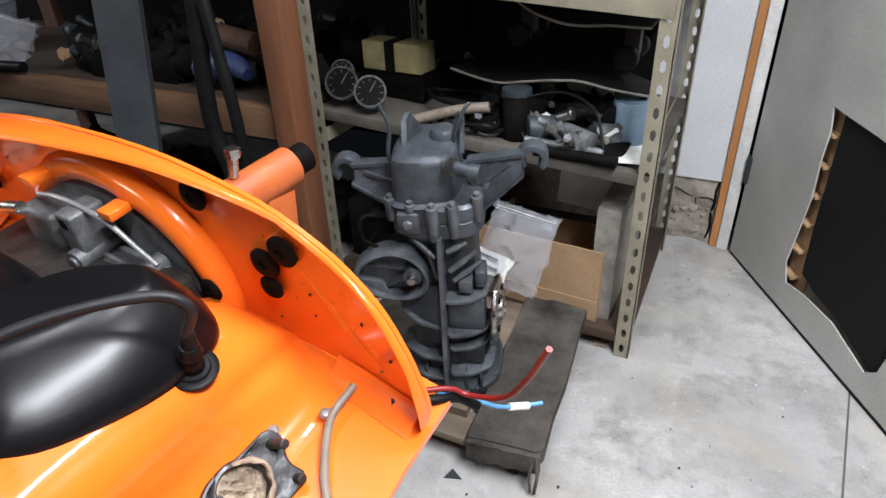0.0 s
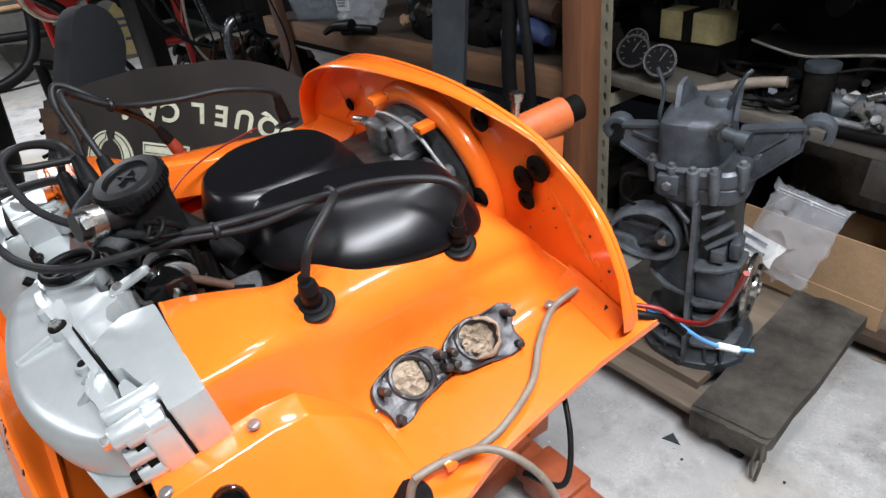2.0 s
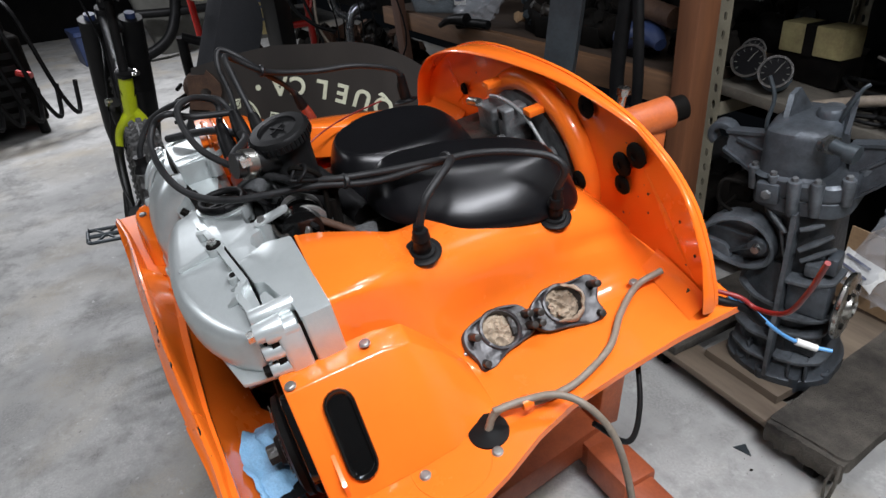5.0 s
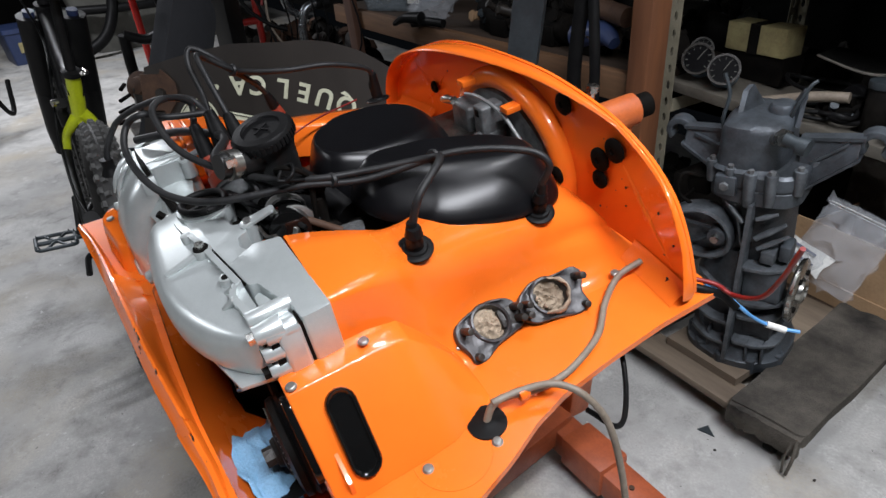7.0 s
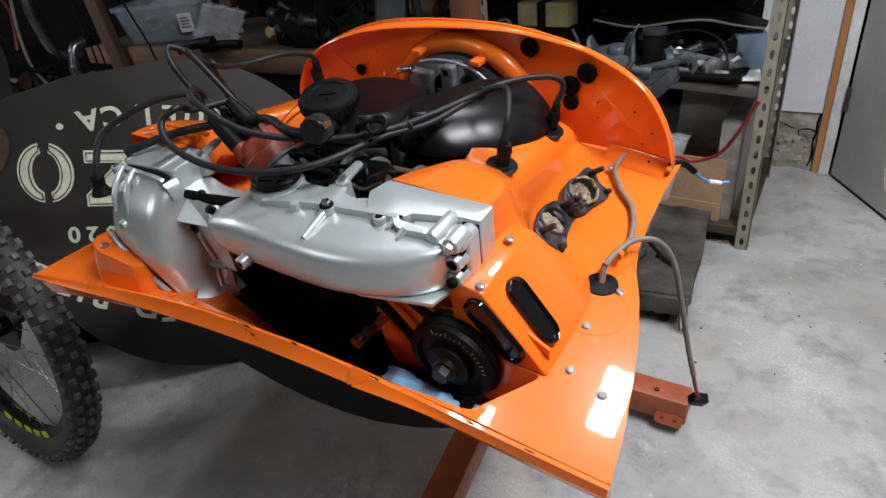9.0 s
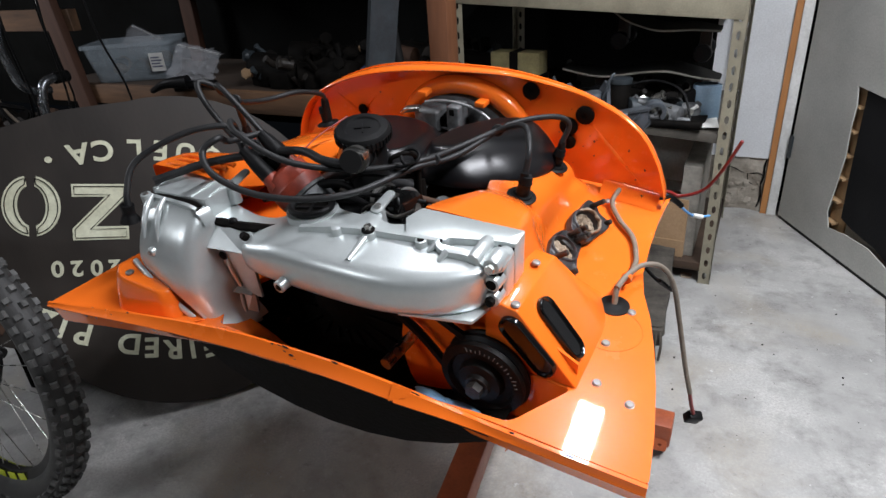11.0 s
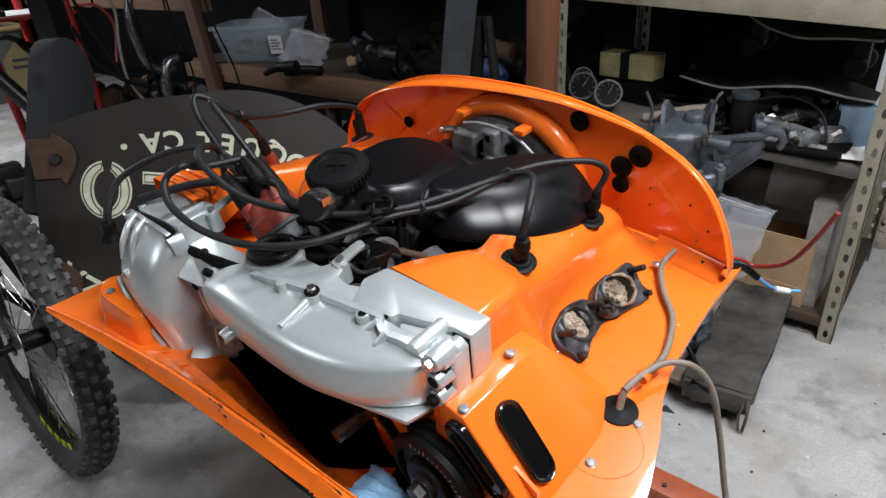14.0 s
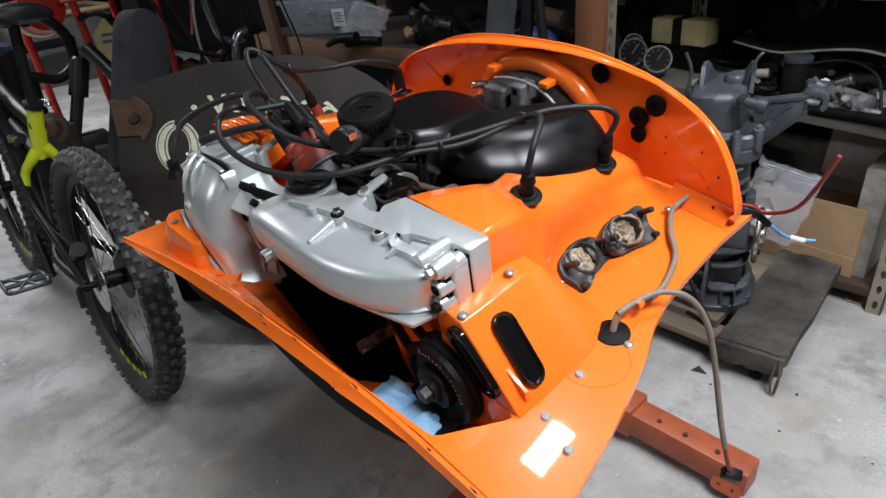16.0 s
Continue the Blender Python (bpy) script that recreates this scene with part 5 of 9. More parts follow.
pressed_cover([(-0.05, 0.025), (0.025, 0.04), (0.065, 0.13), (0.055, 0.25), (0.01, 0.31), (-0.08, 0.335), (-0.17, 0.315), (-0.215, 0.24), (-0.2, 0.13), (-0.13, 0.05)], [(-0.045, 0.06), (-0.005, 0.075), (0.01, 0.12), (-0.01, 0.22), (-0.04, 0.27), (-0.09, 0.29), (-0.15, 0.28), (-0.175, 0.23), (-0.16, 0.14), (-0.1, 0.075)], 0.08, 0.215, 0.16)

# oil filler with its knurled cap
CAP = Matrix.Translation((0.012, -0.024, 0.274)) @ pose(0, 0, 0, 8, 4, 0)
bm = bmesh.new()
prof = [(0.043, 0.0), (0.047, 0.004), (0.047, 0.017), (0.043, 0.022), (0.031, 0.023), (0.029, 0.02), (0.01, 0.02)]
lathe(bm, prof, CAP, 40)
filler_cap = epart("filler_cap", bm, RUBBER, None, "black knurled oil filler cap")
bm = bmesh.new()
box(bm, 0.0455, 0.049, -0.0018, 0.0018, 0.004, 0.016)
scaled(bm, U)
knurl = mesh_from(bm, "knurl")
knurl.materials.append(RUBBER)
for k in range(40):
    ob = new("knurl", knurl)
    ob.parent = filler_cap
    m = CAP @ Matrix.Rotation(2 * math.pi * k / 40, 4, "Z")
    m.translation = m.translation * U
    ob.matrix_basis = m
for a in (35, 125):
    bm = bmesh.new()
    box(bm, -0.014, 0.014, -0.0013, 0.0013, 0.018, 0.0222, CAP @ pose(0, 0, 0, 0, 0, a))
    epart("cap_bar", bm, RUBBER, filler_cap)
bm = bmesh.new()
lathe(bm, [(0.05, 0.08), (0.042, 0.14), (0.034, 0.18), (0.035, 0.26), (0.04, 0.277)], Matrix.Translation((0.012, -0.02, 0)), 24)
sweep(bm, [(0.018, -0.035, 0.248), (0.03, -0.065, 0.262), (0.042, -0.105, 0.274)], 0.019, 14)
sweep(bm, [(0.03, -0.03, 0.17), (0.06, -0.04, 0.14), (0.08, -0.02, 0.1)], 0.024, 12)
epart("filler_neck", bm, BLACK_PAINT, None, "black oil filler neck")
bm = bmesh.new()
sweep(bm, [(0.034, -0.078, 0.2655), (0.04, -0.094, 0.271)], 0.0225, 18, 0)
box(bm, 0.05, 0.062, -0.095, -0.08, 0.276, 0.288)
epart("hose_clamp", bm, STEEL, None, "shiny steel hose clamp")
bm = bmesh.new()
sweep(bm, [(0.086, 0.015, 0.222), (0.09, 0.012, 0.19), (0.102, 0.0, 0.11)], 0.0075, 8)
cyl(bm, (0.086, 0.015, 0.205), (0.086, 0.015, 0.224), 0.011, 0.011, 6)
epart("dipstick_rod", bm, DARK, None, "dark rod with a steel cap nut")
bm = bmesh.new()
sweep(bm, [(0.09, 0.012, 0.215), (0.1, -0.005, 0.25), (0.092, -0.025, 0.262), (0.07, -0.035, 0.25), (0.066, -0.02, 0.225), (0.085, 0.0, 0.21)], 0.0042, 8)
epart("wire_loop", bm, DARK)
# pipes and hoses in the middle
for pts, r, mat in (([(-0.1, -0.1, 0.16), (0.0, -0.09, 0.165), (0.07, -0.06, 0.17), (0.1, 0.0, 0.16)], 0.014, RUBBER), ([(-0.06, -0.05, 0.13), (0.03, -0.05, 0.14), (0.1, -0.04, 0.15)], 0.022, DARK), ([(-0.12, 0.0, 0.14), (-0.05, 0.0, 0.18), (0.02, 0.03, 0.16), (0.08, 0.05, 0.14)], 0.02, RUBBER),
                    ([(-0.18, -0.1, 0.15), (-0.1, -0.07, 0.175), (-0.03, -0.05, 0.19), (0.02, -0.05, 0.17)], 0.008, RUBBER), ([(0.05, -0.05, 0.15), (0.1, -0.03, 0.18), (0.13, 0.02, 0.15)], 0.006, RUST)):
    bm = bmesh.new()
    sweep(bm, pts, r, 10)
    epart("hose", bm, mat, None)
bm = bmesh.new()
for k in range(5):
    box(bm, -0.15 + 0.05 * k, -0.12 + 0.05 * k, -0.055, 0.02, 0.09, 0.125 + 0.012 * (k % 2))
cyl(bm, (-0.08, -0.08, 0.12), (-0.02, -0.08, 0.12), 0.03)
bevel(bm, 0.004)
epart("linkage", bm, GREASY)
# black pump body, clip and strap under the cables
bm = bmesh.new()
lathe(bm, [(0.012, -0.05), (0.03, -0.046), (0.031, -0.01), (0.027, -0.008), (0.027, 0.004), (0.031, 0.006), (0.031, 0.04), (0.014, 0.046)], Matrix.Translation((0.075, -0.042, 0.168)) @ pose(0, 0, 0, 0, 82, -12), 24)
pump = epart("fuel_pump", bm, GLOSS_BLACK, None, "glossy black pump body")
for x in (0.05, 0.095):
    bm = bmesh.new()
    lathe(bm, [(0.0315, -0.003), (0.0335, -0.002), (0.0335, 0.002), (0.0315, 0.003)], Matrix.Translation((x, -0.038, 0.168)) @ pose(0, 0, 0, 0, 82, -12), 24)
    epart("band", bm, SCREW, pump, "thin metal band")
bm = bmesh.new()
sweep(bm, [(0.1, 0.004, 0.2), (0.104, 0.0, 0.16), (0.108, -0.006, 0.12)], 0.009, 10, flat=0.5)
epart("strap", bm, DARK, None, "black strap")
for pts, r in (([(-0.03, -0.1, 0.185), (0.02, -0.085, 0.19), (0.06, -0.08, 0.175), (0.1, -0.06, 0.165)], 0.006), ([(0.0, -0.06, 0.16), (0.05, -0.075, 0.15), (0.12, -0.07, 0.155), (0.14, -0.03, 0.17)], 0.009), ([(0.1, -0.02, 0.13), (0.13, 0.01, 0.14), (0.14, 0.04, 0.13)], 0.013)):
    bm = bmesh.new()
    sweep(bm, pts, r, 10)
    epart("hose", bm, RUBBER)
bm = bmesh.new()
plate(bm, rounded([(0.1, 0.0), (0.145, -0.01), (0.15, 0.05), (0.11, 0.06)], 0.01), 0.004, (), Matrix.Translation((0, 0, 0.142)))
epart("case_plate", bm, ALLOY)
# wire loop with a nut on a rod, and small hoses between pump and filler
bm = bmesh.new()
sweep(bm, [(0.105 + 0.016 * math.cos(radians(a)), -0.028 + 0.012 * math.sin(radians(a)), 0.26 + 0.008 * math.sin(radians(a))) for a in range(-30, 300, 30)] + [(0.1, 0.0, 0.236)], 0.0028, 8, 3)
loop = epart("wire_loop", bm, RUBBER, None, "black wire loop", smooth=80)
bm = bmesh.new()
cyl(bm, (0.1, 0.003, 0.226), (0.1, 0.003, 0.236), 0.0065, 0.0065, 6)
epart("nut", bm, STEEL, loop, "bright steel nut")
bm = bmesh.new()
cyl(bm, (0.1, 0.003, 0.23), (0.106, -0.012, 0.13), 0.0042, 0.0042, 10)
epart("rod", bm, DARK, loop)
for pts, r, mat in (([(-0.04, -0.09, 0.165), (0.0, -0.095, 0.2), (0.05, -0.085, 0.205), (0.09, -0.05, 0.19), (0.13, -0.03, 0.18)], 0.004, RUBBER), ([(0.02, -0.09, 0.15), (0.06, -0.09, 0.19), (0.1, -0.085, 0.175), (0.135, -0.075, 0.19)], 0.0032, GREASY), ([(-0.02, -0.05, 0.2), (0.03, -0.06, 0.225), (0.07, -0.03, 0.215), (0.09, 0.01, 0.2)], 0.003, RUBBER), ([(0.05, -0.095, 0.16), (0.08, -0.1, 0.15), (0.12, -0.09, 0.16), (0.14, -0.06, 0.15)], 0.0055, GREASY)):
    bm = bmesh.new()
    sweep(bm, pts, r, 8, 5)
    epart("small_hose", bm, mat, None, "thin black hose", smooth=80)
for p in ((0.09, -0.06, 0.196), (0.045, -0.088, 0.17), (0.12, -0.045, 0.175)):
    bm = bmesh.new()
    lathe(bm, [(0.0075, -0.003), (0.0085, 0.0), (0.0075, 0.003)], Matrix.Translation(p) @ pose(0, 0, 0, 50, 50, 0), 12)
    epart("hose_clip", bm, STEEL, None, "small steel hose clip")
# distributor
DIST = Matrix.Translation((-0.085, -0.07, 0.142)) @ pose(0, 0, 0, 0, -48.6, 0)
BOOT = DIST.to_3x3() @ Vector((0, 0, 0.066))
TOWERS = [DIST @ Vector((0.03 * math.cos(radians(a)), 0.03 * math.sin(radians(a)), 0.09)) for a in (90, 270, 0, 180)] + [DIST @ Vector((0, 0, 0.092))]
bm = bmesh.new()
lathe(bm, [(0.03, -0.03), (0.043, -0.01), (0.043, 0.022), (0.047, 0.024), (0.047, 0.03)], DIST, 24)
distributor = epart("distributor", bm, ALLOY, None, "alloy distributor with a red cap")
bm = bmesh.new()
lathe(bm, [(0.048, 0.03), (0.049, 0.052), (0.045, 0.056), (0.043, 0.078), (0.036, 0.084), (0.012, 0.085)], DIST, 24)
for p in TOWERS:
    cyl(bm, p - BOOT * 0.35, p + BOOT * 0.12, 0.0165, 0.0145, 14)
epart("distributor_cap", bm, RED_PLASTIC, distributor, "brick red distributor cap")


def cable(name, pts, r, mat, label, boots=()):
    bm = bmesh.new()
    sweep(bm, pts, r, 10, 8)
    c = epart(name, bm, mat, None, label, smooth=80)
    for a, b, r0, r1 in boots:
        bm = bmesh.new()
        sweep(bm, [a, tuple(Vector(a).lerp(Vector(b), 0.5)), b], [r0, r0 * 0.9, r1], 12, 4)
        epart("boot", bm, RUBBER, c, "black rubber boot", smooth=60)
    return c


LEAD = "black ignition cable"


def plug_seal(x, y, z, tilt=(0, 0)):
    bm = bmesh.new()
    m = Matrix.Translation((x, y, z)) @ pose(0, 0, 0, tilt[0], tilt[1])
    lathe(bm, [(0.026, 0), (0.0265, 0.002), (0.025, 0.0035), (0.0185, 0.0035), (0.017, 0.006), (0.0125, 0.0065), (0.0115, 0.012), (0.0125, 0.014), (0.0115, 0.017), (0.0115, 0.028), (0.0128, 0.03), (0.0115, 0.033), (0.011, 0.04), (0.009, 0.044)], m, 24)
    epart("plug_seal", bm, RUBBER, None, "black rubber spark plug seal", smooth=50)


plug_seal(0.259, 0.08, 0.163, (0, 12))
plug_seal(0.242, 0.3, 0.112, (0, 14))
plug_seal(-0.342, 0.296, 0.108, (0, -12))
bm = bmesh.new()
sweep(bm, [(-0.381, 0.076, 0.165), (-0.379, 0.083, 0.138), (-0.376, 0.09, 0.1)], [0.0095, 0.0125, 0.012], 12, 4)
epart("plug_connector", bm, RED_PLASTIC, None, "brick red spark plug connector", smooth=60)
d = [tuple(p) for p in TOWERS]
e = [tuple(p + BOOT) for p in TOWERS]
PLUG_BOOTS = [((0.262, 0.079, 0.172), (0.264, 0.08, 0.212), 0.0105, 0.007), ((0.248, 0.299, 0.125), (0.254, 0.303, 0.17), 0.0105, 0.007), ((-0.342, 0.297, 0.118), (-0.339, 0.294, 0.172), 0.0115, 0.0085), ((-0.381, 0.077, 0.158), (-0.374, 0.068, 0.194), 0.0115, 0.007)]


def tower_boot(k):
    return (d[k], e[k], 0.0155, 0.0095)


# two leads run together over the covers to the near plugs
cable("ignition_cable", [(0.264, 0.08, 0.205), (0.262, 0.1, 0.245), (0.232, 0.15, 0.262), (0.173, 0.165, 0.236), (0.13, 0.08, 0.23), (0.1, 0.0, 0.236), (0.03, -0.075, 0.243), (-0.06, -0.14, 0.27), (-0.143, -0.154, 0.31), (-0.185, -0.125, 0.312), (-0.218, -0.09, 0.28), e[1]], 0.0056, CABLE_BLACK, LEAD, [PLUG_BOOTS[0], tower_boot(1)])
cable("ignition_cable", [(0.252, 0.3, 0.165), (0.262, 0.31, 0.205), (0.235, 0.285, 0.226), (0.18, 0.2, 0.234), (0.135, 0.075, 0.22), (0.1, -0.012, 0.23), (0.06, -0.123, 0.233), (-0.005, -0.18, 0.234), (-0.086, -0.208, 0.242), (-0.152, -0.215, 0.265), (-0.182, -0.198, 0.29), (-0.17, -0.17, 0.304), (-0.19, -0.135, 0.28), e[2]], 0.0056, CABLE_BLACK, LEAD, [PLUG_BOOTS[1], tower_boot(2)])
# two leads arch over to the far plugs
cable("ignition_cable", [(-0.34, 0.296, 0.16), (-0.335, 0.28, 0.19), (-0.33, 0.2, 0.225), (-0.342, 0.12, 0.236), (-0.332, 0.05, 0.258), (-0.316, 0.011, 0.28), (-0.312, -0.025, 0.312), (-0.289, -0.044, 0.331), (-0.255, -0.045, 0.305), e[0]], 0.0056, CABLE_BLACK, LEAD, [PLUG_BOOTS[2], tower_boot(0)])
cable("ignition_cable", [(-0.376, 0.07, 0.188), (-0.36, 0.052, 0.222), (-0.328, 0.018, 0.268), (-0.325, -0.015, 0.31), (-0.338, -0.045, 0.332), (-0.322, -0.06, 0.31), (-0.285, -0.06, 0.26), e[3]], 0.0056, CABLE_BLACK, LEAD, [PLUG_BOOTS[3], tower_boot(3)])
cable("ignition_cable", [e[4], (-0.232, -0.075, 0.262), (-0.252, -0.09, 0.278), (-0.3, -0.14, 0.275), (-0.35, -0.21, 0.245), (-0.345, -0.25, 0.205), (-0.338, -0.262, 0.178)], 0.0056, CABLE_BLACK, "black coil lead with a hanging boot", [tower_boot(4), ((-0.34, -0.262, 0.186), (-0.34, -0.266, 0.155), 0.012, 0.018)])
cable("breather_hose", [(0.022, -0.098, 0.262), (-0.02, -0.1, 0.262), (-0.1, -0.07, 0.25), (-0.2, -0.09, 0.23), (-0.28, -0.13, 0.215), (-0.335, -0.2, 0.203)], 0.0075, CABLE_BLACK, "black rubber hose")
for p in ((0.172, 0.17, 0.235), (-0.318, 0.012, 0.278), (0.115, 0.03, 0.228)):
    bm = bmesh.new()
    lathe(bm, [(0.01, -0.004), (0.012, 0), (0.01, 0.004)], Matrix.Translation(p) @ pose(0, 0, 0, 60, 40, 0), 12)
    epart("cable_tie", bm, CABLE_BLACK)
# engine harness: grommet, sheath, loose plug
bm = bmesh.new()
lathe(bm, [(0.027, 0), (0.0265, 0.0025), (0.02, 0.0035), (0.013, 0.004), (0.009, 0.006)], Matrix.Translation((0.448, 0.056, 0.0)), 24)
epart("harness_grommet", bm, RUBBER, None, "black rubber harness grommet")
cable("harness_cable", [(0.448, 0.056, 0.004), (0.446, 0.068, 0.024), (0.447, 0.09, 0.028), (0.451, 0.129, 0.014), (0.452, 0.163, 0.01), (0.448, 0.2, 0.01), (0.424, 0.264, 0.01), (0.383, 0.314, 0.012), (0.353, 0.367, 0.016), (0.354, 0.413, 0.024)], 0.0052, CABLE_GREY, "grey sheathed wiring harness")
cable("harness_cable", [(0.446, 0.068, 0.03), (0.452, 0.11, 0.03), (0.47, 0.15, 0.032), (0.5, 0.175, 0.02), (0.525, 0.195, -0.03), (0.55, 0.2, -0.12), (0.58, 0.19, -0.22), (0.6, 0.185, -0.28)], 0.005, CABLE_GREY, "grey sheathed wiring harness")
cable("loose_wire", [(0.6, 0.185, -0.28), (0.607, 0.187, -0.31), (0.616, 0.19, -0.34)], 0.004, RED_WIRE, "red wire")
bm = bmesh.new()
box(bm, -0.015, 0.015, -0.01, 0.01, -0.022, 0.008, Matrix.Translation((0.62, 0.196, -0.352)) @ pose(0, 0, 0, 20, 15, 30))
bevel(bm, 0.003)
epart("connector", bm, RUBBER, None, "black plastic connector")
bm = bmesh.new()
lathe(bm, [(0.009, -0.007), (0.0105, 0.0), (0.009, 0.007)], Matrix.Translation((0.452, 0.112, 0.024)) @ pose(0, 0, 0, 90), 14)
epart("harness_clip", bm, ORANGE, base_tin)
cable("loose_wire", [(0.42, 0.44, 0.02), (0.45, 0.47, 0.01), (0.475, 0.48, 0.0), (0.52, 0.475, 0.03), (0.548, 0.465, 0.09), (0.57, 0.453, 0.162)], 0.0036, RED_WIRE, "stiff red battery wire")
cable("loose_wire", [(0.44, 0.46, 0.01), (0.465, 0.49, -0.02), (0.49, 0.52, -0.06), (0.51, 0.55, -0.085), (0.537, 0.576, -0.091)], 0.003, BLUE_WIRE, "blue wire with a clear sleeve")
bm = bmesh.new()
sweep(bm, [(0.503, 0.54, -0.078), (0.522, 0.562, -0.09)], 0.0055, 10, 0)
epart("wire_sleeve", bm, PAPER)
cable("loose_wire", [(0.4, 0.42, 0.01), (0.44, 0.45, 0.005), (0.46, 0.477, -0.01), (0.48, 0.49, -0.03)], 0.0065, RUBBER, "black taped wire bundle")
cable("loose_wire", [(0.5, 0.18, -0.015), (0.52, 0.22, -0.06), (0.47, 0.28, -0.08), (0.4, 0.33, -0.05)], 0.004, RUBBER, "black wire loop under the tin")
cable("loose_wire", [(-0.2, 0.2, 0.19), (-0.225, 0.12, 0.17), (-0.23, 0.06, 0.15), (-0.2, 0.02, 0.14)], 0.0016, RED_WIRE, "thin red wire")
# towel in the fan bay
bm = bmesh.new()
n = 16
rows = []
for side in (0, 1):
    for i in range(n + 1):
        u = i / n if side == 0 else 1 - i / n
        row = []
        for j in range(n + 1):
            v = j / n
            p = Vector((0.19 + 0.18 * u, -0.25 + 0.06 * v, -0.078 + 0.03 * math.sin(3 * u) * (1 - v) - 0.01 * v))
            p += Vector(noise.noise_vector(Vector((u * 3.5, v * 3.5, 1)))) * 0.014 + Vector(noise.noise_vector(Vector((u * 9, v * 9, 4)))) * 0.006
            row.append(ENGINE_POSE @ ((p - Vector((0, 0, 0.004 * side))) * U))
        rows.append(row)
loft(bm, rows + rows[:1])
tagged(part("shop_towel", bm, CLOTH_BLUE, smooth=60), "crumpled light blue shop towel under the pulley", "towel")

# ---- engine stand ----
stand = thing("engine_stand", "orange tubular steel engine stand with red oxide legs", "engine stand")


def tube_box(bm, p, q, w):
    p, q = Vector(p), Vector(q)
    d = q - p
    m = Matrix.Translation((p + q) / 2) @ d.to_track_quat("Y", "Z").to_matrix().to_4x4()
    box(bm, -w / 2, w / 2, -d.length / 2, d.length / 2, -w / 2, w / 2, m)


bm = bmesh.new()
cyl(bm, (-0.6, 0.46, 0.74), (-0.555, 0.695, 0.772), 0.029, 0.029, 24)
part("swivel_tube", bm, STAND_ORANGE, stand)
bm = bmesh.new()
cyl(bm, (-0.557, 0.685, 0.771), (-0.549, 0.725, 0.777), 0.022, 0.022, 24)
part("tube_tip", bm, DARK, stand, "grey tube end")
bm = bmesh.new()
cyl(bm, (-0.572, 0.6, 0.79), (-0.565, 0.6, 0.825), 0.007, 0.007, 10)
cyl(bm, (-0.565, 0.6, 0.82), (-0.564, 0.6, 0.832), 0.011, 0.011, 6)
part("locking_bolt", bm, STEEL, stand)
bm = bmesh.new()
tube_box(bm, (-0.575, 0.66, 0.76), (-0.575, 0.6, 0.08), 0.06)
bevel(bm, 0.005)
part("upright", bm, STAND_ORANGE, stand)
bm = bmesh.new()
plate(bm, rounded([(-0.1, -0.1), (0.1, -0.1), (0.1, 0.1), (-0.1, 0.1)], 0.02), 0.012, (), Matrix.Translation((-0.6, 0.48, 0.72)) @ pose(0, 0, 0, 80))
part("mount_plate", bm, STAND_ORANGE, stand)
bm = bmesh.new()
tube_box(bm, (-0.95, 0.54, 0.075), (-0.13, 0.545, 0.06), 0.062)
bevel(bm, 0.004)
part("cross_tube", bm, STAND_RED, stand)
bm = bmesh.new()
tube_box(bm, (-0.56, 0.56, 0.085), (-0.43, -0.42, 0.075), 0.062)
bevel(bm, 0.004)
part("long_leg", bm, STAND_RED, stand)
bm = bmesh.new()
box(bm, -0.5, -0.385, 0.504, 0.584, 0.03, 0.108)
bevel(bm, 0.006)
part("socket", bm, STAND_RED, stand)
for x, y in ((-0.16, 0.545), (-0.92, 0.54), (-0.44, -0.4)):
    bm = bmesh.new()
    cyl(bm, (x - 0.012, y, 0.025), (x + 0.012, y, 0.025), 0.025, 0.025, 16)
    box(bm, x - 0.018, x + 0.018, y - 0.012, y + 0.012, 0.02, 0.06)
    part("castor", bm, DARK, stand)
for x in (-0.33, -0.27, -0.2):
    bm = bmesh.new()
    cyl(bm, (x, 0.535, 0.085), (x, 0.535, 0.0985 - 0.018 * (x + 0.33)), 0.006, 0.0055, 8)
    part("bolt", bm, RUST, stand)

bm = bmesh.new()
plate(bm, rounded([(-0.03, -0.014), (0.03, -0.014), (0.03, 0.014), (-0.03, 0.014)], 0.01), 0.006, [circle(-0.014, 0, 0.004, 10), circle(0.014, 0, 0.004, 10)], pose(-0.165, 0.507, 0.04, 70, 0, 0))
part("castor_tab", bm, STAND_RED, stand, "small tab with two holes")

# ---- gearbox on its dolly ----
dolly = thing("wooden_dolly", "wooden furniture dolly with a dusty black carpeted board", "dolly")
bm = bmesh.new()
plate(bm, rounded([(-0.365, 0.885), (-0.205, 0.905), (-0.245, 1.455), (-0.415, 1.43)], 0.015), 0.03, (), Matrix.Translation((0, 0, 0.108)))
bmesh.ops.subdivide_edges(bm, edges=[e for e in bm.edges if e.calc_length() > 0.06], cuts=4, use_grid_fill=True)
rough_up(bm, 0.008, 0.05, 2)
part("carpet_board", bm, CARPET, dolly, "dusty black carpeted board", smooth=60)
for k in range(9):
    bm = bmesh.new()
    x = -0.355 + 0.15 * random.random() ** 2
    y = 0.885 + 0.02 * (x + 0.36) / 0.15
    sweep(bm, [(x, y, 0.1), (x + 0.01 * random.random(), y - 0.012, 0.075), (x + 0.02 * (random.random() - 0.5), y - 0.014, 0.065 - 0.03 * random.random())], 0.0012, 4, 3)
    part("thread", bm, CARPET, dolly)
for pts, r in (([(-0.215, 0.9, 0.1), (-0.207, 0.885, 0.06), (-0.21, 0.88, 0.01)], 0.004), ([(-0.222, 0.9, 0.1), (-0.223, 0.883, 0.05), (-0.218, 0.878, 0.012)], 0.003)):
    bm = bmesh.new()
    sweep(bm, pts, r, 6)
    part("thread", bm, CARPET, dolly)
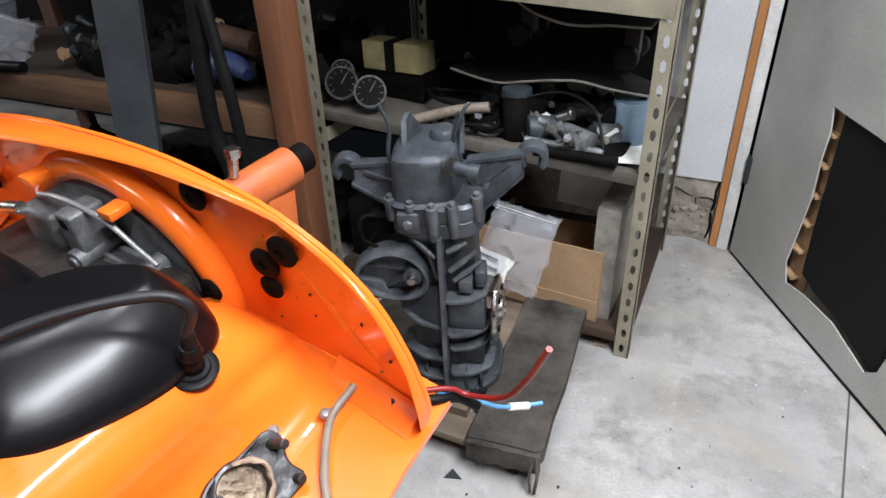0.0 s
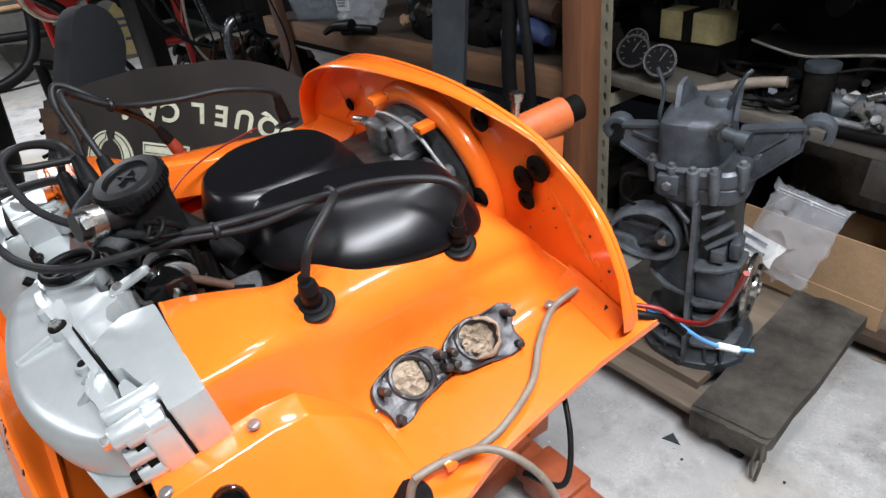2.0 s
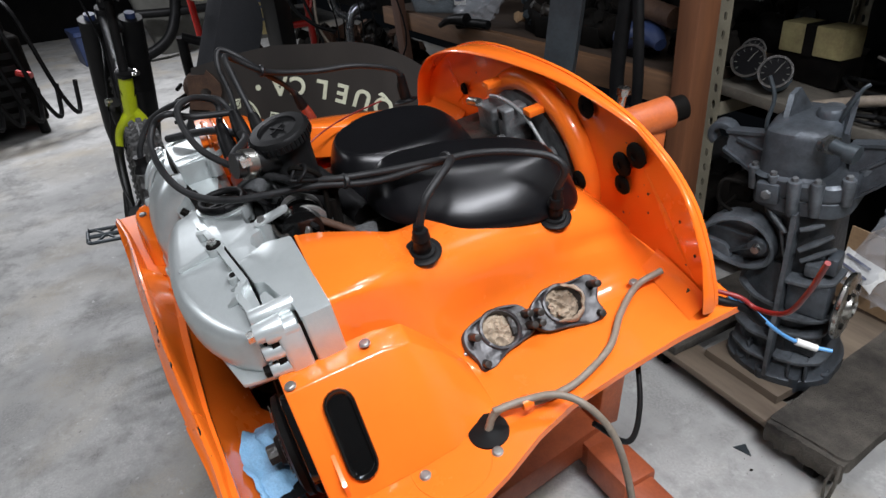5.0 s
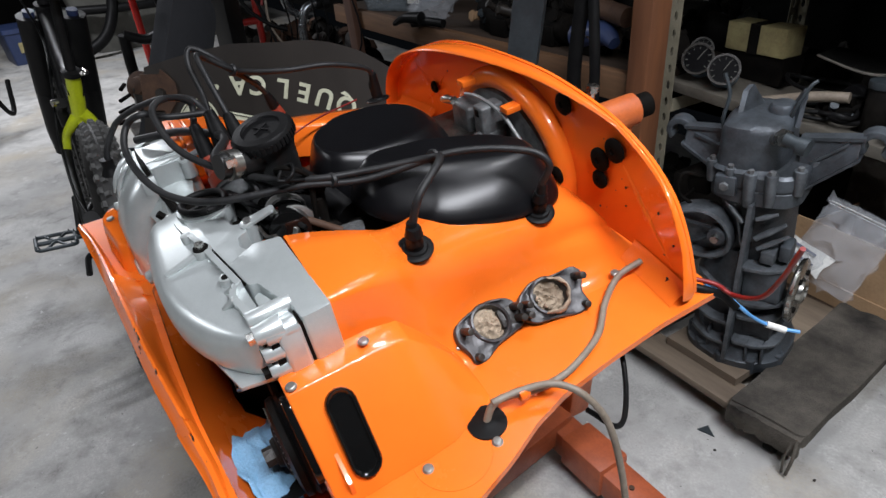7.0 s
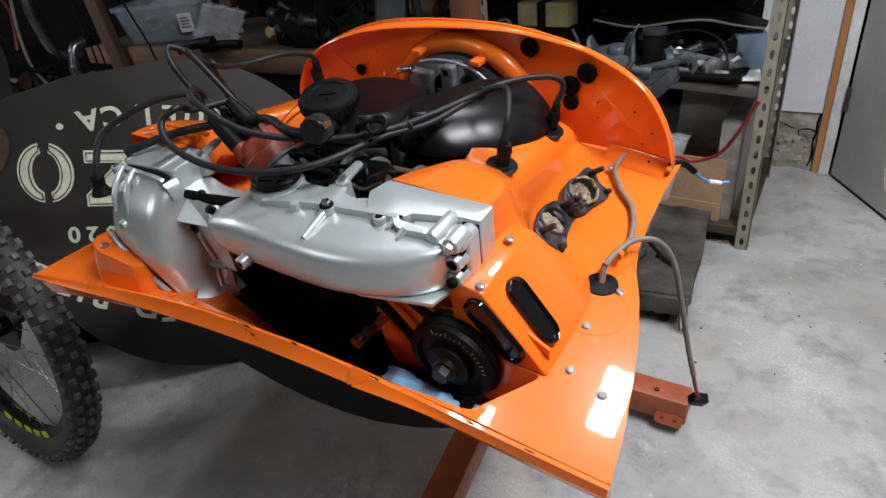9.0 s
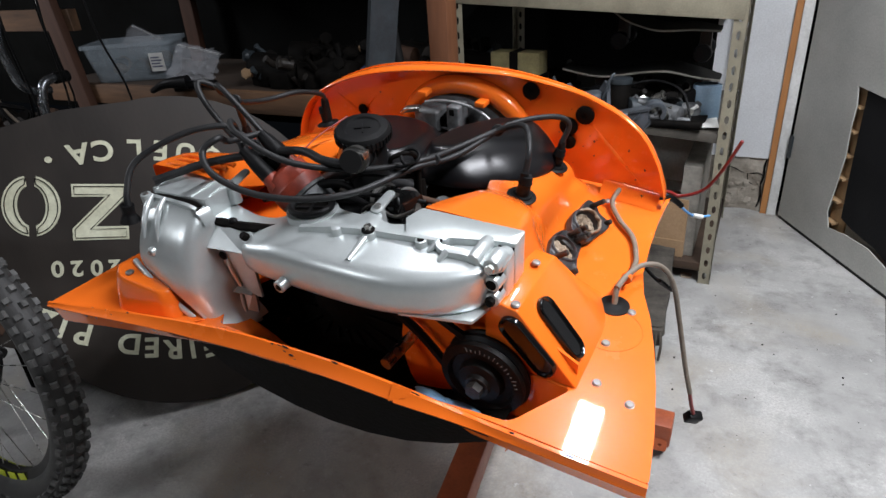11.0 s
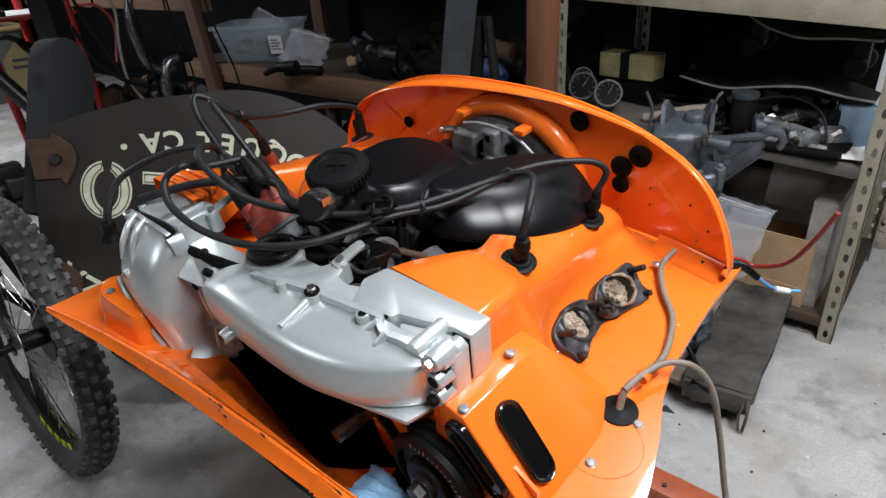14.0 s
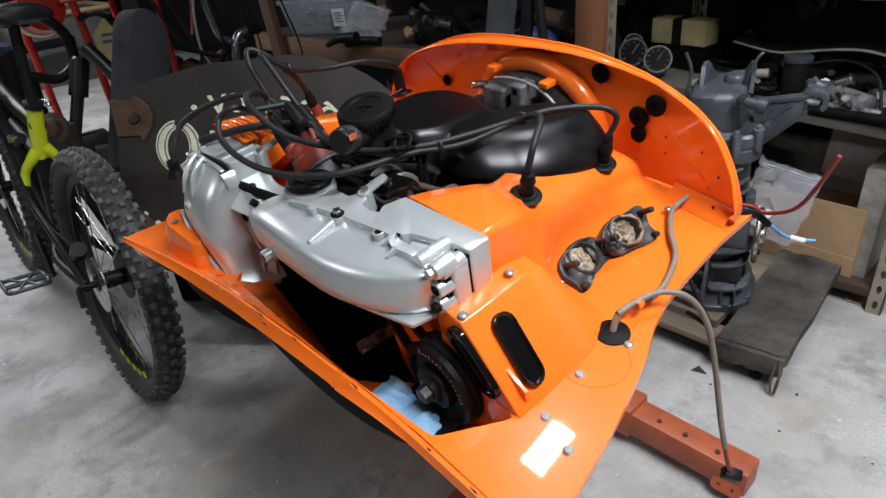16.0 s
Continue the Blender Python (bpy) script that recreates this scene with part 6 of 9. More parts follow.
bm = bmesh.new()
rows = []
for k in range(13):
    x = -0.362 + 0.155 * k / 12
    y = 0.884 + 0.02 * k / 12
    w = 0.006 * noise.noise(Vector((k * 0.7, 0, 0)))
    rows.append([(x, y + 0.01, 0.106), (x, y - 0.008 + w, 0.1), (x, y - 0.012 + w, 0.07 + w), (x, y - 0.004, 0.045 + 2 * w), (x, y + 0.004, 0.05 + 2 * w), (x, y + 0.0, 0.075)])
loft(bm, rows, closed=True)
part("folded_edge", bm, CARPET, dolly, "folded frayed carpet edge", smooth=60)
for y0, y1 in ((0.9, 0.985), (1.38, 1.45)):
    bm = bmesh.new()
    box(bm, -0.8, -0.3, y0, y1, 0.055, 0.075)
    bevel(bm, 0.003)
    part("cross_board", bm, DOLLY_WOOD, dolly)
bm = bmesh.new()
box(bm, -0.8, -0.64, 0.9, 1.44, 0.077, 0.1)
bevel(bm, 0.003)
part("carpet_board", bm, CARPET, dolly)
bm = bmesh.new()
box(bm, -0.6, -0.4, 0.96, 1.4, 0.0765, 0.098)
part("middle_board", bm, DOLLY_WOOD, dolly)
for x, y in ((-0.27, 0.93), (-0.7, 0.94), (-0.3, 1.41), (-0.7, 1.41)):
    bm = bmesh.new()
    cyl(bm, (x - 0.011, y, 0.026), (x + 0.011, y, 0.026), 0.026, 0.026, 16)
    box(bm, x - 0.017, x + 0.017, y - 0.015, y + 0.015, 0.035, 0.056)
    part("castor", bm, DARK, dolly)

# gearbox stands on its bell, nose up
GB = Matrix.Translation((-0.478, 1.105, 0.1)) @ pose(0, 0, 0, 9, 1, 0) @ pose(0, 0, 0, 0, 0, 18)
gearbox = thing("gearbox", "grimy grey cast alloy transaxle standing on end on a wooden dolly", "gearbox", GB)


def gp(name, bm, mat=None, label="", smooth=35, parent=None):
    return part(name, bm, mat or GEARBOX, parent or gearbox, label, smooth=smooth)


def gcast(name, outline, levels, b=0.004, parent=None, mat=None, smooth=40):
    bm = bmesh.new()
    loft(bm, [[(x * k + dx, y * k + dy, z) for x, y in outline] for z, k, dx, dy in levels], closed=True)
    bevel(bm, b, 2, 40)
    return gp(name, bm, mat, "", smooth, parent)


def gbox(name, a, parent=None, b=0.004, mat=None, m=I4):
    bm = bmesh.new()
    box(bm, *a, m)
    bevel(bm, b)
    return gp(name, bm, mat, "", 35, parent)


def gledge(outline, z, thick, parent, lift=0.0):
    """A cast ledge, a little higher towards its outer corner."""
    bm = bmesh.new()
    plate(bm, rounded(outline, 0.012, 3), thick, (), Matrix.Translation((0, 0, z)))
    for v in bm.verts:
        v.co.z += lift * abs(v.co.x) / 0.1
    bevel(bm, 0.002, 2, 40)
    return gp("ledge", bm, GEAR_EDGE, "", 40, parent)


# bell at the floor end
BELL = rounded([(-0.1, -0.085), (-0.03, -0.118), (0.04, -0.11), (0.092, -0.07), (0.102, 0.03), (0.06, 0.1), (-0.07, 0.1), (-0.118, 0.02), (-0.122, -0.05)], 0.03, 4)
bell = gcast("bell_housing", BELL, [(0.0, 1.03, 0, 0), (0.006, 1.06, 0, 0), (0.034, 1.06, 0, 0), (0.04, 1.0, 0, 0), (0.075, 0.93, 0, 0), (0.09, 0.8, 0, 0)], 0.003)
for a in (200, 232, 262, 296, 330):
    bm = bmesh.new()
    x, y = -0.01 + 0.112 * math.cos(radians(a)), 0.112 * math.sin(radians(a))
    lathe(bm, [(0.014, 0), (0.014, 0.042), (0.011, 0.046), (0.007, 0.046), (0.006, 0.04)], Matrix.Translation((x, y, 0)), 14)
    gp("bolt_lug", bm, GEARBOX, "", 35, bell)
CORE = rounded([(-0.072, -0.06), (-0.04, -0.082), (0.03, -0.084), (0.06, -0.055), (0.062, 0.06), (-0.07, 0.06)], 0.02, 4)
case = gcast("main_case", CORE, [(0.08, 1.12, -0.01, 0), (0.2, 1.08, -0.008, 0), (0.3, 1.0, 0, 0), (0.4, 0.94, 0.002, 0), (0.44, 1.02, 0, 0), (0.46, 1.12, 0, 0)], 0.004, None, GEAR_SHADE)
bm = bmesh.new()
loft(bm, [[(x + c, y, z) for x, y in ((-0.0055, -0.06), (0.0055, -0.06), (0.0045, -d), (-0.0045, -d))] for z, c, d in ((0.03, -0.016, 0.124), (0.16, -0.01, 0.127), (0.3, -0.004, 0.124), (0.4, -0.001, 0.116), (0.472, 0.001, 0.112))], closed=True)
bevel(bm, 0.0015)
gp("keel_rib", bm, GEAR_EDGE, "", 35, case)
RIGHT = [(-0.004, -0.118), (0.05, -0.112), (0.084, -0.088), (0.092, -0.03), (-0.004, -0.03)]
OUTER = [(-0.008, -0.118), (-0.06, -0.11), (-0.104, -0.078), (-0.112, -0.02), (-0.008, -0.02)]
for z, k in ((0.318, 1.0), (0.22, 1.0), (0.17, 0.94), (0.1, 1.04)):
    gledge([(x * k, y * k) for x, y in RIGHT], z, 0.0085, case)
for z, k, lift in ((0.243, 1.0, 0.012), (0.15, 1.02, -0.006), (0.085, 1.04, -0.004)):
    gledge([(x * k, y * k) for x, y in OUTER][::-1], z, 0.009, case, lift)
gbox("case_face", (0.0, 0.078, -0.098, -0.04, 0.222, 0.308), case, 0.006)
gbox("case_face", (0.004, 0.07, -0.092, -0.04, 0.104, 0.16), case, 0.006, GEAR_SHADE)
for p in ((-0.02, -0.104), (-0.06, -0.098), (0.03, -0.108), (0.062, -0.1)):
    gbox("bell_rib", (p[0] - 0.003, p[0] + 0.003, p[1] - 0.006, -0.03, 0.04, 0.1), bell, 0.0015)
# hollow cup beside the keel and the bright pads above the ledges
bm = bmesh.new()
loft(bm, [[(-0.012 - 0.086 * t, -0.112 + 0.05 * t ** 2, 0.245 + 0.012 * t), (-0.014 - 0.05 * t, -0.1 + 0.04 * t, 0.345 - 0.035 * t), (-0.012 - 0.045 * t, -0.075 + 0.03 * t, 0.345 - 0.03 * t), (-0.012 - 0.08 * t, -0.085 + 0.05 * t, 0.245 + 0.012 * t)] for t in (0, 0.25, 0.5, 0.75, 1)], closed=True)
gp("cup_wall", bm, GEARBOX, "", 50, case)
gbox("pad", (0.028, 0.056, -0.1, -0.06, 0.326, 0.356), case, 0.004, GEAR_EDGE)
gbox("pad", (0.06, 0.082, -0.085, -0.04, 0.33, 0.37), case, 0.005)
for p, q, w in (((0.014, -0.098, 0.385), (0.066, -0.082, 0.425), 0.006), ((0.02, -0.098, 0.36), (0.074, -0.078, 0.395), 0.005), ((0.012, -0.1, 0.435), (0.05, -0.092, 0.452), 0.005), ((-0.012, -0.1, 0.42), (-0.055, -0.08, 0.452), 0.005), ((-0.012, -0.095, 0.36), (-0.03, -0.085, 0.44), 0.004)):
    bm = bmesh.new()
    sweep(bm, [p, tuple(Vector(p).lerp(Vector(q), 0.5)), q], [w, w * 1.2, w * 0.7], 8, 3)
    gp("cross_rib", bm, GEAR_EDGE, "", 50, case)
# bolted flange below the nose
FL = rounded([(-0.098, -0.07), (-0.06, -0.092), (0.0, -0.098), (0.06, -0.088), (0.082, -0.06), (0.085, 0.05), (0.06, 0.085), (-0.075, 0.085), (-0.1, 0.04)], 0.02, 4)
flange = gcast("gear_flange", FL, [(0.455, 0.9, 0, 0), (0.462, 0.98, 0, 0), (0.492, 0.98, 0, 0), (0.494, 0.95, 0, 0), (0.498, 0.95, 0, 0), (0.5, 0.99, 0, 0), (0.526, 0.99, 0, 0), (0.532, 0.93, 0, 0)], 0.002)
for x, y, z0, z1, r in ((-0.008, -0.1, 0.464, 0.54, 0.0125), (0.03, -0.097, 0.47, 0.542, 0.012), (-0.092, -0.068, 0.49, 0.54, 0.012), (0.072, -0.07, 0.49, 0.545, 0.012), (-0.05, -0.088, 0.505, 0.538, 0.01), (0.084, -0.01, 0.49, 0.54, 0.012), (-0.1, 0.0, 0.49, 0.54, 0.012)):
    bm = bmesh.new()
    cyl(bm, (x, y, z0), (x, y, z1), r * 0.8, r, 14)
    bevel(bm, 0.002)
    lug = gp("flange_lug", bm, GEAR_EDGE, "", 35, flange)
    bm = bmesh.new()
    cyl(bm, (x, y, z1 - 0.002), (x, y, z1 + 0.007), 0.0065, 0.006, 6)
    gp("nut", bm, ALLOY, "", 30, lug)
gbox("plug_pad", (-0.077, -0.034, -0.1, -0.08, 0.477, 0.522), flange, 0.005)
bm = bmesh.new()
cyl(bm, (-0.056, -0.094, 0.5), (-0.056, -0.106, 0.5), 0.0105, 0.009, 6)
gp("drain_plug", bm, ALLOY, "", 35, flange)
# square-shouldered nose
NOSE = rounded([(-0.062, -0.078), (-0.01, -0.086), (0.05, -0.074), (0.062, -0.02), (0.055, 0.07), (-0.055, 0.07), (-0.068, -0.01)], 0.02, 5)
nose = gcast("nose_cone", NOSE, [(0.53, 1.12, -0.02, 0), (0.536, 1.02, -0.021, 0), (0.575, 0.98, -0.021, 0), (0.608, 0.96, -0.021, 0), (0.618, 0.92, -0.021, 0.001), (0.624, 0.8, -0.021, 0.003), (0.625, 0.4, -0.021, 0.01)], 0.002)
bm = bmesh.new()
lathe(bm, [(0.026, 0.61), (0.025, 0.634), (0.02, 0.641), (0.006, 0.643)], Matrix.Translation((0.008, 0.012, 0)), 20)
gp("nose_dome", bm, GEARBOX, "", 45, nose)
for x, s in ((-0.066, 1), (0.05, -1)):
    bm = bmesh.new()
    tri_a = [Vector((x, -0.03, 0.61)), Vector((x + 0.03 * s, 0.035, 0.615)), Vector((x + 0.004 * s, 0.02, 0.668)), Vector((x, 0.0, 0.662))]
    loft(bm, [tri_a, [v + Vector((0.009 * s, 0.004, 0)) for v in tri_a]], closed=True)
    bevel(bm, 0.002)
    gp("nose_ear", bm, GEARBOX, "", 35, nose)
# mounting arms: a thin web between two ribs, ending in an open fork
for s in (-1, 1):
    ex, ez = (-0.19, 0.556) if s < 0 else (0.172, 0.577)
    bm = bmesh.new()
    quad = [Vector((s * 0.05, -0.004, 0.578)), Vector((ex - s * 0.02, -0.004, ez + 0.016)), Vector((ex - s * 0.02, -0.02, ez - 0.018)), Vector((s * 0.066, -0.036, 0.476))]
    loft(bm, [quad, [v + Vector((0, 0.024, 0)) for v in quad]], closed=True)
    bevel(bm, 0.002)
    arm = gp("mount_arm", bm)
    for p, q, w0, w1 in (((s * 0.05, 0.578), (ex - s * 0.015, ez + 0.016), 0.01, 0.012), ((s * 0.066, 0.476), (ex - s * 0.015, ez - 0.018), 0.04, 0.026), ((s * 0.075, 0.535), (ex - s * 0.04, ez + 0.004), 0.022, 0.016)):
        bm = bmesh.new()
        rows = []
        for (x, z), w in ((p, w0), (q, w1)):
            rows.append([(x, -w, z - 0.003), (x, w * 0.8, z - 0.003), (x, w * 0.8, z + 0.004), (x, -w, z + 0.004)])
        loft(bm, rows, closed=True)
        bevel(bm, 0.002)
        gp("arm_rib", bm, GEARBOX, "", 35, arm)
    bm = bmesh.new()
    o = [(ex + 0.03 * math.cos(radians(a)), ez + 0.03 * math.sin(radians(a))) for a in range(-50, 231, 20)]
    n_ = [(ex + 0.016 * math.cos(radians(a)), ez + 0.016 * math.sin(radians(a))) for a in range(230, -51, -20)]
    plate(bm, o + n_, 0.032, (), Matrix.Translation((0, -0.002, 0)) @ pose(0, 0, 0, 90))
    bevel(bm, 0.003)
    gp("fork_lug", bm, GEARBOX, "", 40, arm)
bm = bmesh.new()
cyl(bm, (0.015, -0.06, 0.6), (0.04, -0.09, 0.618), 0.013, 0.013, 14)
sender = gp("speed_sender", bm, STEEL, "bright steel speed sender")
for p, q, r in (((0.035, -0.085, 0.615), (0.042, -0.092, 0.619), 0.018), ((0.041, -0.09, 0.618), (0.068, -0.1, 0.614), 0.012), ((0.066, -0.1, 0.614), (0.084, -0.104, 0.612), 0.017)):
    bm = bmesh.new()
    cyl(bm, p, q, r, r, 6 if r > 0.0175 else 16)
    gp("sender_nut" if r > 0.0175 else "sender_plug", bm, STEEL if r > 0.0175 else GALV, "", 35, sender)
for pts, r in (([(0.02, 0.0, 0.56), (0.03, -0.01, 0.63), (0.05, 0.0, 0.68), (0.06, 0.01, 0.69)], 0.0035), ([(-0.06, 0.0, 0.56), (-0.09, -0.03, 0.6), (-0.085, -0.02, 0.66), (-0.1, -0.01, 0.7)], 0.004)):
    bm = bmesh.new()
    sweep(bm, pts, r, 8)
    gp("breather_pipe", bm, GALV)
# open oval side cover
bm = bmesh.new()
ow = [(-0.108 + 0.078 * math.cos(a) * (1 - 0.1 * math.sin(a)), 0.368 + 0.064 * math.sin(a) * (1 + 0.15 * math.cos(a))) for a in (2 * math.pi * k / 28 for k in range(28))]
iw = [(-0.108 + (x + 0.108) * 0.86, 0.368 + (z - 0.368) * 0.82) for x, z in ow]
loft(bm, [[(x, -0.06, z) for x, z in ow], [(x, -0.1, z) for x, z in ow], [(x, -0.104, z) for x, z in [((a + c) / 2, (b + d) / 2) for (a, b), (c, d) in zip(ow, iw)]], [(x, -0.1, z) for x, z in iw], [(x, -0.075, z) for x, z in iw]], closed=True)
pan = gp("side_cover", bm, GEAR_EDGE, "open oval alloy side cover")
for p, q, r, mat in (((-0.062, -0.07, 0.372), (-0.062, -0.106, 0.372), 0.019, GEARBOX), ((-0.062, -0.1, 0.372), (-0.062, -0.118, 0.372), 0.009, STEEL), ((-0.068, -0.085, 0.364), (-0.125, -0.085, 0.33), 0.005, GEARBOX), ((-0.068, -0.085, 0.378), (-0.155, -0.085, 0.388), 0.004, GEARBOX)):
    bm = bmesh.new()
    cyl(bm, p, q, r, r, 16 if r > 0.01 else 8)
    gp("cover_rib" if r < 0.006 else "cover_boss", bm, mat, "", 40, pan)
bm = bmesh.new()
lathe(bm, [(0.07, 0), (0.074, 0.004), (0.074, 0.01), (0.067, 0.013), (0.03, 0.012), (0.027, 0.02), (0.018, 0.024), (0.012, 0.012)], Matrix.Translation((0.092, -0.035, 0.228)) @ pose(0, 0, 0, 0, 90, -2), 32)
dflange = gp("drive_flange", bm, STEEL, "shiny steel drive flange")
for k in range(4):
    a = math.pi / 2 * k + 0.5
    bm = bmesh.new()
    c = Matrix.Translation((0.092, -0.035, 0.228)) @ pose(0, 0, 0, 0, 90, -2)
    cyl(bm, c @ Vector((0.047 * math.cos(a), 0.047 * math.sin(a), 0.008)), c @ Vector((0.047 * math.cos(a), 0.047 * math.sin(a), 0.017)), 0.007, 0.007, 10)
    gp("flange_bolt", bm, DARK, "", 35, dflange)
bm = bmesh.new()
plate(bm, rounded([(-0.19, 0.318), (-0.15, 0.3), (-0.115, 0.312), (-0.13, 0.35), (-0.18, 0.358)], 0.012), 0.012, [circle(-0.157, 0.326, 0.007, 12)], Matrix.Translation((0, -0.094, 0)) @ pose(0, 0, 0, 90))
bevel(bm, 0.002)
gp("cover_foot", bm, GEAR_EDGE, "", 40, pan)
bm = bmesh.new()
box(bm, -0.15, -0.1, -0.05, 0.0, 0.433, 0.484)
bevel(bm, 0.008, 3)
starter = gp("starter_switch", bm, DARK)
for pts in ([(-0.11, -0.04, 0.472), (-0.15, -0.07, 0.495), (-0.155, -0.08, 0.45), (-0.12, -0.07, 0.416)], [(-0.13, -0.05, 0.45), (-0.16, -0.06, 0.405), (-0.12, -0.06, 0.394)]):
    bm = bmesh.new()
    sweep(bm, pts, 0.004, 8)
    gp("starter_wire", bm, DARK, "", 60, starter)

# ---- slotted steel shelf ----
PX0, PX1, PY0, PY1 = -1.06, -0.118, 1.4, 2.05
SAG = 0.07
shelf = thing("steel_shelf", "beige slotted steel shelf unit full of car parts", "shelf unit")
before = set(scene.objects)
TILT = Matrix.Translation((-0.57, 0, 0)) @ Matrix.Rotation(math.atan(SAG), 4, "Y") @ Matrix.Translation((0.57, 0, 0))


def slotted_post(x, y, sx, sy, z1=2.0):
    """An angle post with keyhole slots down both flanges."""
    bm = bmesh.new()
    n = int(z1 / 0.05)
    w = 0.038
    for axis in (0, 1):
        outer = [(0, 0), (w, 0), (w, z1), (0, z1)]
        holes = []
        for k in range(n):
            c = 0.03 + 0.05 * k
            holes.append([(w * 0.5 + 0.0065 * math.cos(radians(a)), c + 0.009 * math.sin(radians(a)) + (0.005 if 0 < a < 180 else -0.005)) for a in (20, 90, 160, 200, 270, 340)])
        m = Matrix.Translation((x, y, 0)) @ (Matrix.Diagonal((sx, 1, 1, 1)) @ pose(0, 0, 0, 90) if axis == 0 else Matrix.Diagonal((1, sy, 1, 1)) @ pose(0, 0, 0, 90, 0, 90))
        plate(bm, outer, 0.0025, holes, m)
    return part("post", bm, SHELF_STEEL, shelf, "slotted angle post")


slotted_post(PX1, PY0, -1, 1)
slotted_post(PX0, PY0, 1, 1)
slotted_post(PX1, PY1, -1, -1)
slotted_post(PX0, PY1, 1, -1)
for z, h, mat in ((0.562, 0.03, SHELF_DUST_SHADE), (0.075, 0.03, LUMBER), (0.994, 0.09, SHELF_STEEL), (1.5, 0.05, SHELF_STEEL)):
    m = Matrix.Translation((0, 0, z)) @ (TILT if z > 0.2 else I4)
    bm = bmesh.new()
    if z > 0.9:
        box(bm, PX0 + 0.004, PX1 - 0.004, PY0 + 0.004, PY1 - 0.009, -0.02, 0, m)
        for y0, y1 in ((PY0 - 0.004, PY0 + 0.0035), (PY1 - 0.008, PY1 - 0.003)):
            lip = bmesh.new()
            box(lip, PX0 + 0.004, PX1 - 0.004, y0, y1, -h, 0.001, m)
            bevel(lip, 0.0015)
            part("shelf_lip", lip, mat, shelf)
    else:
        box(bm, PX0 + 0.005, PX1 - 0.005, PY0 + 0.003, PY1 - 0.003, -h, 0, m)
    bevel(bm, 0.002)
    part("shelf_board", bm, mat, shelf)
for z in (0.5, 0.03):
    bm = bmesh.new()
    box(bm, PX1 - 0.04, PX1 - 0.036, PY0 + 0.005, PY1 - 0.005, z, z + 0.04)
    part("side_rail", bm, SHELF_STEEL, shelf)
    bm = bmesh.new()
    box(bm, PX0 + 0.036, PX0 + 0.04, PY0 + 0.005, PY1 - 0.005, z, z + 0.04)
    part("side_rail", bm, SHELF_STEEL, shelf)
SZ = 0.541


def gauge(x, y, z, turn, tilt, r=0.042, mat=BLUE_STEEL):
    m = pose(x, y, z, 90 - tilt, 0, turn)
    g = thing("dial_gauge", "round car gauge with a dark dial and pale blue case", "gauge", m, "gauges on the shelf")
    bm = bmesh.new()
    lathe(bm, [(r * 0.6, -0.07), (r * 0.9, -0.06), (r * 0.92, -0.004), (r, -0.002), (r, 0.004), (r * 0.9, 0.005), (r * 0.88, 0.0), (0.004, 0.0)], I4, 28)
    part("case", bm, mat, g)
    bm = bmesh.new()
    plate(bm, circle(0, 0, r * 1.012), 0.008, [circle(0, 0, r * 0.87)], Matrix.Translation((0, 0, 0.0062)))
    part("rim", bm, GREASY, g, "dark rim")
    bm = bmesh.new()
    lathe(bm, [(r * 0.87, 0.0002), (r * 0.86, 0.0018), (0.004, 0.002)], I4, 28)
    face = part("dial", bm, DIAL, g, "black dial with pale ticks")
    bm = bmesh.new()
    for k in range(9):
        box(bm, r * 0.62, r * 0.8, -0.0007, 0.0007, 0.0018, 0.0026, Matrix.Rotation(radians(-40 + 260 * k / 8), 4, "Z"))
    box(bm, -0.002, r * 0.6, -0.0009, 0.0009, 0.002, 0.0032, Matrix.Rotation(radians(60), 4, "Z"))
    part("ticks", bm, TUB_GREY, face)
    return g


gauge(-1.02, 1.52, SZ + 0.068, 24, 26, 0.046)
gauge(-0.92, 1.51, SZ + 0.062, 30, 28, 0.044)
gauge(-1.055, 1.58, SZ + 0.08, 28, 30, 0.034, CARDBOARD)

ybox = thing("yellow_box", "faded yellow cardboard box with a grey tape band", "box", pose(-0.93, 1.7, SZ + 0.02, 0, 0, -6))
bm = bmesh.new()
box(bm, -0.1, 0.1, -0.04, 0.04, 0.06, 0.14)
bevel(bm, 0.003)
part("carton", bm, YELLOW_BOX, ybox)
bm = bmesh.new()
box(bm, -0.02, 0.014, -0.0415, 0.0415, 0.058, 0.1415)
part("tape", bm, DARK, ybox, "grey tape band")
# near-black block put in for the dark beneath the box
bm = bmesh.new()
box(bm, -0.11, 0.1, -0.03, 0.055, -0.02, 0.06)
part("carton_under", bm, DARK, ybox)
# two boards with trucks and wheels, one above the other
BOARDS = (((-0.64, 0.95), (-0.527, 0.862), (-0.443, 0.829), (-0.383, 0.819), (-0.299, 0.821), (-0.215, 0.812)), ((-0.73, 0.672), (-0.591, 0.656), (-0.51, 0.666), (-0.434, 0.677), (-0.358, 0.68), (-0.283, 0.664), (-0.2, 0.646)))
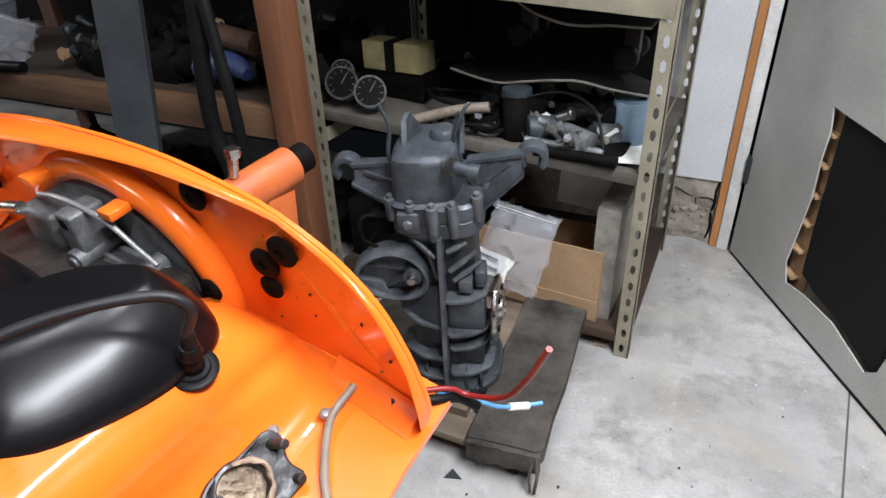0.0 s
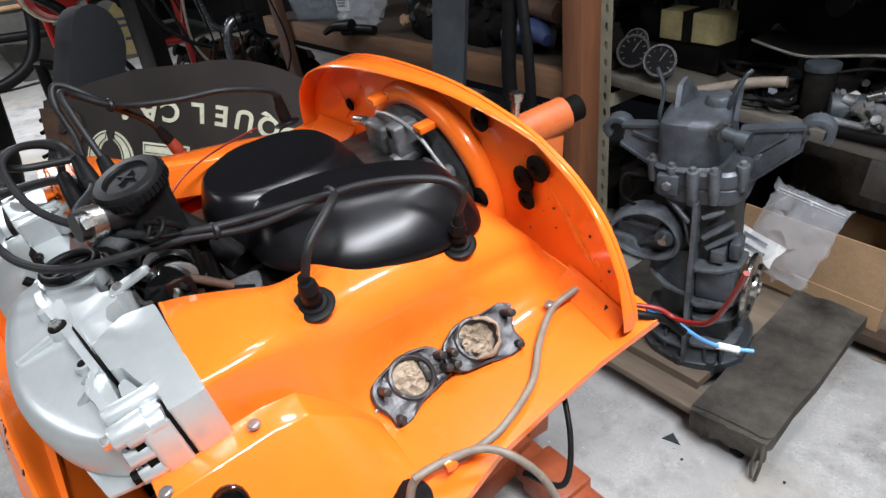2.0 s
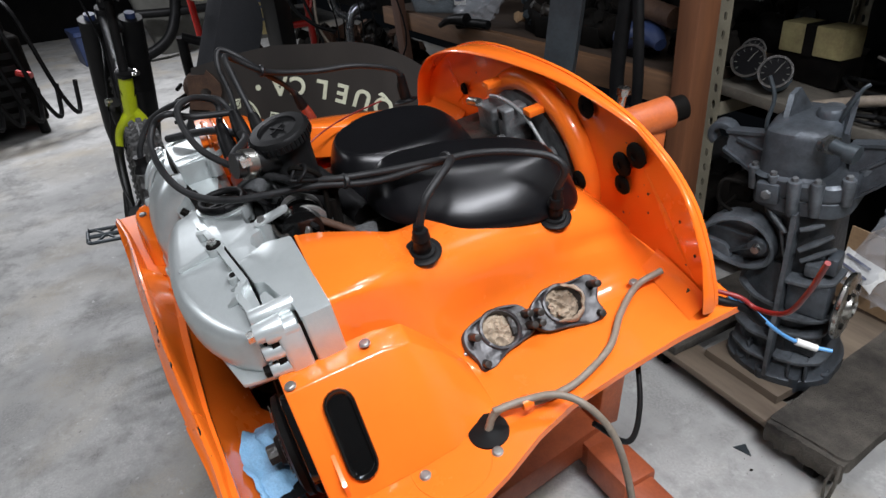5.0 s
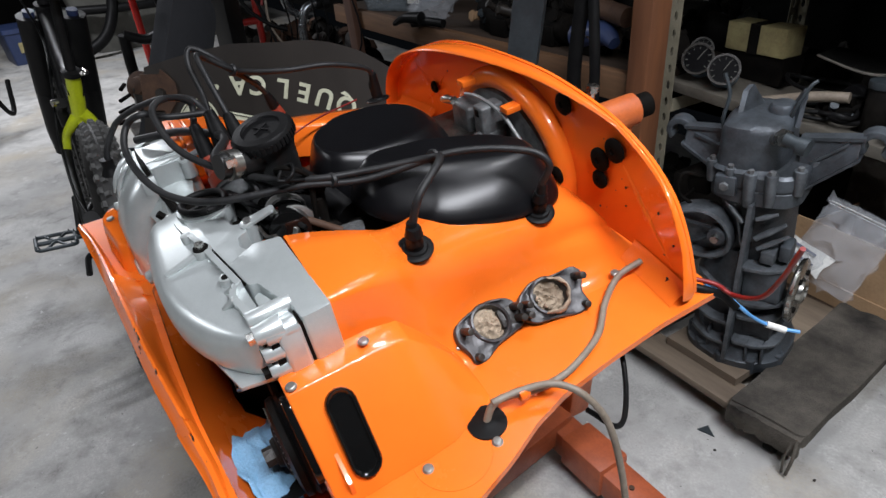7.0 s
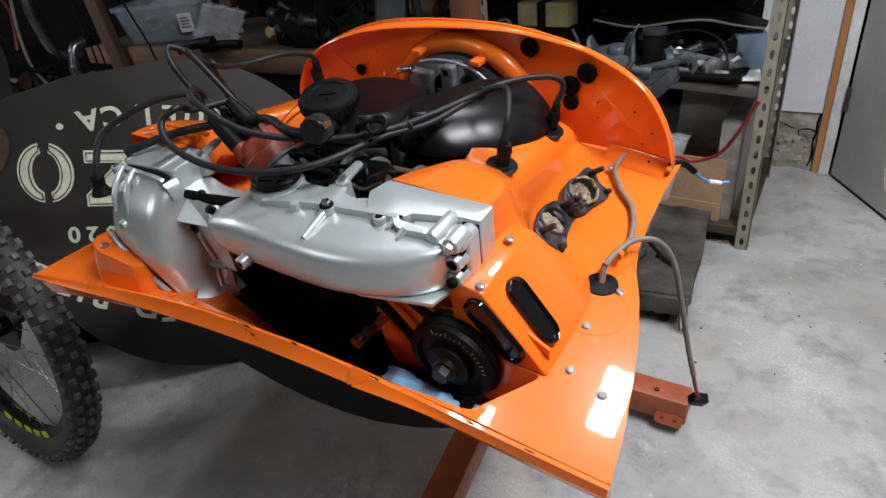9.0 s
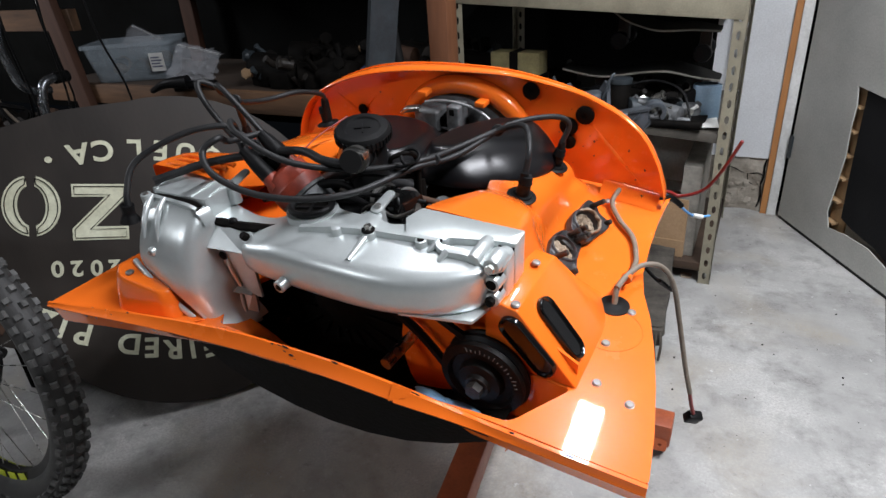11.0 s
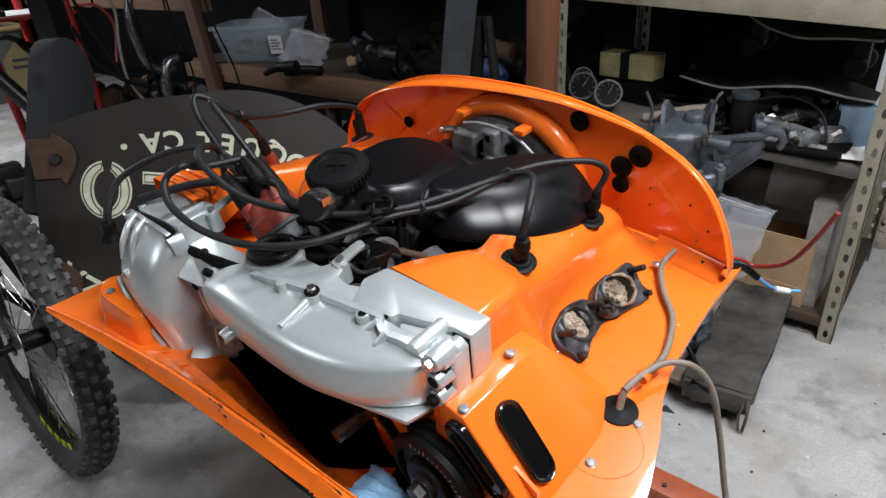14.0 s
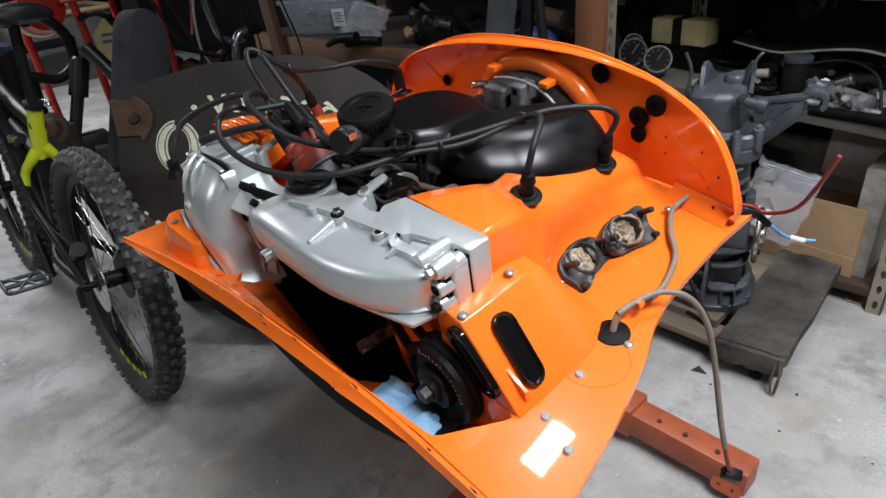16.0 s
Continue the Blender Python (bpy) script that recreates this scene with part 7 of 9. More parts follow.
for k, (line, y0) in enumerate(zip(BOARDS, (1.74, 1.72))):
    b = thing("castor_board", "worn dark board with a bare edge and castors", "skateboard", pose(0, 0, 0), "boards on the shelf")
    pts = spline([(x, 0, z) for x, z in line], 5)
    bm = bmesh.new()
    rows = []
    for i, p in enumerate(pts):
        t = i / (len(pts) - 1)
        w = 0.1 * (1 - 0.5 * abs(2 * t - 1) ** 3)
        rows.append([(p.x, y0 - w, p.z), (p.x, y0 + w, p.z), (p.x, y0 + w, p.z + 0.009), (p.x, y0 - w, p.z + 0.009)])
    loft(bm, rows, closed=True)
    part("deck", bm, BOARD_DARK, b)
    bm = bmesh.new()
    sweep(bm, [(r[0][0], r[0][1] - 0.001, r[0][2] + 0.0045) for r in rows], 0.0036, 6, 0)
    part("edge_band", bm, BOARD_EDGE, b, "bare pale edge")
    for x, z in (((-0.53, 0.79), (-0.26, 0.75)) if k == 0 else ((-0.6, 0.6), (-0.27, 0.6))):
        top = min(pts, key=lambda p: abs(p.x - x)).z
        bm = bmesh.new()
        cyl(bm, (x, y0 - 0.07, z), (x, y0 + 0.07, z), 0.006, 0.006, 8)
        box(bm, x - 0.018, x + 0.018, y0 - 0.02, y0 + 0.02, z - 0.005, top)
        bevel(bm, 0.003)
        truck = part("truck", bm, GREASY, b)
        for sy in (-0.075, 0.075):
            bm = bmesh.new()
            lathe(bm, [(0.012, -0.016), (0.026, -0.015), (0.029, -0.008), (0.029, 0.008), (0.026, 0.015), (0.012, 0.016)], Matrix.Translation((x, y0 + sy, z)) @ pose(0, 0, 0, 90), 20)
            part("wheel", bm, RUBBER, truck)


def junk(name, label, category, x, y, z, seed, mats, size=0.05, n=7, group=""):
    """A heap-free machine part: a body with stubs, flanges and pipes."""
    rnd = random.Random(seed)
    t = thing(name, label, category, pose(x, y, z, 0, 0, rnd.uniform(-40, 40)), group)
    bm = bmesh.new()
    cyl(bm, (-size, 0, size * 0.75), (size, 0, size * 0.75), size * 0.72, size * 0.6, 18)
    box(bm, -size * 0.7, size * 0.6, -size * 0.7, size * 0.7, 0, size * 0.9)
    bevel(bm, size * 0.08)
    part("body", bm, mats[0], t)
    for k in range(n):
        bm = bmesh.new()
        a = rnd.uniform(0, 360)
        p = Vector((rnd.uniform(-size, size), size * 0.6 * math.cos(a), size * 0.75 + size * 0.6 * math.sin(a)))
        q = p + Vector((rnd.uniform(-1, 1), rnd.uniform(-1, 0.2), rnd.uniform(-0.3, 1))) * size * 0.7
        q.z = max(q.z, 0.012)
        p.z = max(p.z, 0.012)
        r = size * rnd.uniform(0.12, 0.3)
        cyl(bm, p, q, min(r, p.z * 0.9 + 0.003), r * 0.85 if q.z > r else q.z * 0.8, 12)
        cyl(bm, p.lerp(q, 0.8), p.lerp(q, 0.95), r * 1.2 if q.z > r * 1.3 else q.z * 0.8, r * 1.2 if q.z > r * 1.3 else q.z * 0.8, 6)
        part("fitting", bm, rnd.choice(mats), t)
    return t


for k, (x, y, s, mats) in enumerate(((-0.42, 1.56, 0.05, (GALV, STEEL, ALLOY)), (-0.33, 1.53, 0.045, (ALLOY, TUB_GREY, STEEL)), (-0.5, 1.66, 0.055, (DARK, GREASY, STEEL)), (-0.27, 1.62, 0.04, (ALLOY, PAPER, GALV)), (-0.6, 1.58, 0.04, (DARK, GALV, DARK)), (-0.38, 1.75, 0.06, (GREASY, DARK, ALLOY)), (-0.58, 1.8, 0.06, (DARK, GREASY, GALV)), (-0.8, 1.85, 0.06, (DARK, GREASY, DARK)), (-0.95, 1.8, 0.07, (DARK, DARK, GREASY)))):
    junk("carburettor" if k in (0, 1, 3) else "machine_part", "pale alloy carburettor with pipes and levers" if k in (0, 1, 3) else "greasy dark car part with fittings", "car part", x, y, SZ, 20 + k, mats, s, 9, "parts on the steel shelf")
for k, (pts, r, mat, label) in enumerate((([(-0.45, 1.49, 0.03), (-0.36, 1.5, 0.022), (-0.26, 1.5, 0.018)], 0.01, ALLOY, "pale shaft lying on the shelf"), ([(-0.42, 1.485, 0.012), (-0.3, 1.48, 0.012), (-0.22, 1.47, 0.015)], 0.014, DARK, "dark shaft lying on the shelf"), ([(-0.78, 1.5, 0.018), (-0.66, 1.53, 0.05), (-0.58, 1.55, 0.06)], 0.014, CABLE_GREY, "grey brown shaft lying on the shelf"),
                                   ([(-0.72, 1.52, 0.01), (-0.66, 1.58, 0.05), (-0.6, 1.52, 0.012), (-0.66, 1.49, 0.012), (-0.72, 1.56, 0.012), (-0.64, 1.62, 0.02)], 0.005, RUBBER, "coiled black wire on the shelf"), ([(-0.46, 1.52, 0.01), (-0.5, 1.56, 0.09), (-0.4, 1.6, 0.12), (-0.3, 1.55, 0.1), (-0.26, 1.5, 0.02)], 0.004, RUBBER, "black wire arched over the parts"))):
    bm = bmesh.new()
    sweep(bm, [(x, y, SZ + z) for x, y, z in pts], r, 10)
    tagged(part("loose_shaft" if k < 3 else "loose_wire", bm, mat), label, "shaft" if k < 3 else "wire")
t = thing("tin_can", "blue and white tin can among the parts", "can", pose(-0.225, 1.66, SZ))
bm = bmesh.new()
lathe(bm, [(0.045, 0), (0.046, 0.003), (0.045, 0.11), (0.043, 0.114), (0.04, 0.11), (0.01, 0.11)], I4, 24)
part("can", bm, BLUE_STEEL, t)
t = thing("black_jar", "black jar with a grey lid on the shelf", "jar", pose(-0.5, 1.55, SZ))
bm = bmesh.new()
lathe(bm, [(0.032, 0), (0.034, 0.005), (0.034, 0.11), (0.03, 0.115)], I4, 20)
part("jar", bm, DARK, t)
bm = bmesh.new()
lathe(bm, [(0.037, 0.112), (0.038, 0.118), (0.037, 0.128), (0.02, 0.13)], I4, 20)
part("lid", bm, GALV, t)
bm = bmesh.new()
plate(bm, [(-0.06, -0.1), (0.06, -0.1), (0.06, 0.1), (-0.06, 0.1)], 0.002, (), pose(-0.24, 1.6, SZ + 0.0095, 0, 0, 8))
tagged(part("paper_sheet", bm, PAPER), "white paper sheet under the parts", "paper")

# carton, bags and boards on the bottom shelf
BZ = 0.076
carton = thing("cardboard_box", "open brown cardboard box on the bottom shelf", "box", pose(-0.41, 1.665, BZ, 0, 0, -4))
bm = bmesh.new()
for a in ((-0.19, 0.19, -0.15, -0.145, 0, 0.215), (-0.19, 0.19, 0.145, 0.15, 0, 0.13), (-0.19, -0.185, -0.145, 0.145, 0, 0.17), (0.185, 0.19, -0.145, 0.145, 0, 0.205), (-0.185, 0.185, -0.145, 0.145, 0, 0.005)):
    bm = bmesh.new()
    box(bm, *a)
    part("carton_side", bm, CARDBOARD, carton)
bm = bmesh.new()
box(bm, -0.188, 0.19, -0.154, -0.1505, 0.0, 0.062)
part("lower_flap", bm, CARDBOARD, carton, "darker folded flap")


def film_bag(name, label, m, w, h, seed, mat=FILM, crumple=0.024):
    bm = bmesh.new()
    n = 12
    for s in (0, 1):
        vs = []
        for i in range(n + 1):
            for j in range(n + 1):
                u, v = i / n - 0.5, j / n - 0.5
                puff = 0.035 * (1 - (2 * u) ** 4) * (1 - (2 * v) ** 4)
                p = Vector((u * w, v * h, puff * (1 if s else 0.1)))
                p += Vector(noise.noise_vector(Vector((u * 7 + seed, v * 7, s * 3)))) * crumple * (1 if s else 0.2)
                vs.append(bm.verts.new(m @ p))
        for i in range(n):
            for j in range(n):
                a = i * (n + 1) + j
                bm.faces.new((vs[a], vs[a + n + 1], vs[a + n + 2], vs[a + 1]))
    ob = part(name, bm, mat, smooth=50)
    for k in range(2):
        strip = bmesh.new()
        sweep(strip, [m @ Vector(((t - 0.5) * w * 0.94, h * (0.44 - 0.03 * k), 0.006 + 0.004 * math.sin(9 * t + seed))) for t in (0, 0.25, 0.5, 0.75, 1)], 0.0016 if k == 0 else 0.0008, 6, 3)
        part("zip_strip", strip, PAPER, ob, "white zip strip")
    return tagged(ob, label, "plastic bag")


film_bag("plastic_bag", "clear zip bag with paper labels draped over a box", Matrix.Translation((-0.46, 1.475, 0.27)) @ pose(0, 0, 0, 58, 4, -8), 0.19, 0.22, 4)
t = thing("paper_label", "crumpled white paper label with faint writing", "label", Matrix.Translation((-0.52, 1.435, 0.235)) @ pose(0, 0, 0, 55, 0, -20))
bm = bmesh.new()
plate(bm, [(-0.07, -0.03), (0.07, -0.03), (0.07, 0.03), (-0.07, 0.03)], 0.001)
bmesh.ops.subdivide_edges(bm, edges=bm.edges[:], cuts=3, use_grid_fill=True)
rough_up(bm, 0.008, 0.04, 3)
part("sheet", bm, PAPER, t)
bm = bmesh.new()
for k in range(2):
    box(bm, -0.05, 0.03 + 0.01 * k, 0.012 - 0.025 * k, 0.018 - 0.025 * k, 0.006, 0.009)
part("writing", bm, INK, t)
bm = bmesh.new()
box(bm, -0.26, -0.2, 1.52, 1.95, BZ, BZ + 0.33)
tagged(part("plywood_sheet", bm, BOARD_EDGE), "dusty pale plywood sheet standing on the bottom shelf", "plywood")
bm = bmesh.new()
plate(bm, [(-0.11, 0), (0.08, 0), (0.1, 0.24), (-0.12, 0.22)], 0.006, (), pose(-0.35, 1.85, BZ + 0.16, 75, 0, -10))
tagged(part("card_sheet", bm, PAPER), "folded pale card sheet standing behind the box", "card")
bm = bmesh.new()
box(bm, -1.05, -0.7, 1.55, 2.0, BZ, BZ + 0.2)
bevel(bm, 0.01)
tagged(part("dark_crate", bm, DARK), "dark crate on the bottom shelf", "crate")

for k, (x, y, w, turn) in enumerate(((-0.66, 1.56, 0.09, 10), (-0.55, 1.62, 0.11, 70), (-0.6, 1.55, 0.07, 130), (-0.4, 1.6, 0.1, 30), (-0.7, 1.66, 0.12, 160))):
    bm = bmesh.new()
    m = pose(x, y, SZ + 0.012 + 0.008 * k, 3 * (k - 2), 4 * (k % 3 - 1), turn)
    sweep(bm, [m @ Vector((w * math.cos(radians(a)), 0.6 * w * math.sin(radians(a)), 0.004 * math.sin(radians(3 * a)))) for a in range(0, 361, 20)], 0.006, 6, 3)
    tagged(part("rubber_belt", bm, RUBBER, smooth=60), "black rubber belt lying on the shelf", "belt", "belts on the shelf")
bm = bmesh.new()
plate(bm, rounded([(-0.62, 1.54), (-0.22, 1.53), (-0.21, 1.98), (-0.64, 1.98)], 0.03), 0.006, (), Matrix.Translation((0, 0, SZ + 0.007)))
tagged(part("oily_mat", bm, DARK), "flat black oily mat under the parts", "mat")

# the shelf sags towards the door: settle what stands on it
settled = [ob for ob in scene.objects if ob not in before and ob.parent is None and ob != shelf]
bpy.context.view_layer.update()
for ob in settled:
    corners = [o.matrix_world @ v.co for o in [ob] + list(ob.children_recursive) if o.type == "MESH" for v in o.data.vertices]
    mid = sum(corners, Vector()) / len(corners)
    if mid.z > 0.45:
        step = (Vector((0.02, -0.4, 1.12)) - mid) * 0.04
        step.z += 0.0225 - step.z if mid.z < 0.68 else 0.0
        step.z -= SAG * (mid.x + step.x + 0.57)
    else:
        step = Vector((0.012, -0.07, 0))
    ob.matrix_basis = Matrix.Translation(step) @ ob.matrix_basis

# ---- timber bench, posts and the leaning channel ----
bench = thing("timber_rack", "rough timber rack loaded with dark car parts", "rack")
bm = bmesh.new()
box(bm, -3.3, -1.08, 1.29, 1.33, 0.53, 0.62)
bevel(bm, 0.004)
part("front_rail", bm, TIMBER, bench)
bm = bmesh.new()
box(bm, -3.3, -1.08, 1.332, 2.05, 0.585, 0.615)
part("rack_board", bm, LUMBER, bench)
# unseen board added above the rack to block light from the lamps
bm = bmesh.new()
box(bm, -3.3, -1.2, 1.5, 2.05, 1.2, 1.23)
part("top_board", bm, LUMBER, bench)
bm = bmesh.new()
box(bm, -5.4, -2.97, 1.29, 1.33, 0.865, 0.96)
part("upper_rail", bm, TIMBER, bench)
for x, y, tilt in ((-2.93, 1.27, -8), (-2.95, 1.98, 0)):
    bm = bmesh.new()
    box(bm, -0.045, 0.045, -0.02, 0.02, 0, 1.7)
    bevel(bm, 0.003)
    part("rack_leg", bm, LEG_WOOD, bench, m=pose(x, y, 0, 0, tilt, 0))
bm = bmesh.new()
box(bm, -0.036, 0.036, -0.04, 0.04, 0, 2.45)
bevel(bm, 0.004)
tagged(part("wood_post", bm, POST_WOOD, m=pose(-1.054, 1.31, 0)), "reddish rough wooden post beside the shelf", "post")
bm = bmesh.new()
plate(bm, [(-0.036, -0.02), (0.036, -0.02), (0.036, 0.03), (0.032, 0.03), (0.032, -0.016), (-0.032, -0.016), (-0.032, 0.03), (-0.036, 0.03)], 1.9)
tagged(part("steel_channel", bm, GALV, m=Matrix.Translation((-1.158, 0.815, 0.006)) @ Matrix.Rotation(radians(10.5), 4, "Y") @ Matrix.Rotation(radians(41), 4, "Z") @ Matrix.Translation((0, 0, 1.9))), "grey galvanised steel channel leaning on the rack", "steel channel")

# clear bin and bag on the rack
RZ = 0.616
tote = thing("plastic_tub", "clear plastic tub of small parts with a paper label", "storage box", pose(-2.86, 1.51, RZ + 0.002, 0, 0, 33))
bm = bmesh.new()
rows = []
for z, k in ((0.0, 0.82), (0.004, 0.84), (0.16, 1.0), (0.16, 1.06), (0.178, 1.06), (0.178, 0.98), (0.16, 0.97), (0.01, 0.81)):
    rows.append([(x * k, y * k, z) for x, y in rounded([(-0.2, -0.15), (0.2, -0.15), (0.2, 0.15), (-0.2, 0.15)], 0.035, 4)])
loft(bm, rows, closed=True)
part("tub", bm, BIN_PLASTIC, tote)
bm = bmesh.new()
box(bm, 0.105, 0.17, -0.159, -0.156, 0.06, 0.145, pose(0, 0, 0, 6))
label_ob = part("paper_label", bm, PAPER, tote)
bm = bmesh.new()
for k in range(4):
    box(bm, 0.112, 0.16 - 0.01 * (k % 2), -0.1612, -0.1594, 0.08 + 0.014 * k, 0.086 + 0.014 * k, pose(0, 0, 0, 6))
part("writing", bm, INK, label_ob)
rnd = random.Random(77)
for k in range(9):
    bm = bmesh.new()
    ball(bm, (rnd.uniform(-0.12, 0.12), rnd.uniform(-0.08, 0.08), 0.045 + 0.05 * rnd.random()), rnd.uniform(0.028, 0.045), 2, (1, 0.8, 0.7))
    rough_up(bm, 0.012, 0.03, k)
    part("contents", bm, (RAG, DARK, CARDBOARD, GREASY)[k % 4], tote)
film_bag("plastic_bag", "crumpled clear plastic bag on the rack", Matrix.Translation((-2.33, 1.36, RZ + 0.085)) @ pose(0, 0, 0, 52, 14, 20), 0.2, 0.2, 9, FILM, 0.042)
film_bag("plastic_bag", "crumpled clear plastic bag in the tub", Matrix.Translation((-2.8, 1.5, RZ + 0.165)) @ pose(0, 0, 0, 55, 30, 30), 0.15, 0.14, 12, FILM, 0.025)
bm = bmesh.new()
sweep(bm, [(-2.48, 1.24, RZ + 0.0), (-2.38, 1.24, RZ + 0.035), (-2.28, 1.27, RZ + 0.04)], [0.012, 0.02, 0.03], 10)
sweep(bm, [(-2.36, 1.27, RZ + 0.01), (-2.25, 1.28, RZ + 0.03), (-2.15, 1.3, RZ + 0.03)], 0.018, 10)
tagged(part("pliers", bm, RUBBER), "black handled tool lying on the rack", "tool")
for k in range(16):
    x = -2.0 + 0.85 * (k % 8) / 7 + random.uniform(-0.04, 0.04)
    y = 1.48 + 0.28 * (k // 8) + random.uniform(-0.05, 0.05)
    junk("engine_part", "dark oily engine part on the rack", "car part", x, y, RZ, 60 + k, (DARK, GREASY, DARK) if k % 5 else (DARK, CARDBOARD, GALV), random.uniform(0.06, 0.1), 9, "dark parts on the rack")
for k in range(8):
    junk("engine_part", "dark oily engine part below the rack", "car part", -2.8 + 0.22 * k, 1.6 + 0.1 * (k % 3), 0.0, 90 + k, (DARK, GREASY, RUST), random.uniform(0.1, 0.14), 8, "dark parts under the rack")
for k, (pts, r, mat, label) in enumerate((([(-1.45, 1.42, RZ + 0.05), (-1.32, 1.4, RZ + 0.08), (-1.25, 1.38, RZ + 0.06)], [0.05, 0.04, 0.02], BLUE_BIN, "dark blue headlamp shell on the rack"), ([(-1.4, 1.42, RZ + 0.16), (-1.22, 1.4, RZ + 0.14)], 0.032, RUST, "rusty tube lying on the rack"))):
    bm = bmesh.new()
    sweep(bm, pts, r, 16)
    tagged(part("lamp_shell" if k == 0 else "rusty_tube", bm, mat), label, "car part")
bm = bmesh.new()
sweep(bm, [(-1.23, 1.22, 0.9), (-1.24, 1.2, 0.6), (-1.2, 1.2, 0.4), (-1.22, 1.18, 0.1)], 0.022, 8, flat=0.4)
tagged(part("webbing_strap", bm, RUBBER), "black webbing strap hanging from the rack", "strap", "hanging straps")
bm = bmesh.new()
sweep(bm, [(-1.2, 1.22, 0.9), (-1.15, 1.2, 0.6), (-1.16, 1.2, 0.3), (-1.17, 1.22, 0.01)], 0.016, 8, flat=0.4)
tagged(part("webbing_strap", bm, RUBBER), "narrow black webbing strap hanging from the rack", "strap", "hanging straps")
# bent chrome tubes, cables and small things at the far end of the rack
PX = -2.7
t = thing("tube_frame", "tarnished bent steel tube frame behind the sign", "tube frame")
for pts, r in (([(PX, 0.87, 1.35), (PX, 0.85, 1.08), (PX, 0.82, 1.0), (PX, 0.79, 0.89), (PX, 0.8, 0.79), (PX, 0.82, 0.72), (PX, 0.87, 0.685), (PX, 0.93, 0.68)], 0.016), ([(PX + 0.03, 0.86, 0.0), (PX + 0.03, 0.86, 0.57), (PX + 0.03, 0.865, 0.65), (PX + 0.03, 0.89, 0.71), (PX + 0.03, 0.93, 0.725), (PX + 0.03, 0.97, 0.725)], 0.019)):
    bm = bmesh.new()
    sweep(bm, pts, r, 12)
    part("bent_tube", bm, CHROME, t)
bm = bmesh.new()
cyl(bm, (PX + 0.03, 0.94, 0.725), (PX + 0.03, 1.0, 0.725), 0.024, 0.024, 14)
part("grip", bm, RUBBER, t)
for k, (pts, r, mat) in enumerate((([(-2.75, 0.6, 1.15), (-2.75, 0.63, 0.95), (-2.74, 0.68, 0.8), (-2.72, 0.72, 0.66), (-2.7, 0.76, 0.5)], 0.007, RUBBER), ([(-2.78, 0.66, 1.0), (-2.77, 0.73, 1.02), (-2.76, 0.77, 0.94), (-2.74, 0.74, 0.8), (-2.72, 0.73, 0.66), (-2.7, 0.78, 0.55)], 0.006, CABLE_GREY), ([(-2.8, 0.64, 0.97), (-2.79, 0.72, 0.96), (-2.78, 0.76, 0.88), (-2.76, 0.72, 0.74)], 0.006, RED_WIRE), ([(-2.74, 0.58, 0.9), (-2.73, 0.63, 0.76), (-2.72, 0.68, 0.7), (-2.71, 0.73, 0.66), (-2.7, 0.8, 0.63)], 0.009, RUBBER))):
    bm = bmesh.new()
    sweep(bm, pts, r, 8)
    tagged(part("hanging_cable", bm, mat, smooth=60), "old cable hanging beside the tube frame", "cable", "cables at the tube frame")
bm = bmesh.new()
box(bm, -0.05, 0.05, -0.05, 0.05, 0, 2.45)
bevel(bm, 0.004)
tagged(part("black_post", bm, BLACK_PAINT, m=pose(-3.1, 0.64, 0, 0, 0, 30)), "black painted post standing behind the sign", "post")
t = thing("spray_bottle", "pale blue and white bottle on the rack", "bottle", pose(-3.16, 1.31, 0.961, 0, 0, 0))
bm = bmesh.new()
lathe(bm, [(0.02, 0), (0.032, 0.004), (0.032, 0.13), (0.014, 0.16), (0.014, 0.18), (0.005, 0.181)], I4, 18)
part("bottle", bm, BLUE_STEEL, t)
bm = bmesh.new()
lathe(bm, [(0.0335, 0.02), (0.0335, 0.1)], I4, 18)
part("bottle_label", bm, PAPER, t, "white label")

# ---- painted round sign ----
SIGN = Matrix.Translation((-1.4, 0.36, 0.5)) @ pose(0, 0, 0, 0, 0, 50) @ pose(0, 0, 0, 90 - 16, 0, 0)
sign = thing("round_sign", "dark brown steel pizza sign standing upside down with cream lettering", "sign", SIGN)
CX, CY, CR = 0.0, -0.09, 0.415
outline = [(-0.463, 0.268), (-0.515, -0.13), (-0.5, -0.2)] + [(CX + CR * math.cos(radians(a)), CY + CR * math.sin(radians(a))) for a in range(205, 461, 6)] + [(-0.2, 0.322), (-0.33, 0.3)]
bm = bmesh.new()
plate(bm, outline, 0.012)
part("panel", bm, SIGN_BROWN, sign)


def lettering(text, places, size, mat=SIGN_CREAM):
    """Stencil letters, each at (x, y, turn)."""
    for ch, (x, y, turn) in zip(text, places):
        cu = bpy.data.curves.new("letter", "FONT")
        cu.body, cu.size, cu.extrude, cu.align_x, cu.align_y, cu.offset = ch, size, 0.001, "CENTER", "CENTER", 0.0016 * size / 0.06
        ob = bpy.data.objects.new("letter", cu)
        me = bpy.data.meshes.new_from_object(ob)
        me.transform(pose(x, y, 0.0015, 0, 0, turn))
        out = bmesh.new()
        out.from_mesh(me)
        bpy.data.objects.remove(ob)
        part("letter", out, mat, sign, "cream stencilled letter", smooth=30)


top = [(0.215, 0.085, 150), (0.17, 0.12, 153), (0.12, 0.152, 156), (0.06, 0.174, 160), (0.003, 0.19, 165), (-0.056, 0.203, 170), (-0.13, 0.213, 176), (-0.185, 0.214, 180)]
lettering("SOQUELCA", top, 0.07)
bm = bmesh.new()
cyl(bm, (-0.252, 0.209, 0), (-0.252, 0.209, 0.003), 0.008, 0.008, 12)
part("dot", bm, SIGN_CREAM, sign)
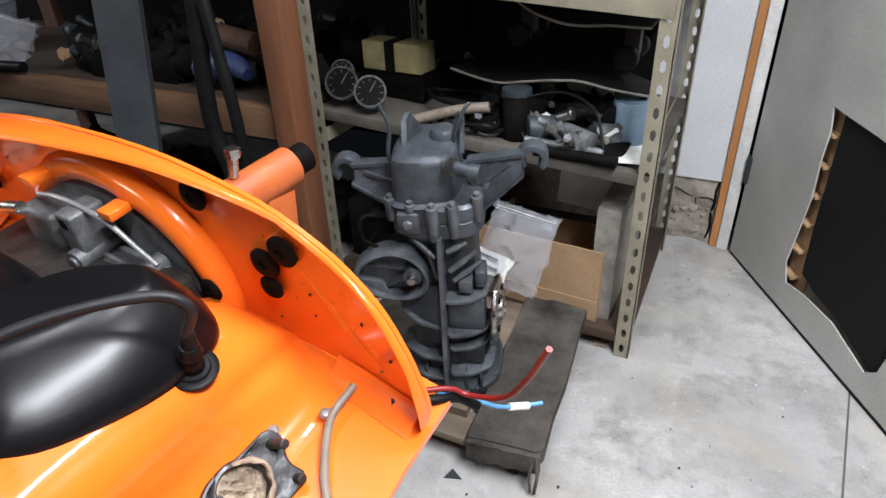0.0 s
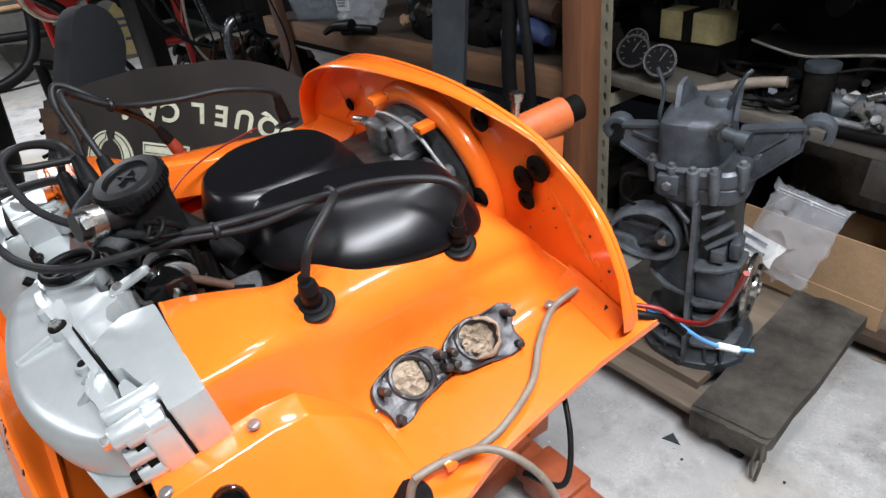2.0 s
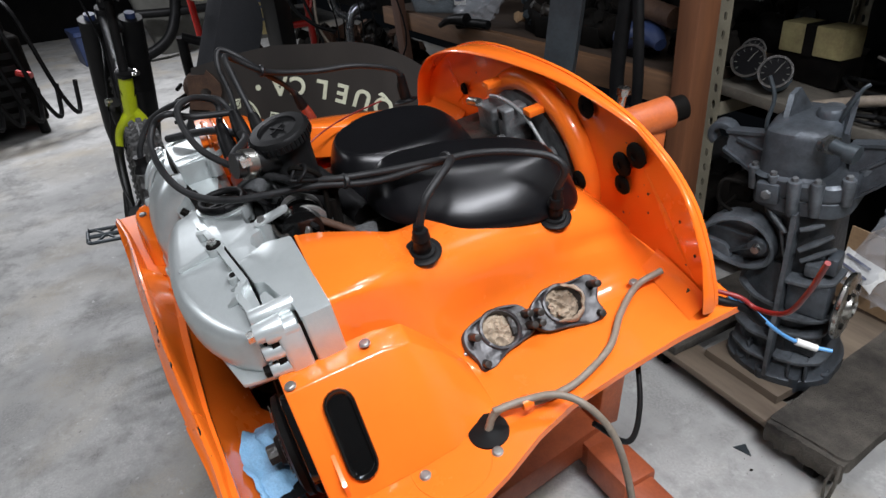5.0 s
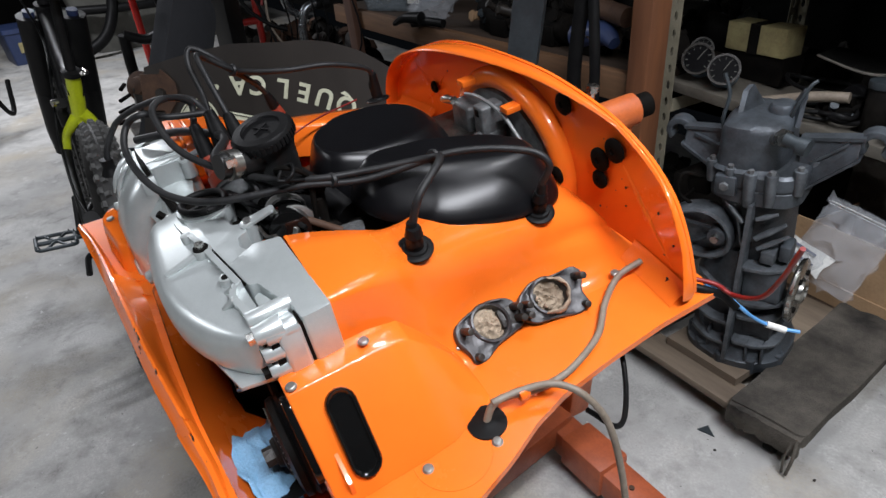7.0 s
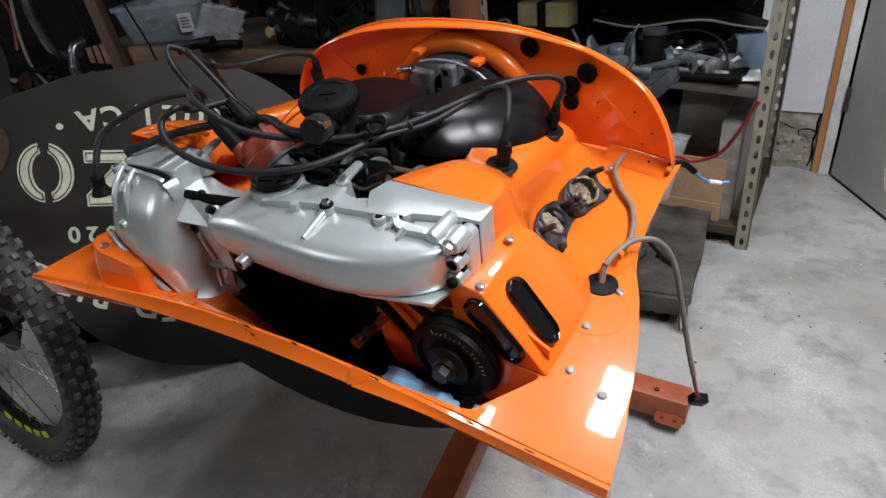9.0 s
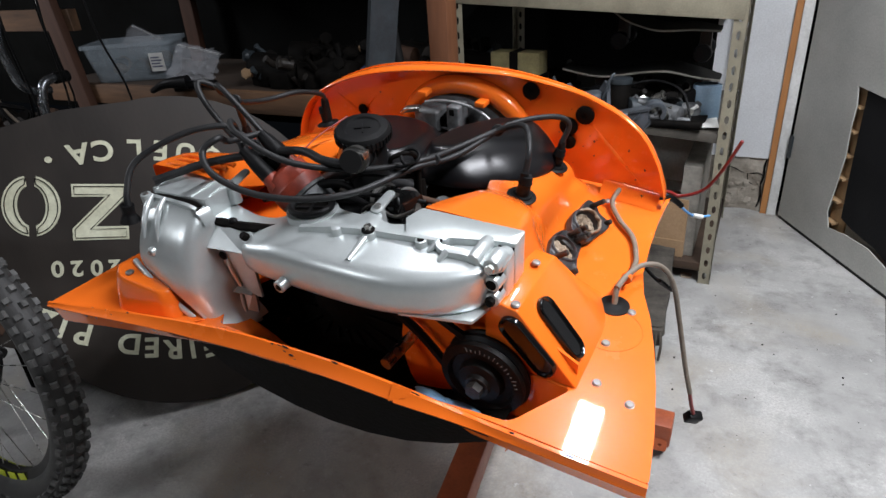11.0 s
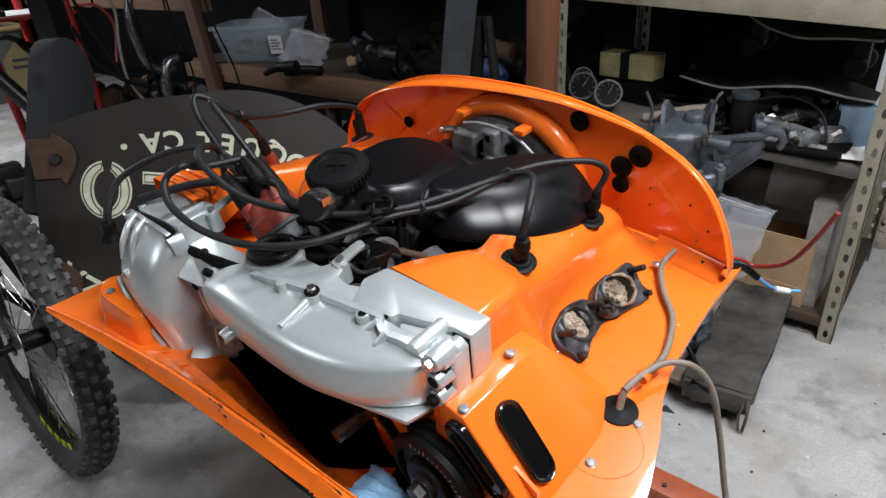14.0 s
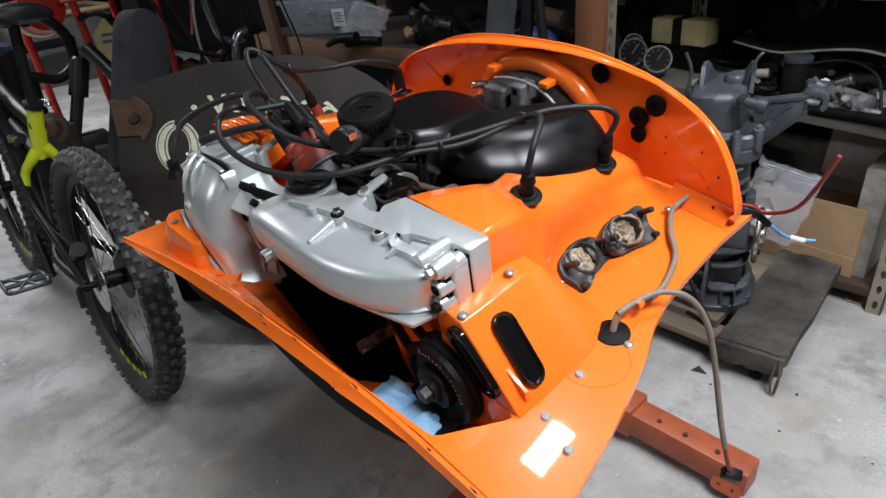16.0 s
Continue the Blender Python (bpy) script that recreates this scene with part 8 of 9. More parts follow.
low = [(0.06, -0.36, 188), (-0.0, -0.355, 180), (-0.045, -0.347, 175), (-0.09, -0.335, 170), (-0.14, -0.315, 166), (-0.19, -0.29, 160), (-0.285, -0.235, 152), (-0.325, -0.205, 148), (-0.36, -0.175, 145), (-0.4, -0.14, 140), (-0.44, -0.1, 136)]
lettering("WFIREDPIZZA", [low[0]] + low[1:], 0.075)
lettering("2020", [(-0.175, -0.083, 170), (-0.215, -0.075, 170), (-0.258, -0.066, 170), (-0.3, -0.057, 170)], 0.055)
# big split ring and zigzag
for s in (-1, 1):
    bm = bmesh.new()
    ring = [(0.062 * math.cos(radians(a)) * s, 0.075 * math.sin(radians(a))) for a in range(-82, 83, 10)] + [(0.03 * math.cos(radians(a)) * s, 0.05 * math.sin(radians(a))) for a in range(75, -76, -10)]
    plate(bm, ring, 0.002, (), Matrix.Translation((-0.315, 0.106, 0.002)) @ pose(0, 0, 0, 0, 0, -12))
    half = part("half_ring", bm, SIGN_CREAM, sign)
    bm = bmesh.new()
    ring = [(0.056 * math.cos(radians(a)) * s, 0.069 * math.sin(radians(a)), 0.0022) for a in range(-80, 81, 10)] + [(0.036 * math.cos(radians(a)) * s, 0.056 * math.sin(radians(a)), 0.0022) for a in range(70, -71, -10)]
    m = Matrix.Translation((-0.315, 0.106, 0.002)) @ pose(0, 0, 0, 0, 0, -12)
    sweep(bm, [m @ Vector(p) for p in ring + ring[:1]], 0.0011, 6, 0)
    part("inner_line", bm, DARK, half, "thin dark inner line")
bm = bmesh.new()
plate(bm, [(-0.062, 0.072), (0.062, 0.072), (0.062, 0.04), (-0.012, -0.036), (0.062, -0.036), (0.062, -0.07), (-0.065, -0.07), (-0.065, -0.04), (0.012, 0.04), (-0.062, 0.04)], 0.002, (), Matrix.Translation((-0.172, 0.06, 0.002)) @ pose(0, 0, 0, 0, 0, -11))
zig = part("zigzag", bm, SIGN_CREAM, sign)
bm = bmesh.new()
m = Matrix.Translation((-0.172, 0.06, 0.002)) @ pose(0, 0, 0, 0, 0, -11)
line = [(-0.056, 0.066), (0.056, 0.066), (0.056, 0.043), (-0.024, -0.042), (0.056, -0.042), (0.056, -0.064), (-0.059, -0.064), (-0.059, -0.042), (0.024, 0.046), (-0.056, 0.046), (-0.056, 0.066)]
sweep(bm, [m @ Vector((x, y, 0.0022)) for x, y in line], 0.0011, 6, 0)
part("inner_line", bm, DARK, zig, "thin dark inner line")
for x, y in ((-0.425, 0.2), (-0.475, -0.12)):
    bm = bmesh.new()
    plate(bm, [(-0.05, -0.05), (0.012, -0.052), (0.02, -0.072), (0.034, -0.052), (0.05, -0.03), (0.058, 0.0), (0.054, 0.024), (0.036, 0.044), (0.014, 0.062), (0.008, 0.048), (-0.05, 0.05)], 0.005, (), Matrix.Translation((x, y, 0.007)))
    bevel(bm, 0.0012, 1)
    bracket = part("rusty_bracket", bm, RUST, sign, "rusty bracket with a bolt")
    bm = bmesh.new()
    cyl(bm, (x + 0.012, y - 0.004, 0.005), (x + 0.012, y - 0.004, 0.022), 0.015, 0.013, 6)
    part("bolt", bm, GREASY, bracket)

# ---- mountain bike ----
# local: x ahead, y to the left, z up, origin at the rear tyre's contact
bike = thing("mountain_bike", "black and acid yellow mountain bike with knobbly tyres", "bicycle", pose(-1.53, -0.188, 0, 5.5, 0, 181))
WR = 0.346


def wheel(x, name):
    hub = part(name, hub_mesh(), BIKE_BLACK, bike, "knobbly bicycle wheel", m=pose(x, 0, WR))
    bm = bmesh.new()
    n = 64
    rows = []
    for i in range(n + 1):
        a = 2 * math.pi * i / n
        row = []
        for j in range(12):
            b = 2 * math.pi * j / 12
            r = WR - 0.036 + 0.032 * math.cos(b)
            row.append((r * math.cos(a), 0.034 * math.sin(b), r * math.sin(a)))
        rows.append(row)
    loft(bm, rows, caps=False, closed=True)
    bmesh.ops.remove_doubles(bm, verts=bm.verts, dist=1e-5)
    tyre = part("tyre", bm, TYRE, hub, "dusty knobbly tyre")
    n = 58
    verts, faces = [], []
    for i in range(n):
        for lane, (b, w, h) in enumerate(((-66, 0.0058, 0.0075), (-33, 0.0062, 0.0058), (0, 0.0058, 0.0062), (33, 0.0062, 0.0058), (66, 0.0058, 0.0075))):
            a = 360 * (i + (0.5 if lane in (1, 3) else 0)) / n
            m = Matrix.Rotation(radians(-a), 4, "Y") @ Matrix.Translation((WR - 0.036, 0, 0)) @ Matrix.Rotation(radians(b), 4, "Z") @ Matrix.Translation((0.0325, 0, 0))
            k = len(verts)
            for x, g in ((-0.003, 1.15), (0.0075, 0.9)):
                verts += [m @ Vector((x, sy * w * g, sz * h * g)) for sy, sz in ((-1, -1), (1, -1), (1, 1), (-1, 1))]
            faces += [[k + j for j in f] for f in ((4, 5, 6, 7), (0, 1, 5, 4), (1, 2, 6, 5), (2, 3, 7, 6), (3, 0, 4, 7))]
    me = bpy.data.meshes.new("tread")
    me.from_pydata(verts, [], faces)
    me.materials.append(KNOB)
    tread = tagged(new("tread", me), "worn grey tyre knobs", "", "", "stuff")
    tread.parent = tyre
    bm = bmesh.new()
    rows = []
    for i in range(49):
        a = 2 * math.pi * i / 48
        rows.append([((WR - 0.06) * math.cos(a), 0.014, (WR - 0.06) * math.sin(a)), ((WR - 0.085) * math.cos(a), 0.008, (WR - 0.085) * math.sin(a)), ((WR - 0.085) * math.cos(a), -0.008, (WR - 0.085) * math.sin(a)), ((WR - 0.06) * math.cos(a), -0.014, (WR - 0.06) * math.sin(a))])
    loft(bm, rows, caps=False, closed=True)
    part("rim", bm, BIKE_BLACK, hub)
    bm = bmesh.new()
    for i in range(24):
        a = 2 * math.pi * i / 24
        b = a + (0.5 if i % 2 else -0.5)
        cyl(bm, (0.022 * math.cos(b), 0.03 if i % 4 < 2 else -0.03, 0.022 * math.sin(b)), ((WR - 0.08) * math.cos(a), 0, (WR - 0.08) * math.sin(a)), 0.0012, 0.0012, 4)
    part("spokes", bm, STEEL, hub)
    bm = bmesh.new()
    lathe(bm, [(0.07, -0.002), (0.08, -0.001), (0.08, 0.001), (0.07, 0.002)], Matrix.Translation((0, 0.04, 0)) @ pose(0, 0, 0, 90), 30)
    part("brake_disc", bm, STEEL, hub, "thin steel brake disc")
    if name == "rear_wheel":
        for k in range(7):
            bm = bmesh.new()
            r = 0.03 + 0.006 * k
            lathe(bm, [(r, -0.001), (r, 0.001)], Matrix.Translation((0, -0.05 + 0.0045 * k, 0)) @ pose(0, 0, 0, 90), 24)
            part("sprocket", bm, BIKE_BLACK, hub)
    for a0 in (250, 90):
        for k in range(5):
            turn = Matrix.Rotation(-radians(a0 + 9 * k), 4, "Y")
            for y in (0.0125, -0.0135):
                bm = bmesh.new()
                box(bm, -0.009, 0.009, 0, 0.001, -0.016, 0.012, turn @ Matrix.Translation((WR - 0.073, y, 0)))
                part("rim_decal", bm, BIKE_YELLOW, hub, "acid yellow rim decal bar")
    return hub


def hub_mesh():
    bm = bmesh.new()
    cyl(bm, (0, -0.045, 0), (0, 0.045, 0), 0.022, 0.022, 16)
    cyl(bm, (0, -0.065, 0), (0, 0.065, 0), 0.01, 0.01, 12)
    return bm


wheel(0.0, "rear_wheel")
wheel(1.12, "front_wheel")
BB = (0.46, 0, 0.35)
for name, pts, r, mat, label in (
        ("seat_tube", [BB, (0.44, 0, 0.46), (0.415, 0, 0.6)], 0.024, BIKE_BLACK, ""),
        ("seat_tower", [(0.41, 0.006, 0.6), (0.385, 0.002, 0.67), (0.345, 0, 0.755)], [0.019, 0.022, 0.02], BIKE_YELLOW, "acid yellow seat tube"),
        ("stay_yoke", [(0.4, 0.0, 0.63), (0.415, 0.028, 0.595), (0.44, 0.05, 0.555), (0.455, 0.058, 0.5)], [0.022, 0.016, 0.012, 0.011], BIKE_YELLOW, "acid yellow forked stay yoke"),
        ("stay_stub", [(0.4, 0.0, 0.63), (0.405, -0.022, 0.605), (0.41, -0.03, 0.59)], [0.022, 0.017, 0.014], BIKE_YELLOW, "acid yellow forked stay yoke"),
        ("seat_stay", [(0.455, 0.058, 0.51), (0.37, 0.064, 0.47), (0.2, 0.066, 0.42), (0.0, 0.066, WR)], 0.012, BIKE_BLACK, ""),
        ("seat_stay", [(0.41, -0.03, 0.595), (0.37, -0.06, 0.5), (0.2, -0.066, 0.42), (0.0, -0.066, WR)], 0.012, BIKE_BLACK, ""),
        ("chain_stay", [BB, (0.3, 0.06, 0.33), (0.0, 0.066, WR)], 0.014, BIKE_BLACK, ""),
        ("chain_stay", [BB, (0.3, -0.06, 0.33), (0.0, -0.066, WR)], 0.014, BIKE_BLACK, ""),
        ("down_tube", [BB, (0.72, 0, 0.56), (0.95, 0, 0.79)], [0.034, 0.032, 0.03], BIKE_BLACK, ""),
        ("top_tube", [(0.36, 0, 0.7), (0.62, 0, 0.74), (0.93, 0, 0.86)], [0.022, 0.024, 0.026], BIKE_BLACK, ""),
        ("head_tube", [(0.965, 0, 0.76), (0.915, 0, 0.89)], 0.032, BIKE_BLACK, ""),
        ("fork_lower", [(1.13, 0.052, WR - 0.03), (1.1, 0.052, 0.42), (1.035, 0.052, 0.58)], [0.03, 0.042, 0.044], BIKE_BLACK, ""),
        ("fork_lower", [(1.13, -0.08, WR - 0.03), (1.1, -0.08, 0.42), (1.035, -0.08, 0.58)], [0.03, 0.042, 0.044], BIKE_BLACK, ""),
        ("fork_tube", [(1.035, 0.052, 0.58), (0.94, 0.052, 0.85)], [0.044, 0.042], BIKE_BLACK, ""),
        ("fork_tube", [(1.035, -0.08, 0.58), (0.94, -0.08, 0.85)], [0.044, 0.042], BIKE_BLACK, ""),
        ("fork_cap", [(0.942, 0.052, 0.848), (0.935, 0.052, 0.868)], 0.019, BLUE_BIN, "blue anodised fork cap"),
        ("fork_cap", [(0.942, -0.08, 0.848), (0.935, -0.08, 0.868)], 0.019, BLUE_BIN, "blue anodised fork cap"),
        ("fork_crown", [(0.955, 0.075, 0.815), (0.945, 0.0, 0.83), (0.955, -0.075, 0.815)], 0.028, BIKE_BLACK, ""),
        ("fork_arch", [(1.03, 0.07, 0.6), (1.06, 0.035, 0.72), (1.06, -0.035, 0.72), (1.03, -0.07, 0.6)], 0.016, BIKE_BLACK, ""),
        ("seat_post", [(0.35, 0, 0.745), (0.335, 0, 0.86), (0.315, 0, 0.962)], 0.0135, BIKE_BLACK, ""),
        ("handlebar", [(0.83, 0.37, 1.04), (0.85, 0.2, 1.03), (0.9, 0.05, 1.0), (0.9, -0.05, 1.0), (0.85, -0.2, 1.03), (0.83, -0.37, 1.04)], 0.014, BIKE_BLACK, ""),
        ("stem", [(0.905, 0, 0.89), (0.9, 0, 1.0)], 0.02, BIKE_BLACK, ""),
        ("shock", [(0.47, 0, 0.6), (0.66, 0, 0.655)], 0.026, BIKE_BLACK, ""),
        ("shock_shaft", [(0.42, 0.01, 0.585), (0.47, 0, 0.6)], 0.012, STEEL, "bright shock shaft"),
        ("rocker", [(0.42, 0.04, 0.66), (0.46, 0.045, 0.63), (0.47, 0.04, 0.58)], 0.016, BIKE_BLACK, ""),
        ("pivot_bolt", [(0.43, 0.05, 0.66), (0.425, 0.066, 0.66)], 0.011, STEEL, "steel pivot bolt"),
        ("brake_caliper", [(0.07, 0.052, 0.41), (0.03, 0.056, 0.44)], 0.02, BIKE_BLACK, ""),
        ("axle_lever", [(0.0, 0.06, WR), (0.0, 0.085, WR), (-0.045, 0.095, WR - 0.03)], 0.008, BIKE_BLACK, ""),
        ("brake_hose", [(0.05, 0.06, 0.44), (0.2, 0.075, 0.47), (0.42, 0.072, 0.56), (0.5, 0.05, 0.72), (0.72, 0.04, 0.82), (0.9, 0.09, 0.98)], 0.0035, RUBBER, "")):
    bm = bmesh.new()
    sweep(bm, pts, r, 12, 6 if len(pts) > 2 else 0)
    part(name, bm, mat, bike, label, smooth=60)
# seat clamp with its lever
bm = bmesh.new()
lathe(bm, [(0.017, -0.007), (0.025, -0.007), (0.026, 0.007), (0.017, 0.009)], Matrix.Translation((0.344, 0, 0.757)) @ pose(0, 0, 0, 0, -20, 0), 20)
collar = part("seat_clamp", bm, BIKE_BLACK, bike)
bm = bmesh.new()
sweep(bm, [(0.32, -0.02, 0.757), (0.315, -0.03, 0.757), (0.335, -0.036, 0.757), (0.37, -0.03, 0.76)], 0.0055, 8)
part("clamp_lever", bm, STEEL, collar, "steel quick release lever")
bm = bmesh.new()
rows = []
for t, w, h in ((0.0, 0.06, 0.02), (0.06, 0.075, 0.028), (0.3, 0.074, 0.03), (0.5, 0.042, 0.026), (0.8, 0.024, 0.022), (1.0, 0.012, 0.012)):
    x = 0.19 + 0.27 * t
    rows.append([(x, w * math.cos(radians(a)), 0.985 + 0.012 * (t - 0.45) ** 2 * 4 + h * math.sin(radians(a)) * (1 if math.sin(radians(a)) > 0 else 0.7)) for a in range(0, 360, 24)])
loft(bm, rows, closed=True)
part("saddle", bm, BIKE_BLACK, bike, "black padded saddle", smooth=60)
for y in (0.022, -0.022):
    bm = bmesh.new()
    sweep(bm, [(0.22, y, 0.975), (0.27, y, 0.962), (0.36, y, 0.962), (0.42, y * 0.5, 0.975)], 0.0035, 8)
    part("saddle_rail", bm, BIKE_BLACK, bike)
for s, a in ((1, 204), (-1, 24)):
    bm = bmesh.new()
    ca, sa = math.cos(radians(a)), math.sin(radians(a))
    sweep(bm, [(BB[0], 0.07 * s, BB[2]), (BB[0] + 0.17 * ca, 0.085 * s, BB[2] + 0.17 * sa)], 0.012, 10, 0)
    crank = part("crank", bm, BIKE_BLACK, bike)
    bm = bmesh.new()
    px, pz = BB[0] + 0.17 * ca, BB[2] + 0.17 * sa
    y0, y1 = sorted((0.1 * s, 0.205 * s))
    edge = rounded([(px - 0.05, y0), (px + 0.05, y0), (px + 0.05, y1), (px - 0.05, y1)], 0.014)
    sweep(bm, [(x, y, pz) for x, y in edge + edge[:1]], 0.006, 8, 0)
    cyl(bm, (px, 0.085 * s, pz), (px, 0.2 * s, pz), 0.008, 0.007, 10)
    for x in (-0.05, 0.05):
        sweep(bm, [(px + x, (y0 + y1) / 2 - 0.03, pz), (px, (y0 + y1) / 2, pz), (px + x, (y0 + y1) / 2 + 0.03, pz)], 0.0045, 6, 0)
    for x, y in edge[::3]:
        cyl(bm, (x, y, pz), (x, y, pz + 0.011), 0.0016, 0.0016, 6)
    part("pedal", bm, GALV, crank, "grey open cage pedal with pins")
bm = bmesh.new()
lathe(bm, [(0.07, -0.002), (0.075, 0), (0.07, 0.002)], Matrix.Translation((BB[0], -0.055, BB[2])) @ pose(0, 0, 0, 90), 32)
part("chainring", bm, DARK, bike)

# ---- far end of the garage ----
# felted slab with a rounded top leaning behind the sign, on a dark crate
up = Vector((-0.3, 0.36, 0.7)).normalized()
across = Vector((-0.62, 0.78, 0.0))
across = (across - up * across.dot(up)).normalized()
out = across.cross(up).normalized()
m = Matrix(((across.x, up.x, out.x, -1.98), (across.y, up.y, out.y, 0.27), (across.z, up.z, out.z, 0.84), (0, 0, 0, 1)))
bm = bmesh.new()
arch = [(-0.1, -0.42), (0.1, -0.42), (0.1, 0.0)] + [(0.1 * math.cos(radians(a)), 0.1 * math.sin(radians(a))) for a in range(12, 180, 12)] + [(-0.1, 0.0)]
plate(bm, arch, 0.06, (), m)
bevel(bm, 0.006)
slab_ob = part("felt_slab", bm, SKIN_CLAY)
tagged(slab_ob, "dark grey felted slab with a rounded top leaning behind the sign", "slab")
low = min(v.co.z for v in slab_ob.data.vertices)
bm = bmesh.new()
box(bm, -0.14, 0.14, -0.13, 0.13, 0, low + 0.012)
bevel(bm, 0.008)
tagged(part("dark_crate", bm, DARK, m=pose(-1.86, 0.27, 0, 0, 0, 40)), "dark crate on the floor behind the sign", "crate")
t = thing("storage_bin", "navy blue plastic storage bin with a pale label", "storage bin", pose(-6.95, -0.34, 0, 0, 0, 10) @ Matrix.Scale(0.75, 4))
bm = bmesh.new()
rows = [[(x * k, y * k, z) for x, y in rounded([(-0.3, -0.2), (0.3, -0.2), (0.3, 0.2), (-0.3, 0.2)], 0.04)] for z, k in ((0, 0.85), (0.36, 1.0), (0.37, 1.05), (0.42, 1.05))]
loft(bm, rows, closed=True)
part("tub", bm, BLUE_BIN, t)
bm = bmesh.new()
box(bm, 0.285, 0.29, -0.08, 0.06, 0.14, 0.26)
part("label", bm, YELLOW_BOX, t)
t = thing("utility_sink", "pale dusty tub with a wooden rim and a grey hose", "tub", pose(-7.1, 0.85, 0))
bm = bmesh.new()
rows = [[(x * k, y * k, z) for x, y in rounded([(-0.5, -0.75), (0.5, -0.75), (0.5, 0.75), (-0.5, 0.75)], 0.1)] for z, k in ((0, 0.8), (0.4, 0.95), (0.62, 1.0), (0.62, 0.95), (0.2, 0.85))]
loft(bm, rows, closed=True)
part("tub", bm, TUB_GREY, t)
bm = bmesh.new()
rim = rounded([(-0.51, -0.76), (0.51, -0.76), (0.51, 0.76), (-0.51, 0.76)], 0.1)
sweep(bm, [(x, y, 0.63) for x, y in rim + rim[:1]], 0.022, 8, 0)
part("rim", bm, CORE_WOOD, t, "pale wooden rim")
bm = bmesh.new()
sweep(bm, [(0.62, -1.0, 0.05), (0.66, -0.75, 0.06), (0.66, -0.5, 0.2), (0.6, -0.36, 0.5), (0.58, -0.32, 0.95)], 0.05, 12)
sweep(bm, [(0.56, -0.8, 0.42), (0.6, -0.3, 0.4), (0.58, 0.3, 0.4)], 0.04, 12)
part("hose", bm, RUBBER, t)
t = thing("black_machine", "black workshop machine with dangling cables", "machine", pose(-4.7, -1.0, 0, 0, 0, 15))
bm = bmesh.new()
box(bm, -0.35, 0.3, -0.3, 0.3, 0.08, 0.62)
box(bm, -0.3, 0.25, -0.25, 0.25, 0.62, 0.9)
bevel(bm, 0.03, 3)
part("body", bm, DARK, t)
for k in range(6):
    bm = bmesh.new()
    box(bm, 0.3, 0.32, -0.22, 0.22, 0.14 + 0.07 * k, 0.175 + 0.07 * k)
    part("vent_slat", bm, BIKE_BLACK, t)
for k in range(5):
    bm = bmesh.new()
    y = -0.2 + 0.11 * k
    sweep(bm, [(0.2, y, 0.85), (0.42, y + 0.05, 0.75), (0.5, y + 0.12, 0.3), (0.46, y + 0.2, 0.12), (0.36, y + 0.26, 0.3)], 0.014, 8)
    part("hanging_cable", bm, RUBBER, t)
bm = bmesh.new()
sweep(bm, [(0.42, 0.2, 0.42), (0.48, 0.26, 0.4)], 0.02, 8, 0)
part("red_clamp", bm, RED_PAINT, t, "red clamp")
for x, y in ((-0.3, -0.25), (0.25, -0.25), (0.25, 0.25), (-0.3, 0.25)):
    bm = bmesh.new()
    cyl(bm, (x, y, 0), (x, y, 0.09), 0.03, 0.03, 12)
    part("foot", bm, RUBBER, t)
# red pipe trolley with a tray, a round tank and a hanging tag
t = thing("red_trolley", "red steel tube trolley with a tray, a round tank and hoses", "trolley", pose(-3.95, 0.72, 0))
for pts in ([(0.0, -0.14, 0.92), (0.0, -0.12, 0.66), (0.02, -0.1, 0.02)], [(0.0, 0.16, 0.95), (0.0, 0.15, 0.7), (0.02, 0.14, 0.02)], [(-0.4, -0.34, 1.1), (-0.42, -0.33, 0.6), (-0.42, -0.32, 0.02)], [(-0.42, 0.2, 1.1), (-0.42, 0.2, 0.02)], [(0.0, 0.3, 1.2), (0.02, 0.31, 0.6), (0.02, 0.32, 0.02)], [(0.02, -0.12, 0.5), (0.02, 0.32, 0.5)]):
    bm = bmesh.new()
    sweep(bm, pts, 0.022, 10)
    part("tube", bm, RED_PAINT, t)
bm = bmesh.new()
box(bm, -0.45, 0.03, -0.2, 0.34, 0.865, 0.885)
bevel(bm, 0.004)
tray = part("tray", bm, RED_PAINT, t)
bm = bmesh.new()
box(bm, -0.44, 0.02, -0.19, 0.33, 0.886, 0.892)
part("tray_liner", bm, PAPER, tray, "pale worn tray liner")
bm = bmesh.new()
lathe(bm, [(0.02, -0.14), (0.12, -0.13), (0.15, -0.06), (0.15, 0.06), (0.12, 0.13), (0.02, 0.14)], pose(-0.16, -0.3, 0.86, 0, 90, 8), 24)
tank = part("tank", bm, RED_PAINT, t, "round red tank")
bm = bmesh.new()
lathe(bm, [(0.15, -0.01), (0.158, 0.0), (0.15, 0.01)], pose(-0.16 + 0.06, -0.3, 0.86, 0, 90, 8), 32)
part("bead", bm, SIGN_CREAM, tank, "cream bead round the tank")
bm = bmesh.new()
plate(bm, [(-0.1, -0.13), (0.08, -0.14), (0.1, 0.06), (0.03, 0.14), (-0.03, 0.14), (-0.1, 0.06)], 0.004, (), pose(0.14, -0.02, 0.63, 84, 0, 72))
tag = part("tag", bm, TAG_YELLOW, t, "pale yellow card tag")
for k, (w, z) in enumerate(((0.12, 0.055), (0.13, 0.02), (0.05, -0.05))):
    bm = bmesh.new()
    box(bm, -w / 2, w / 2, -0.008, 0.008, 0.001, 0.003, pose(0.14, -0.02, 0.63, 84, 0, 72) @ Matrix.Translation((0, z, 0)))
    part("writing", bm, INK, tag)
bm = bmesh.new()
